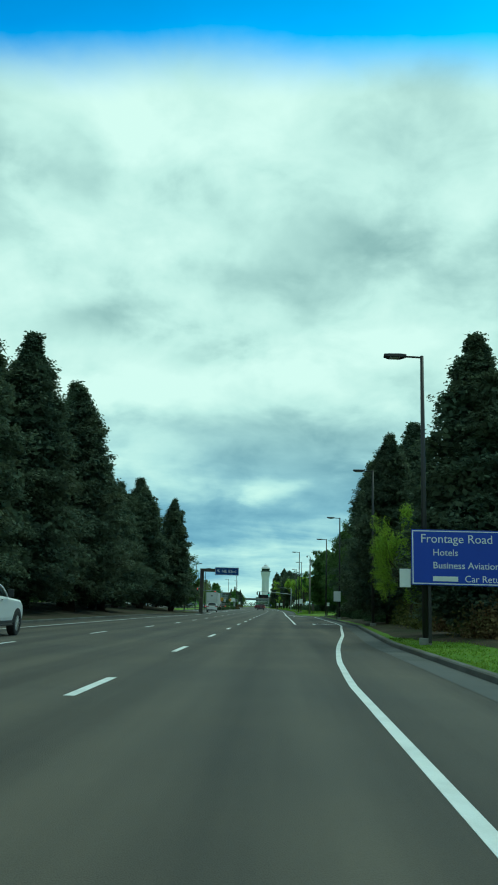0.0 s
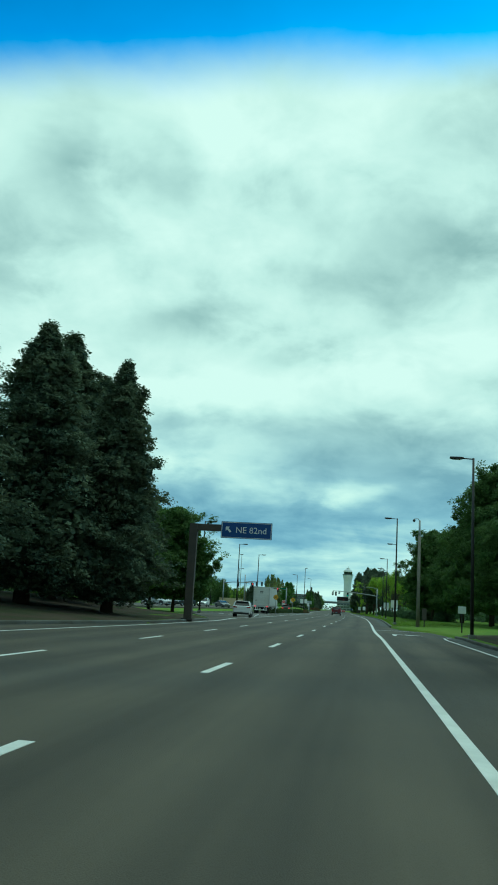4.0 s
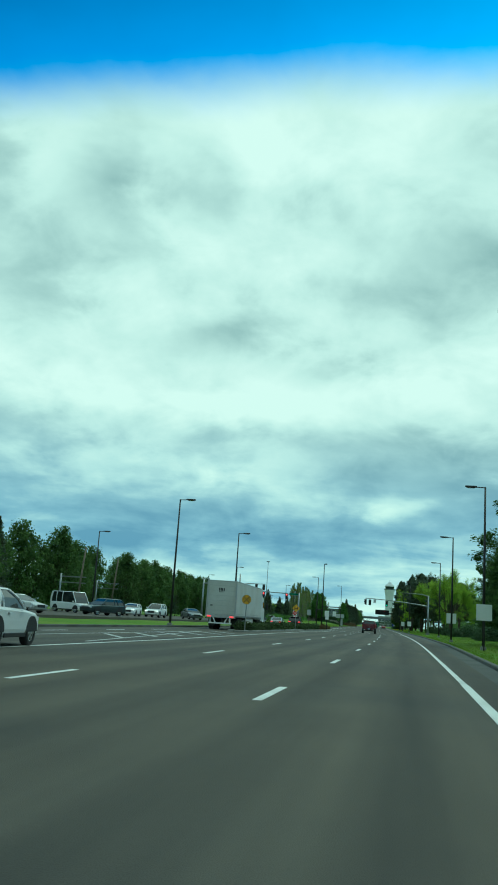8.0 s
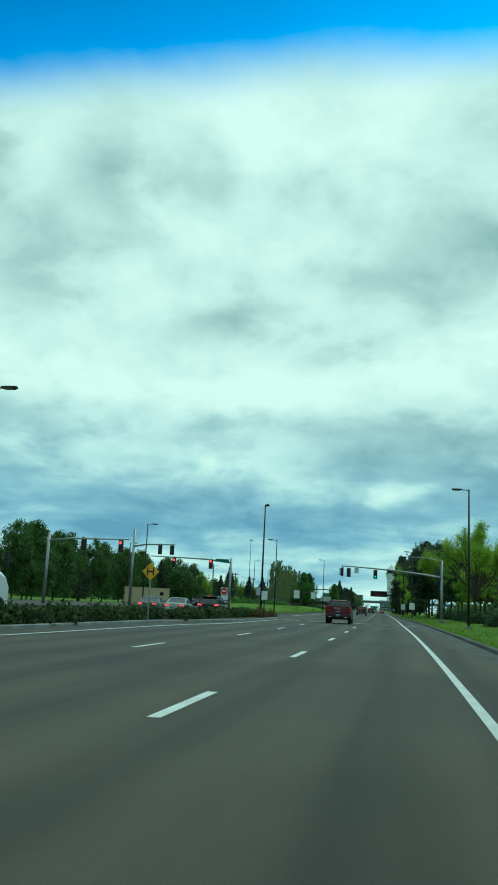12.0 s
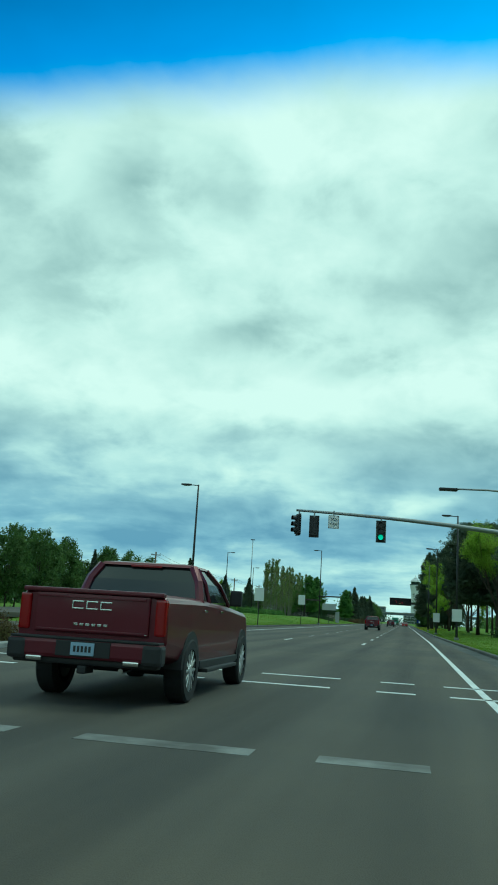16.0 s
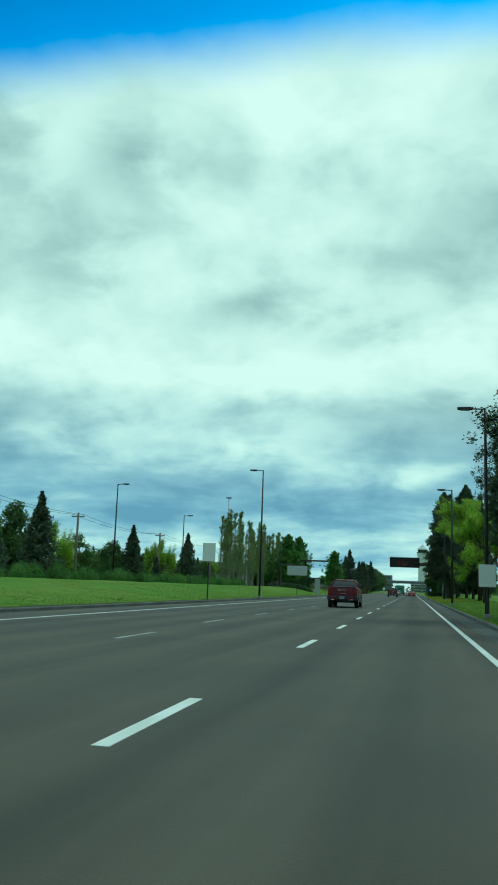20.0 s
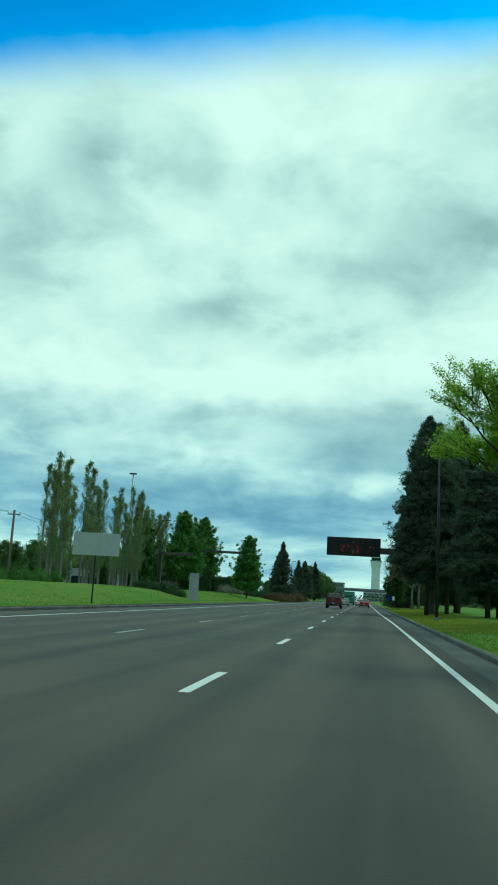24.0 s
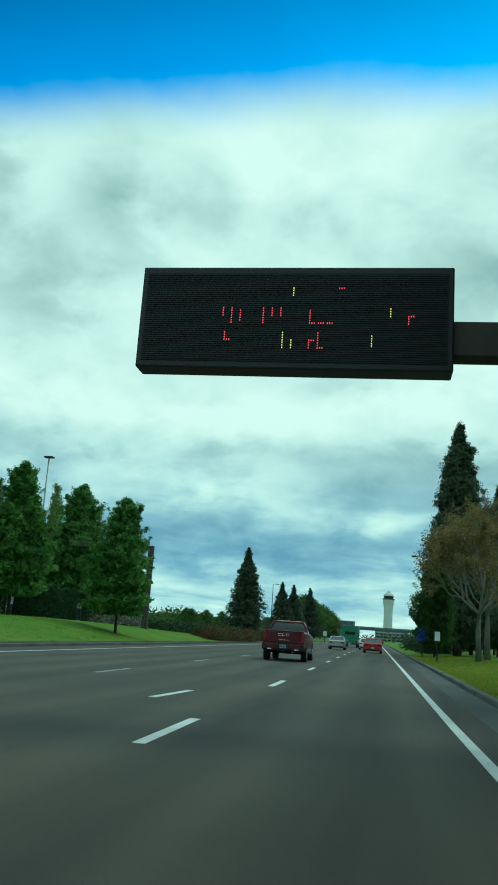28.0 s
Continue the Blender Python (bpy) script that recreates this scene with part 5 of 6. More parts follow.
# right-hand trees beyond the exit
for i, (u, y, h) in enumerate(((15, 196, 12), (14, 208, 11), (14, 246, 11.5), (17, 258, 12), (16, 232, 11), (11.4, 203, 14.0), (14.5, 190, 13.5), (18, 178, 14.5), (13.5, 214, 12.5))):
    plant(OAK[i % 2], 13, u, y, h, 1.2, group="trees on the verge")
for u, y, h in ((10.6, 299, 12.5), (14, 318, 12.5), (9.4, 346, 12.2), (7.4, 408, 11.0), (12.5, 378, 12.5), (12.5, 438, 11.5)):
    plant(SPRING[int(y) % 2], 15, u, y, h, 1.1, group="young-leaved trees on the verge")
for i, (u, y, h) in enumerate(((8.2, 357, 13.0), (12.9, 348, 11.5), (12, 332, 11), (13, 366, 12), (9.3, 388, 16.5), (11.5, 374, 15.0), (18, 360, 13), (19, 395, 14))):
    plant(DARKPINE[i % 2], 12, u, y, h, 1.15 if h < 15 else 0.75, group="dark pines on the verge")
for i, (u, y, h) in enumerate(((11, 462, 17), (10.5, 492, 19), (7.4, 543, 22), (12, 549, 17))):
    plant(PINE[i % 3], 20, u, y, h, 0.85, group="tall conifers beside the sign")
for i, (u, y, h, w) in enumerate(((5.35, 467.5, 18.5, 0.97), (7.7, 473.5, 17.5, 0.95), (10.2, 487, 22.0, 0.92), (6.45, 470.2, 18.4, 0.85), (9.6, 459, 13.2, 1.35))):
    plant(PINE_BIG[i % 2], 22, u, y, h, w, group="tall conifers beside the sign")
for u, y, h in ((6.9, 521, 11.5), (8.3, 528, 13.0)):
    plant(MAPLE[0], 12, u, y, h, 1.08)
for i in range(9):
    plant(OAK[i % 2] if i % 3 else PINE[0], 13 if i % 3 else 20, 10 + 3 * (i % 3), 556 + 14 * i, 10 + 2 * (i % 3), 1.0, group="far roadside trees")
for u, y, h in ((4.9, 536, 7.5), (5.6, 545, 8.5), (6.5, 556, 9)):
    plant(OAK[int(y) % 2], 13, u, y, h, 0.8, "dark green tree close to the road")
for y in (560, 575, 590, 612):
    plant(BUSH[0], 2.0, 6.5, y, 2.6, 1.1)
for k in range(14):
    plant(BUSH[k % 2], 2.0, 10 + rp.uniform(-1, 3), 196 + 11 * k + rp.uniform(-3, 3), rp.uniform(1.1, 2.0), 1.5, group="bushes on the verge")
# across the road: trees beyond the oncoming carriageway
for i in range(44):
    y = 205 + 4.9 * i
    far = i % 11 == 5
    plant(SPIRE[i % 2] if far else OAK_FAR[i % 2], 14 if far else 13, -53 + rp.uniform(-5, 3), y, rp.uniform(10, 12) if far else rp.uniform(10.5, 12.5), 1.1 if far else 0.8, group="trees beyond the oncoming lanes")
for i, (u, y, h) in enumerate(((-37.5, 384, 7), (-37, 393, 9.4), (-36.5, 421, 8), (-38, 437, 5), (-37, 451, 9), (-39, 466, 6))):
    plant(SPIRE[i % 2], 14, u, y, h, 1.45, group="conifers behind the low hedge")
for i in range(22):
    plant((OAK_FAR[i % 2], OAK_FAR[0], SPRING[i % 2])[i % 3], 13 if i % 3 < 2 else 15, -54 + rp.uniform(-8, 6), 390 + 8 * i, rp.uniform(7, 10), 1.0, group="mixed trees behind the hedge")
for i in range(62):
    plant(POPLAR[i % 3], 15, -37 + rp.uniform(-4, 2.5), 478 + 1.55 * i, rp.uniform(12.0, 16.5), rp.uniform(0.9, 1.2), group="row of poplars")
for u, y, h in ((-31.3, 529.5, 13.4), (-30.0, 541.5, 13.6), (-18.6, 520, 9.8), (-38.5, 556, 12.5), (-37.5, 525.5, 12.5)):
    plant(YOUNG[int(y) % 2], 11, u, y, h, 1.05, group="young trees beside the clipped hedge")
for i, (u, y, h) in enumerate(((-20, 590, 13.5), (-23, 612, 12), (-20, 640, 11.5), (-19, 655, 12), (-21, 676, 12.5), (-18, 690, 13.5))):
    plant(SPIRE[i % 2], 14, u, y, h, 1.5, group="conifers in the median")
for i in range(10):
    plant(OAK_FAR[i % 2], 13, -20 - 3 * (i % 2), 705 + 16 * i, 12.5, 1.1, group="far median trees")
for i in range(34):
    sd = -1 if i % 2 else 1
    plant(OAK_FAR[i % 2], 13, sd * (60 + 38 * rp.random()) - (10 if sd < 0 else -10), 560 + 20 * i, rp.uniform(9, 14), 1.3, group="distant trees")
# planting on the island and beds
for k in range(62):
    y = 200 + k * 1.18
    plant(SHRUB[k % 2], 0.75, (-13.4 if y < 238 else -12.6) + rp.uniform(-0.15, 0.15), y, rp.uniform(0.55, 0.8), 0.85, group="shrubs on the island")
for k in range(8):
    plant(RUST[0], 1.3, -11.6 + rp.uniform(-0.4, 0.4), 264 + 1.2 * k, 0.7, 0.8, "russet tuft at the end of the island", "tufts on the island")
for k in range(46):
    plant(LOWHEDGE[k % 2], 2.0, -31 + rp.uniform(-0.6, 0.6), 352 + 2.6 * k, rp.uniform(0.9, 1.35), 0.95, "low green bush in a hedge row", "low hedge on the bank")
for k in range(24):
    plant(RUST[0], 1.3, -15.6 - rp.uniform(0, 3.5), 548 + 3.0 * k, rp.uniform(1.0, 1.6), 1.1, "russet shrub in the median bed", "russet shrubs")
for k in range(7):
    plant(BUSH[k % 2], 2.0, -18.9 - 0.85 * k, 472.0 + 0.5 * k, 0.75 + 0.1 * (k % 3), 1.2, "low rounded green bush beside the pillar", "bushes beside the pillar")
for u, y in ((-35.6, 526.5), (-33.2, 528), (-24.6, 536.5), (-23.0, 538)):
    plant(BLOSSOM[0], 1.5, u, y, rp.uniform(1.3, 1.8), 1.15)


def clipped_hedge(u0, y0, u1, y1, h, w, seed):
    rng = np.random.default_rng(seed)
    a, b = Vector(at(u0, y0)), Vector(at(u1, y1))
    z = height((u0 + u1) / 2, (y0 + y1) / 2) - 0.05
    d = b - a
    L_ = d.length
    n = int(L_ * h * 150)
    t = thing("hedge", "tall clipped dark green hedge", "hedge", at_=(a.x, a.y, z), turn=math.degrees(math.atan2(d.y, d.x)))
    part("core", box(L_ / 2, 0, h / 2 - 0.05, L_ - 0.3, w - 0.3, h - 0.25, 0.1), "hedge", t)
    f = rng.random(n)
    c = np.stack([rng.random(n) * L_, np.where(f < 0.42, -w / 2, np.where(f < 0.6, w / 2, rng.uniform(-w / 2, w / 2, n))), np.where(f < 0.6, rng.random(n) * h, h)], 1)
    c += rng.normal(size=(n, 3)) * 0.07
    quads("foliage", c, rng.normal(size=(n, 3)) + np.array([0, -1, 0.6]), 0.09 + 0.1 * rng.random(n), "hedge", t, rng, 1.4, 0.25)


clipped_hedge(-41.5, 529, -33.0, 533, 2.9, 1.3, 31)
clipped_hedge(-32.7, 533.2, -27.6, 536.6, 2.8, 1.3, 33)
clipped_hedge(-27.3, 536.8, -22.6, 541.0, 2.7, 1.3, 34)
clipped_hedge(-22.0, 543, -18.5, 575, 1.1, 1.2, 32)


def woods(name, pts, h, depth, n, mat, label, seed):
    """A far belt of woodland along (x, y) points: a deep, uneven mass of leaf clumps."""
    rng = np.random.default_rng(seed)
    P = np.array(pts, float)
    seg = np.linalg.norm(np.diff(P, axis=0), axis=1)
    cum = np.concatenate([[0], np.cumsum(seg)])
    s_ = rng.random(n) * cum[-1]
    px_, py_ = np.interp(s_, cum, P[:, 0]), np.interp(s_, cum, P[:, 1])
    crown = 0.62 + 0.22 * np.sin(s_ / 3.1 + seed) * np.sin(s_ / 7.7) + 0.2 * np.sin(s_ / 17.0 + 1) + 0.1 * rng.normal(size=n)
    z_ = np.abs(crown) * h * rng.random(n) ** 0.6
    c = np.stack([px_ + rng.normal(size=n) * depth * 0.4, py_ + rng.normal(size=n) * depth * 0.4, z_], 1)
    ob = quads(name, c, rng.normal(size=(n, 3)) + np.array([0, -0.5, 0.6]), (0.5 + 0.7 * rng.random(n)) * h / 11, mat, None, rng, 1.3, 0.3)
    tagged(ob, label, "woodland", kind="stuff")


woods("distant_woods", [(-95, 40), (-100, 250), (-105, 480), (-125, 900), (-170, 1400)], 11, 9, 60000, "oak", "belt of green trees far across the road", 41)
woods("distant_woods", [(30, -20), (27, 130), (30, 260), (26, 440)], 11, 7, 20000, "hedge", "dark belt of trees behind the verge", 42)
woods("distant_woods", [(32, 560), (40, 800), (60, 1400)], 9, 8, 9000, "oak", "far green trees along the road", 43)
woods("distant_woods", [(-420, 1450), (-90, 1420), (140, 1430), (420, 1450)], 16, 14, 9000, "hedge", "dark trees at the far end", 44)


plant(SPRING_HIGH[0], 14, 8.6, 431, 14.0, 1.15)
plant(SPRING_HIGH[0], 14, 13.5, 440, 15.5, 1.0)
plant(SPRING_HIGH[0], 14, 15.0, 421, 15.0, 1.0)
drop_proto(DARKPINE + SPRING_HIGH + PINE + PINE_BIG + PINE_FAR + OAK_FAR + SPIRE + OAK + SPRING + YOUNG + POPLAR + MAPLE + SHRUB + BUSH + RUST + OLIVE + BLOSSOM + LOWHEDGE)

# ---- the far end: control tower, terminal, overpass ----


def control_tower():
    t = thing("control_tower", "white airport control tower with a flared dark-glazed cab", "control tower", at_=(-54.4, 3000, 0))

    def ring(profile, sides=24):
        bm = bmesh.new()
        rings = [[bm.verts.new((r * math.cos(2 * math.pi * k / sides), r * math.sin(2 * math.pi * k / sides), z)) for k in range(sides)] for r, z in profile]
        for a, b in zip(rings, rings[1:]):
            for k in range(sides):
                bm.faces.new((a[k], a[(k + 1) % sides], b[(k + 1) % sides], b[k]))
        bm.faces.new(rings[-1])
        return bm

    part("shaft", ring([(14, 0), (13, 30), (12.5, 85), (13.5, 100), (16, 112), (17, 119)]), "towerwhite", t)
    part("gallery", ring([(17.6, 119), (18, 122), (14, 122.2)]), "facade2", t)
    part("cab_glazing", ring([(13.6, 122.2), (14.8, 129.5)]), "glassdark", t)
    part("roof", ring([(15.4, 129.5), (15.2, 131.5), (12.5, 135.5), (8, 138.5), (6.2, 139.5), (5.8, 142), (3.6, 144)]), "towerwhite", t)
    part("antenna", tube([(0, 0, 144), (0, 0, 150)], 0.4, 6), "galv", t)


control_tower()


def far_building(x, y, w, d, h, mat, label, rows, cols):
    b = thing("terminal_building", label, "building", at_=(x, y, 0))
    part("wall", box(0, 0, h / 2, w, d, h, 0.1), mat, b)
    part("roof", box(0, 0, h + 0.4, w + 1.2, d + 1.2, 0.8, 0.1), "facade", b)
    for r in range(rows):
        for c in range(cols):
            part("window", box(-w / 2 + w * (c + 0.5) / cols, -d / 2 - 0.03, h * (r + 0.55) / rows, w / cols * 0.78, 0.1, h / rows * 0.5), "glassdark", b)


far_building(-115, 1750, 70, 40, 26, "facade2", "distant dark glazed terminal building", 4, 9)
far_building(-30, 2100, 60, 40, 22, "facade", "distant pale parking structure", 4, 8)
far_building(-84, 640, 30, 24, 9, "facade", "pale flat-roofed building behind the poplars", 2, 6)
op = thing("overpass", "distant concrete overpass crossing the road", "bridge", at_=(line_x(1150), 1150, 0))
part("deck", box(-40, 0, 9.6, 420, 11, 1.6, 0.1), "facade2", op)
part("parapet", box(-40, -5.6, 10.9, 420, 0.3, 1.0), "concrete", op)
for x in (-170, -110, -60, -28, 22, 60, 110):
    part("pier", box(x, 0, 4.4, 1.8, 4, 8.8, 0.1), "concrete", op)

# ---- vehicles ----
M["glass_car"] = material("tinted_car_glass", (0.012, 0.016, 0.018), 0.06, spec=0.8)
M["tyre"] = material("tyre_rubber", (0.016, 0.016, 0.016), 0.85, var=0.15, fine=40)
M["alloy"] = material("bright_alloy", (0.72, 0.73, 0.74), 0.32, 0.8)
M["chrome"] = material("chrome", (0.75, 0.75, 0.75), 0.12, 1.0)
M["trim"] = material("black_plastic_trim", (0.02, 0.02, 0.021), 0.6, var=0.1)
M["tail"] = material("red_lamp_lens", (0.26, 0.004, 0.008), 0.15, spec=0.6)
M["tail_on"] = material("lit_brake_lens", (1.0, 0.06, 0.08), 0.2, emit=1.2)
M["headlamp"] = material("clear_lamp_lens", (0.62, 0.64, 0.65), 0.1, spec=0.7)
M["head_on"] = material("lit_headlamp", (1.0, 0.97, 0.9), 0.2, emit=1.5)
M["plate"] = material("pale_blue_plate", (0.35, 0.47, 0.6), 0.5, var=0.08)
PAINT = {}
for nm, c, met in (("maroon", (0.105, 0.004, 0.015), 0.3), ("white", (0.72, 0.73, 0.72), 0.0), ("red", (0.36, 0.012, 0.014), 0.1), ("wine", (0.10, 0.018, 0.020), 0.3),
                   ("silver", (0.38, 0.39, 0.39), 0.5), ("teal", (0.030, 0.045, 0.048), 0.4), ("black", (0.015, 0.016, 0.018), 0.3), ("green", (0.022, 0.040, 0.034), 0.4),
                   ("grey", (0.14, 0.145, 0.15), 0.4), ("beige", (0.46, 0.37, 0.21), 0.0), ("busgreen", (0.05, 0.22, 0.13), 0.1)):
    PAINT[nm] = material(nm + "_car_paint", c, 0.38, met, var=0.05, scale=1.2, fine=14, coat=0.35)


def loft(rings, closed=True):
    bm = bmesh.new()
    rs = [[bm.verts.new(p) for p in r] for r in rings]
    n = len(rs[0])
    for a, b in zip(rs, rs[1:]):
        for k in range(n if closed else n - 1):
            bm.faces.new((a[k], a[(k + 1) % n], b[(k + 1) % n], b[k]))
    bm.faces.new(rs[0][::-1])
    bm.faces.new(rs[-1])
    bmesh.ops.recalc_face_normals(bm, faces=bm.faces[:])
    return bm


def body_ring(y, zb, zt, w, flare=0.0):
    half = [(w * 0.86, zb), (w * 0.97, zb + 0.06), (w + flare, zb + 0.22), (w + flare, zb + (zt - zb) * 0.55), (w * 0.985, zt - 0.10), (w * 0.94, zt - 0.03), (w * 0.80, zt)]
    return [(x, y, z) for x, z in half] + [(-x, y, z) for x, z in reversed(half)]


def wheel(parent, x, y, r, w, side, rim="alloy"):
    e = part("wheel", tube([(side * -w / 2, 0, 0), (side * -w / 2 * 0.8, 0, 0)], r * 0.5, 16), "trim", parent)
    e.matrix_basis = pose(x, y, r)
    ty = bmesh.new()
    prof = [(r * 0.66, -w / 2), (r * 0.93, -w / 2), (r, -w / 2 + 0.03), (r, w / 2 - 0.03), (r * 0.93, w / 2), (r * 0.66, w / 2)]
    seg = 26
    rs = [[ty.verts.new((xx, rr * math.cos(2 * math.pi * k / seg), rr * math.sin(2 * math.pi * k / seg))) for k in range(seg)] for rr, xx in prof]
    for a, b in zip(rs, rs[1:] + rs[:1]):
        for k in range(seg):
            ty.faces.new((a[k], a[(k + 1) % seg], b[(k + 1) % seg], b[k]))
    part("tyre", ty, "tyre", e, smooth=False)
    rm = bmesh.new()
    xo = side * (w / 2 - 0.025)
    spokes = 12 if r > 0.4 else 6
    for k in range(spokes):
        a = 2 * math.pi * k / spokes
        box(xo, r * 0.36 * math.cos(a), r * 0.36 * math.sin(a), 0.03, r * (0.16 if spokes == 6 else 0.085), r * 0.60, 0.008, bm=rm, rot=(math.degrees(a) - 90, 0, 0))
    bmesh.ops.create_cone(rm, cap_ends=True, segments=18, radius1=r * 0.17, radius2=r * 0.17, depth=0.05, matrix=Matrix.Translation((xo, 0, 0)) @ Matrix.Rotation(radians(90), 4, "Y"))
    seg = 24
    ra = [[rm.verts.new((xo + dx, rr * math.cos(2 * math.pi * k / seg), rr * math.sin(2 * math.pi * k / seg))) for k in range(seg)] for rr, dx in ((r * 0.68, 0.0), (r * 0.58, -0.012 * side))]
    for k in range(seg):
        rm.faces.new((ra[0][k], ra[0][(k + 1) % seg], ra[1][(k + 1) % seg], ra[1][k]))
    part("rim", rm, rim, e)
    part("brake_drum", tube([(side * (w / 2 - 0.12), 0, 0), (side * (w / 2 - 0.08), 0, 0)], r * 0.6, 18), "trim", e)
    return e


def arch(parent, x, y, r, side):
    """A dark wheel opening, just proud of the flank."""
    bm = bmesh.new()
    seg = 16
    pts = [(y + r * math.cos(math.pi * k / seg), r * 0.92 + r * math.sin(math.pi * k / seg)) for k in range(seg + 1)]
    o = [bm.verts.new((x, a, max(0.2, b))) for a, b in pts]
    i = [bm.verts.new((x - side * 0.25, a, max(0.2, b))) for a, b in pts]
    for k in range(seg):
        bm.faces.new((o[k], o[k + 1], i[k + 1], i[k]))
    bm.faces.new(o)
    bmesh.ops.recalc_face_normals(bm, faces=bm.faces[:])
    part("wheel_arch", bm, "trim", parent)


def bar_plate(parent, x, y, z, mat="plate", facing=-1):
    p = part("number_plate", box(x, y, z, 0.31, 0.015, 0.155, 0.004), mat, parent, "small number plate")
    for k in range(5):
        part("plate_bar", box(x - 0.10 + 0.05 * k, y + facing * 0.010, z, 0.03, 0.004, 0.075), "trim", p)


def car(name, label, colour, u, y, turn=0.0, kind="sedan", L_=4.6, W=1.84, H=1.46, lit=False, group="", head_lit=False, z=0.0, flip=False):
    """A road car, tail at the local origin and nose along +y."""
    P = PAINT[colour]
    c = thing(name, label, "pickup truck" if kind == "pickup" else "van" if kind == "van" else "car", group, at(u, y, z), heading(y) + turn + (180 if flip else 0))
    w = W / 2
    g = 0.20 if kind in ("sedan", "hatch") else 0.26
    r = 0.33 if kind in ("sedan", "hatch") else 0.37
    if kind == "pickup":
        r, g = 0.43, 0.42
    axf, axr = L_ - 0.92, 0.95 if kind != "pickup" else 1.22
    if kind == "sedan":
        st = [(0.0, g + 0.2, 0.92, w * 0.88), (0.10, g + 0.05, 0.99, w * 0.95), (0.9, g, 1.02, w), (2.2, g, 0.98, w), (L_ - 1.6, g, 0.96, w), (L_ - 0.6, g, 0.80, w * 0.97), (L_ - 0.12, g + 0.03, 0.70, w * 0.86), (L_, g + 0.12, 0.60, w * 0.76)]
        gh = ((0.75, 1.62), (L_ - 2.55, L_ - 1.55), 0.97, H)
    elif kind in ("suv", "hatch"):
        st = [(0.0, g + 0.18, 1.02, w * 0.90), (0.10, g + 0.04, 1.10, w * 0.96), (0.9, g, 1.10, w), (2.2, g, 1.06, w), (L_ - 1.5, g, 1.04, w), (L_ - 0.55, g, 0.95, w * 0.97), (L_ - 0.12, g + 0.05, 0.85, w * 0.88), (L_, g + 0.15, 0.74, w * 0.78)]
        gh = ((0.12, 0.55), (L_ - 2.35, L_ - 1.4), 1.06, H)
    elif kind == "van":
        st = [(0.0, g + 0.1, 1.10, w * 0.96), (0.06, g, 1.15, w), (2.2, g, 1.15, w), (L_ - 1.2, g, 1.10, w), (L_ - 0.4, g, 1.0, w * 0.96), (L_, g + 0.1, 0.85, w * 0.85)]
        gh = ((0.05, 0.2), (L_ - 1.7, L_ - 0.95), 1.12, H)
    else:
        st = [(0.02, g + 0.20, 1.36, w * 0.965), (0.06, g + 0.18, 1.42, w * 0.975), (1.2, g + 0.06, 1.42, w), (2.0, g, 1.42, w), (L_ - 2.0, g, 1.36, w), (L_ - 0.5, g, 1.27, w * 0.985), (L_ - 0.1, g + 0.06, 1.15, w * 0.93), (L_, g + 0.15, 1.02, w * 0.86)]
        gh = ((1.98, 2.22), (L_ - 2.75, L_ - 1.85), 1.38, H)
    body = part("body", loft([body_ring(a, b, cc, d) for a, b, cc, d in st]), P, c)
    mod = body.modifiers.new("soft edges", "BEVEL")
    mod.width, mod.segments, mod.limit_method, mod.angle_limit = 0.03, 2, "ANGLE", radians(35)
    (rb, rt), (ft, fb), zb, zt = gh
    wb, wt = w * 0.90, w * 0.70 if kind != "van" else w * 0.84
    gl = loft([[(s * ww, yy, zz) for s, ww, yy, zz in ((-1, wb, rb, zb), (1, wb, rb, zb), (1, wb, fb, zb), (-1, wb, fb, zb))],
               [(s * ww, yy, zz) for s, ww, yy, zz in ((-1, (wb + wt) / 2 + 0.03, (rb + rt) / 2, (zb + zt) / 2), (1, (wb + wt) / 2 + 0.03, (rb + rt) / 2, (zb + zt) / 2), (1, (wb + wt) / 2 + 0.03, (fb + ft) / 2, (zb + zt) / 2), (-1, (wb + wt) / 2 + 0.03, (fb + ft) / 2, (zb + zt) / 2))],
               [(s * wt, yy, zt - 0.05) for s, yy in ((-1, rt), (1, rt), (1, ft), (-1, ft))]])
    part("glazing", gl, "glass_car", c, "dark tinted windows")
    rf = loft([[(s * (wt + 0.025), yy, zt - 0.055) for s, yy in ((-1, rt - 0.05), (1, rt - 0.05), (1, ft + 0.04), (-1, ft + 0.04))],
               [(s * (wt - 0.02), yy, zt - 0.012) for s, yy in ((-1, rt), (1, rt), (1, ft), (-1, ft))],
               [(s * (wt - 0.16), yy, zt + 0.008) for s, yy in ((-1, rt + 0.15), (1, rt + 0.15), (1, ft - 0.15), (-1, ft - 0.15))]])
    part("roof", rf, P, c)
    mid = (rt + ft) / 2
    cols = [(rb, rt, 0.07 if kind != "van" else 0.12), (mid + (0.1 if kind != "pickup" else -0.15), mid + (0.05 if kind != "pickup" else -0.2), 0.045), (fb, ft, 0.04)]
    if kind in ("suv", "van"):
        cols.append((rb + 0.95, rt + 0.78, 0.05))
    for s in (-1, 1):
        for yb_, yt_, th in cols:
            part("pillar", tube([(s * (wb + 0.005), yb_, zb - 0.03), (s * ((wb + wt) / 2 + 0.035), (yb_ + yt_) / 2, (zb + zt) / 2), (s * (wt + 0.01), yt_, zt - 0.06)], th, 6), P, c)
        part("mirror", box(s * (w + 0.09), fb - 0.28, zb + 0.10, 0.2, 0.12, 0.15 if kind != "pickup" else 0.26, 0.03), P if kind != "pickup" else "trim", c)
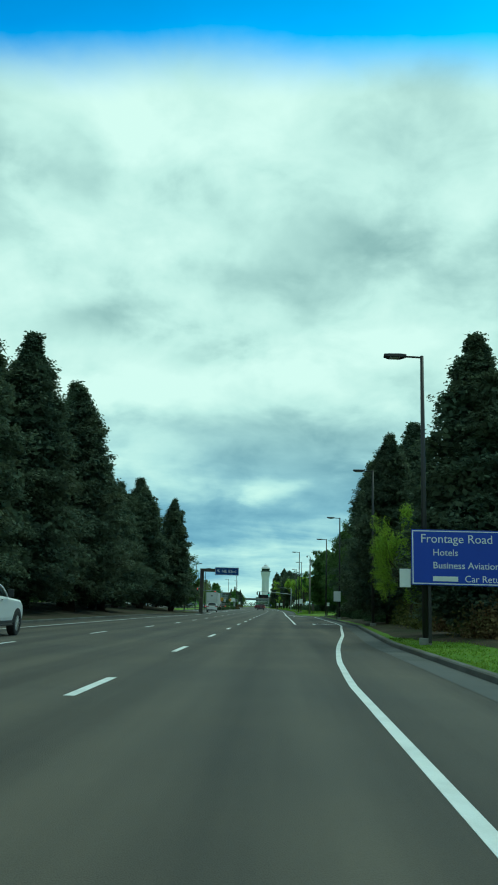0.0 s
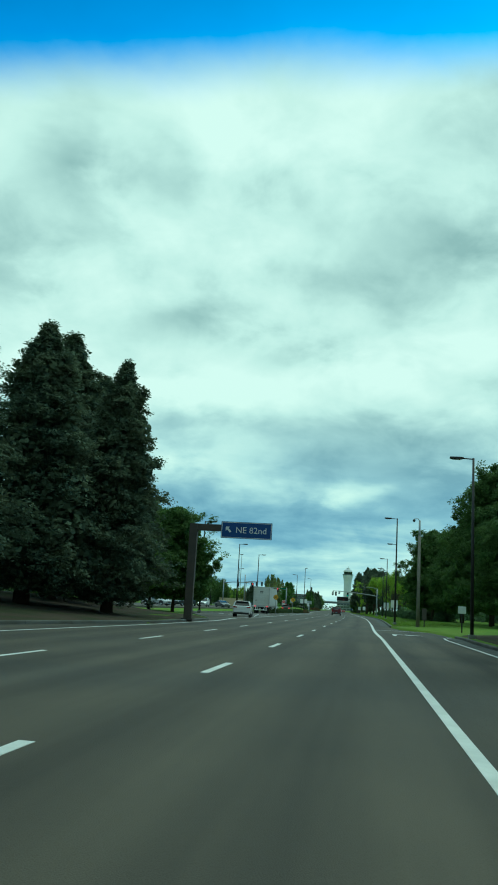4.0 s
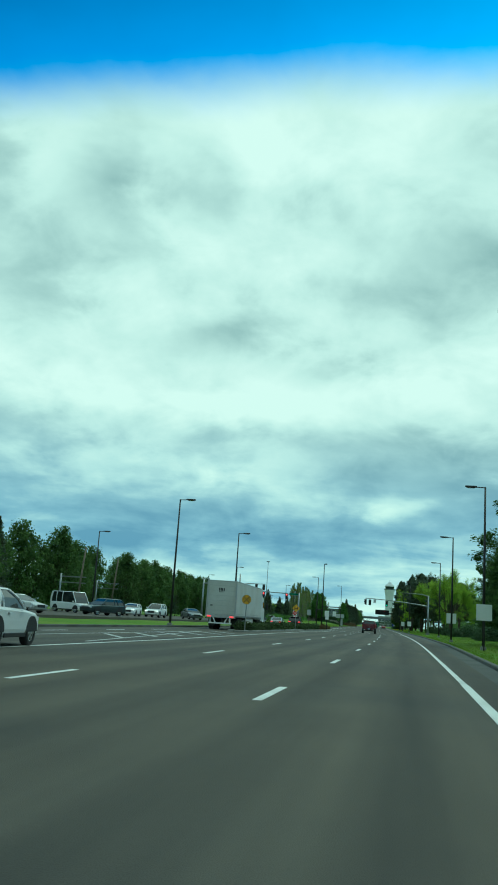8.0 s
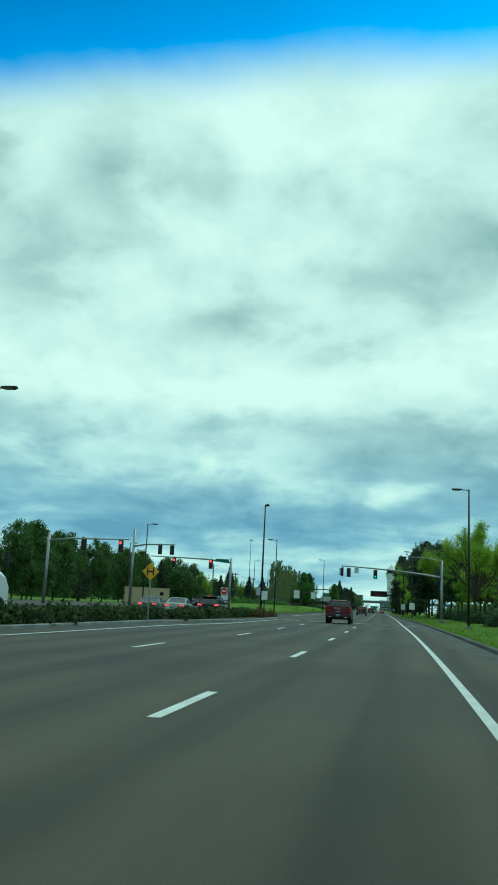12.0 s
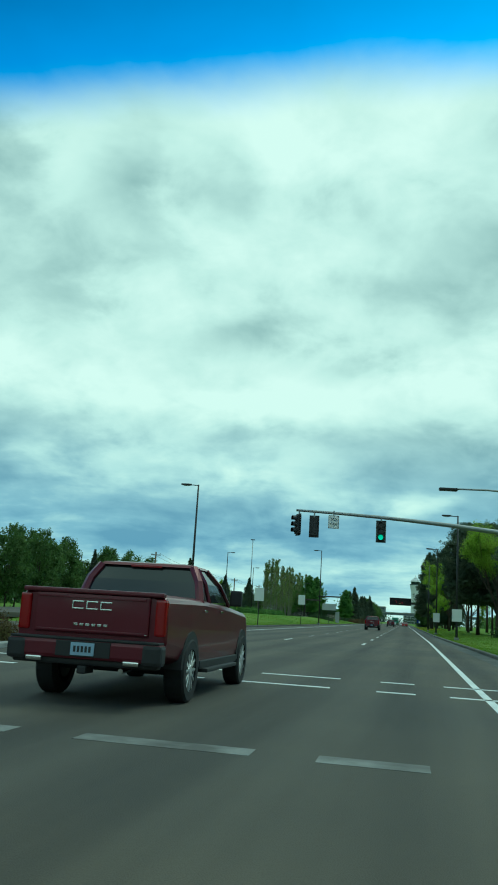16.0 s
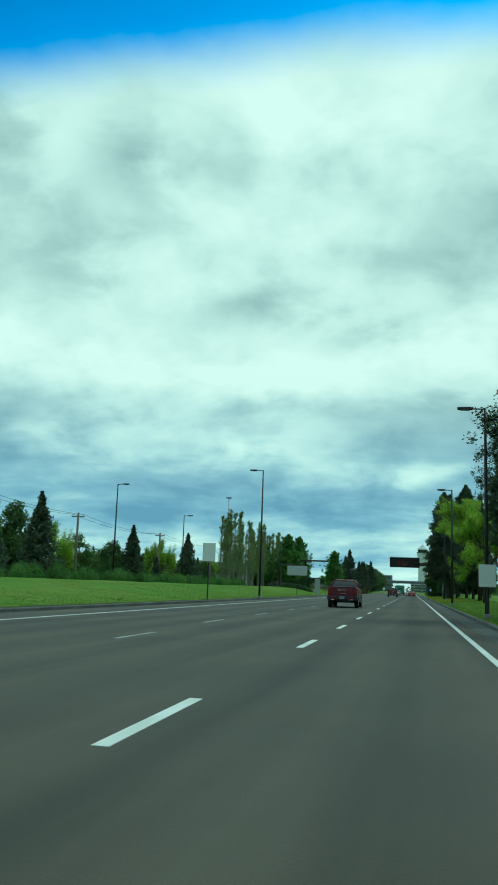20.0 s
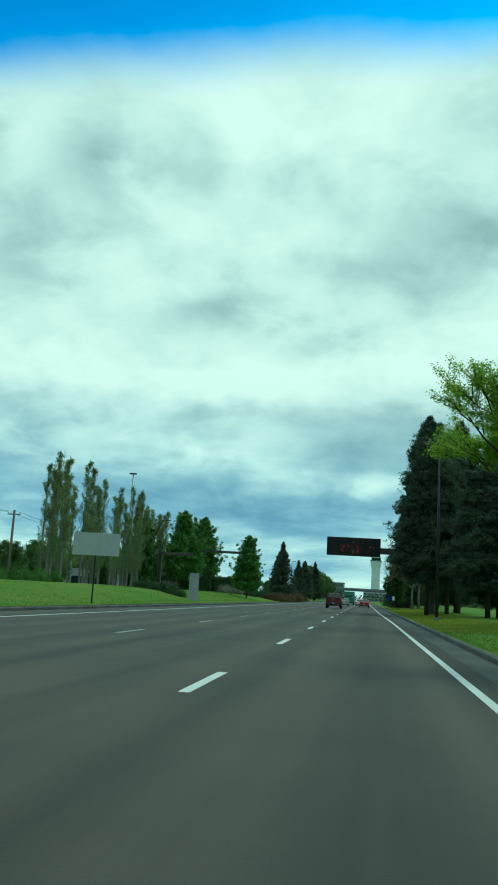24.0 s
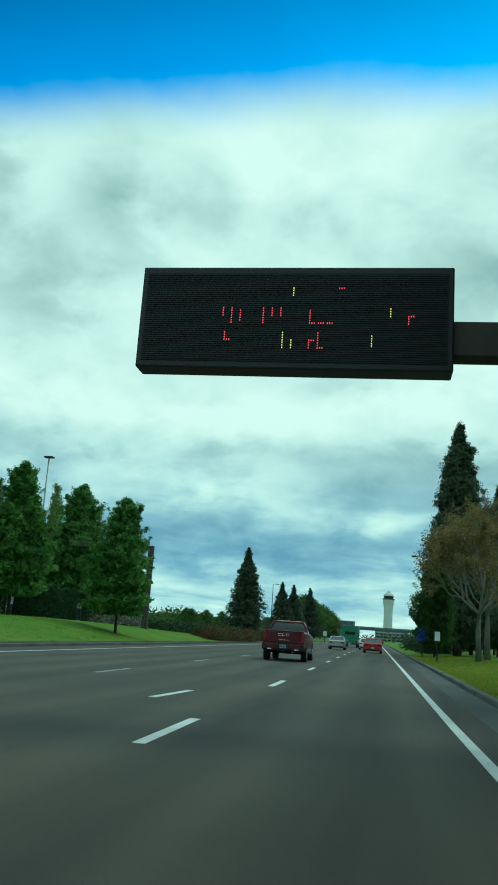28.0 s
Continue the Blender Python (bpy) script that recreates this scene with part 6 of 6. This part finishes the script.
        for ya in (axr, axf):
            wheel(c, s * (w - 0.115), ya, r, 0.23 if kind != "pickup" else 0.28, s)
            arch(c, s * (w + 0.006), ya, r + 0.07, s)
        part("sill_trim", box(s * (w - 0.01), (axf + axr) / 2, g + 0.06, 0.05, axf - axr - 2 * r - 0.2, 0.12, 0.02), "trim", c)
        for yd in (mid - 0.75, mid + 0.35):
            part("door_handle", box(s * (w + 0.012), yd, zb - 0.14, 0.03, 0.17, 0.03, 0.008), "chrome" if kind == "pickup" else P, c)
        tl = "tail_on" if lit else "tail"
        if kind == "pickup":
            part("tail_light", box(s * (w - 0.115), 0.045, 1.12, 0.15, 0.12, 0.46, 0.03), tl, c)
        elif kind == "suv":
            part("tail_light", box(s * (w - 0.27), 0.06, 0.96, 0.46, 0.16, 0.13, 0.03, rot=(0, s * -6, s * -8)), tl, c)
        else:
            part("tail_light", box(s * (w - 0.26), 0.05, 0.78 if kind == "sedan" else 0.9, 0.38, 0.14, 0.15, 0.03, rot=(0, 0, s * 8)), tl, c)
        part("headlight", box(s * (w - 0.30), L_ - 0.10, st[-1][2] + (0.02 if kind != "pickup" else -0.06), 0.36, 0.16, 0.13 if kind != "pickup" else 0.22, 0.03, rot=(0, 0, s * 14)), "head_on" if head_lit else "headlamp", c)
    part("grille", box(0, L_ - 0.02, st[-1][1] + 0.25, w * 0.95, 0.06, 0.24 if kind != "pickup" else 0.42, 0.02), "trim", c)
    if kind == "pickup":
        part("tailgate", box(0, 0.015, 1.12, W - 0.52, 0.06, 0.50, 0.02), P, c)
        part("tailgate_lip", box(0, 0.02, 1.405, W - 0.16, 0.12, 0.06, 0.02), P, c)
        part("rear_bumper", box(0, -0.08, 0.68, W - 0.04, 0.26, 0.24, 0.05), P, c)
        part("lower_valance", box(0, -0.05, 0.54, W - 0.14, 0.2, 0.10, 0.03), "trim", c)
        part("plate_recess", box(0, -0.212, 0.69, 0.72, 0.012, 0.19, 0.004), "trim", c)
        part("bumper_step", box(0, -0.09, 0.808, W - 0.10, 0.25, 0.03, 0.01), "trim", c)
        part("tailgate_crease", box(0, -0.022, 1.33, W - 0.62, 0.02, 0.035, 0.008), P, c)
        part("tailgate_crease", box(0, -0.022, 0.905, W - 0.60, 0.02, 0.03, 0.008), P, c)
        for s in (-1, 1):
            part("bumper_corner", box(s * (w - 0.14), -0.10, 0.66, 0.26, 0.24, 0.26, 0.05), "trim", c)
            part("exhaust_tip", box(s * 0.64, -0.15, 0.55, 0.21, 0.16, 0.06, 0.02), "chrome", c)
            part("running_board", box(s * (w + 0.02), 3.0, 0.40, 0.16, 2.2, 0.06, 0.02), "trim", c)
        for x in (-0.19, 0.0, 0.19):
            for zz in (1.185, 1.275):
                part("badge", box(x, -0.022, zz, 0.16, 0.012, 0.018, 0.004), "chrome", c, "chrome tailgate badge")
            part("badge", box(x - 0.07, -0.022, 1.23, 0.018, 0.012, 0.08, 0.004), "chrome", c, "chrome tailgate badge")
        for k in range(6):
            part("badge", box(-0.20 + 0.08 * k, -0.022, 0.985, 0.055, 0.010, 0.032, 0.004), "chrome", c, "small chrome tailgate badge")
        part("badge", box(0.60, -0.022, 0.90, 0.30, 0.010, 0.014, 0.004), "chrome", c)
        part("bed_floor", box(0, 1.05, 0.86, W - 0.35, 1.7, 0.05), "trim", c)
        part("brake_lamp", box(0, rt - 0.04, zt - 0.06, 0.5, 0.04, 0.035, 0.01), "tail", c)
        bar_plate(c, 0, -0.228, 0.69)
        part("hitch", box(0, -0.06, 0.44, 0.12, 0.3, 0.1, 0.02), "trim", c)
        part("axle", tube([(-w + 0.2, axr, r), (w - 0.2, axr, r)], 0.09, 10), "trim", c)
        part("fuel_tank", box(-0.3, 2.4, 0.48, 0.7, 1.3, 0.3, 0.05), "trim", c)
    else:
        part("rear_bumper", box(0, 0.02, g + 0.24, W * 0.9, 0.16, 0.26, 0.05), P, c)
        part("bumper_trim", box(0, -0.03, g + 0.12, W * 0.84, 0.13, 0.18, 0.04), "trim", c)
        bar_plate(c, 0, -0.075 if kind != "suv" else 0.0 - 0.07, g + 0.33 if kind != "suv" else g + 0.22, "signwhite")
        if kind == "suv":
            part("rear_spoiler", box(0, rt - 0.10, zt - 0.03, W * 0.66, 0.26, 0.04, 0.012), P, c)
            part("spoiler_lamp", box(0, rt - 0.235, zt - 0.035, 0.3, 0.02, 0.025, 0.006), "tail_on" if lit else "tail", c)
            part("rear_wiper", box(0.1, rb - 0.04, 1.17, 0.5, 0.02, 0.025, 0.005, rot=(0, -12, 0)), "trim", c)
            for s in (-1, 1):
                part("roof_rail", tube([(s * (wt - 0.06), rt + 0.15, zt), (s * (wt - 0.05), (rt + ft) / 2, zt + 0.045), (s * (wt - 0.06), ft - 0.2, zt)], 0.018, 6), "trim", c)
            part("badge", box(0, -0.015 + 0.03, 0.99, 0.14, 0.02, 0.07, 0.01), "chrome", c)
        else:
            part("badge", box(0, 0.0, 0.86, 0.16, 0.03, 0.05, 0.01), "chrome", c)
    part("exhaust", tube([(0.45, -0.02, g + 0.02), (0.45, 0.35, g + 0.03)], 0.035, 8), "chrome", c)
    return c


# the same single truck; two extra copies are added along its lane
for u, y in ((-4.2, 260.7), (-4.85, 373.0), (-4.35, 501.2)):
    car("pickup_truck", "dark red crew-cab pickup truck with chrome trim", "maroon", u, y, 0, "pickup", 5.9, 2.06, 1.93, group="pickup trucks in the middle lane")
car("pickup_truck", "white crew-cab pickup truck in the outer lane", "white", -10.1, 25.1, 0, "pickup", 5.8, 2.03, 1.92)
car("suv", "white compact sport utility car with dark rear glass", "white", -11.5, 148.5, 4, "suv", 4.36, 1.80, 1.58)
car("sedan", "red saloon car driving away in the same lane", "red", -0.35, 548, 0, "sedan", 4.8, 1.86, 1.45)
car("sedan", "white saloon car farther up the lane", "white", -1.3, 572, 0, "sedan", 4.7, 1.84, 1.45)
car("sedan", "dark wine-red saloon car in the middle lane", "wine", -5.6, 604.0, 0, "sedan", 4.8, 1.85, 1.44)
car("sedan", "grey saloon car in the middle lane", "silver", -4.3, 556.0, 0, "sedan", 4.7, 1.84, 1.45)
car("hatchback", "dark hatchback far up the lane", "teal", 0.0, 610, 0, "hatch", 4.3, 1.8, 1.5)
car("suv", "dark teal sport utility car facing the junction", "teal", -29.5, 216.0, -28, "suv", 4.9, 1.95, 1.72, flip=True, z=0.36)
car("hatchback", "white hatchback with its headlamps on", "white", -32.6, 232.0, 4, "hatch", 4.2, 1.78, 1.5, flip=True, head_lit=True, z=0.36)
car("suv", "white sport utility car with a roof box", "white", -30.4, 236.0, 0, "suv", 4.6, 1.85, 1.7, flip=True, head_lit=True, z=0.36)
car("sedan", "grey saloon car waiting on the oncoming side", "grey", -29.0, 245.0, 30, "sedan", 4.7, 1.84, 1.45, flip=True, z=0.36)
car("sedan", "silver saloon car beyond the trees", "silver", -33.5, 196.0, 70, "sedan", 4.7, 1.84, 1.45, flip=True, z=0.36)
car("van", "white high-roofed van beyond the trees", "white", -39.0, 222.0, 60, "van", 5.4, 2.0, 2.3, flip=True, z=0.36)
for u, y, col, kind, tn in ((-38.0, 60, "silver", "sedan", 90), (-39.0, 72, "white", "suv", 80), (-38.0, 88, "teal", "suv", 95), (-38.5, 100, "white", "sedan", 90), (-39.5, 112, "grey", "sedan", 85), (-38, 126, "white", "suv", 90)):
    car("parked_car", "%s car parked beyond the conifers" % col, col, u, y, tn, kind, 4.6, 1.84, 1.5, group="cars beyond the conifers", z=0.36)
car("sedan", "silver saloon car with brake lights on at the junction", "silver", -18.7, 263.0, 0, "sedan", 4.8, 1.85, 1.46, lit=True)
car("suv", "black sport utility car with brake lights on at the junction", "black", -15.95, 264.5, 0, "suv", 4.9, 1.95, 1.75, lit=True)
car("sedan", "dark saloon car waiting at the junction", "grey", -22.0, 266.0, 2, "sedan", 4.8, 1.85, 1.46, lit=True)
for u, y, col, kind in ((-33.0, 338, "grey", "suv"), (-30.6, 352, "silver", "suv"), (-33.5, 372, "white", "sedan"), (-36.5, 402, "teal", "sedan")):
    car("queued_car", "%s car on the oncoming carriageway" % col, col, u, y, 2, kind, 4.7, 1.86, 1.6, flip=kind == "sedan", group="cars on the oncoming carriageway", z=0.36)
car("sedan", "dark green saloon car approaching on the other side", "green", -31.0, 341.0, -18, "sedan", 4.8, 1.85, 1.46, flip=True, z=0.36)
car("hatchback", "white hatchback beyond the hedge", "white", -41.0, 470.0, 20, "hatch", 4.3, 1.8, 1.5, flip=True, z=0.36)
car("hatchback", "white hatchback beyond the grass bank", "white", -40.0, 492.0, 30, "hatch", 4.3, 1.8, 1.5, flip=True, z=0.36)
car("van", "white van beside the poplars", "white", -41.0, 548.0, 25, "van", 5.2, 2.0, 2.1, flip=True, z=0.36)


def semi_truck(u, y, turn):
    t = thing("semi_truck", "white tractor unit with a long pale box trailer", "truck", at_=at(u, y, 0), turn=heading(y) + turn)
    W, L_, z0, z1 = 2.58, 15.9, 1.18, 4.08
    tr = part("trailer_box", box(0, L_ / 2, (z0 + z1) / 2, W, L_, z1 - z0, 0.03), "trailer", t, "pale dusty white trailer box")
    part("top_rail", box(0, L_ / 2, z1 + 0.02, W + 0.03, L_ + 0.02, 0.09, 0.01), "signback", tr)
    part("bottom_rail", box(0, L_ / 2, z0 + 0.02, W + 0.04, L_, 0.16, 0.01), "galv", tr)
    for s in (-1, 1):
        for k in range(8):
            part("panel_seam", box(s * (W / 2 + 0.001), 0.9 + k * 2.0, (z0 + z1) / 2, 0.005, 0.025, z1 - z0 - 0.2), "trailer", tr)
        for k in range(30):
            part("rivet_plate", box(s * (W / 2 + 0.012), 0.5 + k * 0.51, z0 + 0.22, 0.012, 0.08, 0.07, 0.004), "signback", tr)
        part("corner_post", box(s * (W / 2 - 0.05), -0.02, (z0 + z1) / 2, 0.12, 0.08, z1 - z0, 0.01), "signback", tr)
    dr = part("roll_door", box(0, -0.025, (z0 + z1) / 2, W - 0.3, 0.04, z1 - z0 - 0.28, 0.01), "trailer", tr, "dirty white slatted rear door")
    for k in range(6):
        part("door_slat", box(0, -0.05, z0 + 0.42 + 0.42 * k, W - 0.34, 0.012, 0.022), "signback", dr)
    for x, z, w_, h_ in ((-0.02, 3.38, 0.52, 0.24), (-0.02, 3.18, 0.50, 0.06), (-0.85, 2.02, 0.22, 0.12)):
        for k in range(4):
            part("marking_bar", box(x - w_ / 2 + w_ * (k + 0.5) / 4, -0.052, z, w_ / 4 * 0.7, 0.012, h_), "black", dr)
    part("rear_sill", box(0, -0.04, 1.12, W, 0.14, 0.24, 0.02), "signback", t)
    for s in (-1, 1):
        part("tail_light", box(s * 0.98, -0.12, 1.10, 0.34, 0.05, 0.12, 0.02), "tail_on", t)
        part("guard_leg", tube([(s * 0.62, -0.05, 1.0), (s * 0.38, -0.05, 0.55)], 0.05, 8), "signwhite", t)
        part("guard_leg", tube([(s * 0.85, -0.05, 1.0), (s * 0.85, -0.05, 0.55)], 0.05, 8), "signwhite", t)
        part("side_skirt", box(s * (W / 2 - 0.08), 8.6, 0.78, 0.04, 4.4, 0.75, 0.01), "trailer", t)
    part("underrun_guard", box(0, -0.05, 0.55, 2.0, 0.1, 0.12, 0.02), "signwhite", t)
    part("chassis", box(0, 8.0, 1.0, 0.95, 14.5, 0.2, 0.02), "trim", t)
    for ya in (2.1, 3.35, 14.2, 15.45):
        for s in (-1, 1):
            wheel(t, s * (W / 2 - 0.16), ya, 0.51, 0.3, s, "signback")
            wheel(t, s * (W / 2 - 0.50), ya, 0.51, 0.3, s, "signback")
    for s in (-1, 1):
        part("mud_flap", box(s * 1.0, 1.35, 0.62, 0.55, 0.02, 0.62), "trim", t)
    P = PAINT["white"]
    cab = part("cab", loft([[(x, 15.9 + yy, z) for x, z in ((-1.2, 0.75), (1.2, 0.75), (1.22, 2.0), (1.15, hh), (-1.15, hh), (-1.22, 2.0))] for yy, hh in ((0.5, 3.35), (0.9, 3.5), (2.2, 3.2), (2.85, 2.25))]), P, t, "white sleeper cab")
    part("hood", loft([[(x, 15.9 + yy, z) for x, z in ((-ww, 0.7), (ww, 0.7), (ww, hh - 0.2), (ww * 0.8, hh), (-ww * 0.8, hh), (-ww, hh - 0.2))] for yy, hh, ww in ((2.7, 2.15, 1.1), (3.9, 1.95, 1.0), (4.55, 1.6, 0.85))]), P, t)
    for s in (-1, 1):
        part("side_window", box(s * 1.19, 15.9 + 1.95, 2.55, 0.06, 0.7, 0.6, 0.02), "glass_car", cab)
        part("mirror", box(s * 1.5, 15.9 + 2.7, 2.4, 0.16, 0.1, 0.6, 0.03), "trim", cab)
        part("fender", tube([(s * 1.0, 15.9 + 2.6 + 0.62 * math.cos(a), 0.55 + 0.62 * math.sin(a)) for a in (0.0, 0.5, 1.0, 1.57, 2.1, 2.7, 3.14)], 0.16, 8), P, t)
        wheel(t, s * 1.02, 15.9 + 3.25, 0.51, 0.3, s, "alloy")
    part("windscreen", box(0, 15.9 + 2.62, 2.72, 2.1, 0.08, 0.75, 0.02, rot=(-32, 0, 0)), "glass_car", cab)
    part("fuel_tank", tube([(1.0, 16.6, 0.75), (1.0, 18.2, 0.75)], 0.3, 14), "alloy", t)


M["trailer"] = material("dusty_white_trailer", (0.55, 0.55, 0.52), 0.55, var=0.14, scale=0.5, fine=6, second=(0.46, 0.45, 0.41), mixscale=0.5)
semi_truck(-15.5, 200.6, 1)


def box_truck(u, y, turn, colour, label, L_=6.4, W=2.3, H=2.75, z=0.0, name="box_truck", windows=()):
    t = thing(name, label, "truck" if name == "box_truck" else "bus", at_=at(u, y, z), turn=heading(y) + turn)
    P = PAINT[colour]
    b = part("box_body", box(0, L_ / 2, (H + 0.55) / 2, W, L_, H - 0.55, 0.06), P, t)
    part("roof_edge", box(0, L_ / 2, H + 0.01, W + 0.04, L_ + 0.04, 0.07, 0.02), P, b)
    part("rear_bumper", box(0, -0.08, 0.55, W, 0.16, 0.2, 0.03), "trim", t)
    for s in (-1, 1):
        part("tail_light", box(s * (W / 2 - 0.2), -0.03, 0.95, 0.16, 0.05, 0.28, 0.02), "tail", t)
        for ya in (1.1, L_ - 1.1):
            wheel(t, s * (W / 2 - 0.16), ya, 0.44, 0.28, s, "signback")
        for yy, ln, zc, hh in windows:
            part("side_window", box(s * (W / 2 + 0.005), yy, zc, 0.03, ln, hh, 0.01), "glass_car", b)
    part("rear_window", box(0, -0.01, H * 0.68, W * 0.6, 0.03, 0.45, 0.02), "glass_car", b)
    bar_plate(t, 0, -0.17, 0.6, "signwhite")


box_truck(-37.5, 309.0, -68, "beige", "beige armoured box truck crossing the junction", 6.4, 2.3, 2.75, windows=((5.3, 0.5, 2.0, 0.45), (4.5, 0.45, 1.3, 0.3)))
box_truck(-4.0, 592.0, 0, "busgreen", "green and white shuttle bus far up the road", 8.5, 2.5, 3.1, name="shuttle_bus", windows=((2.0, 1.2, 2.2, 0.8), (3.5, 1.2, 2.2, 0.8), (5.0, 1.2, 2.2, 0.8)))
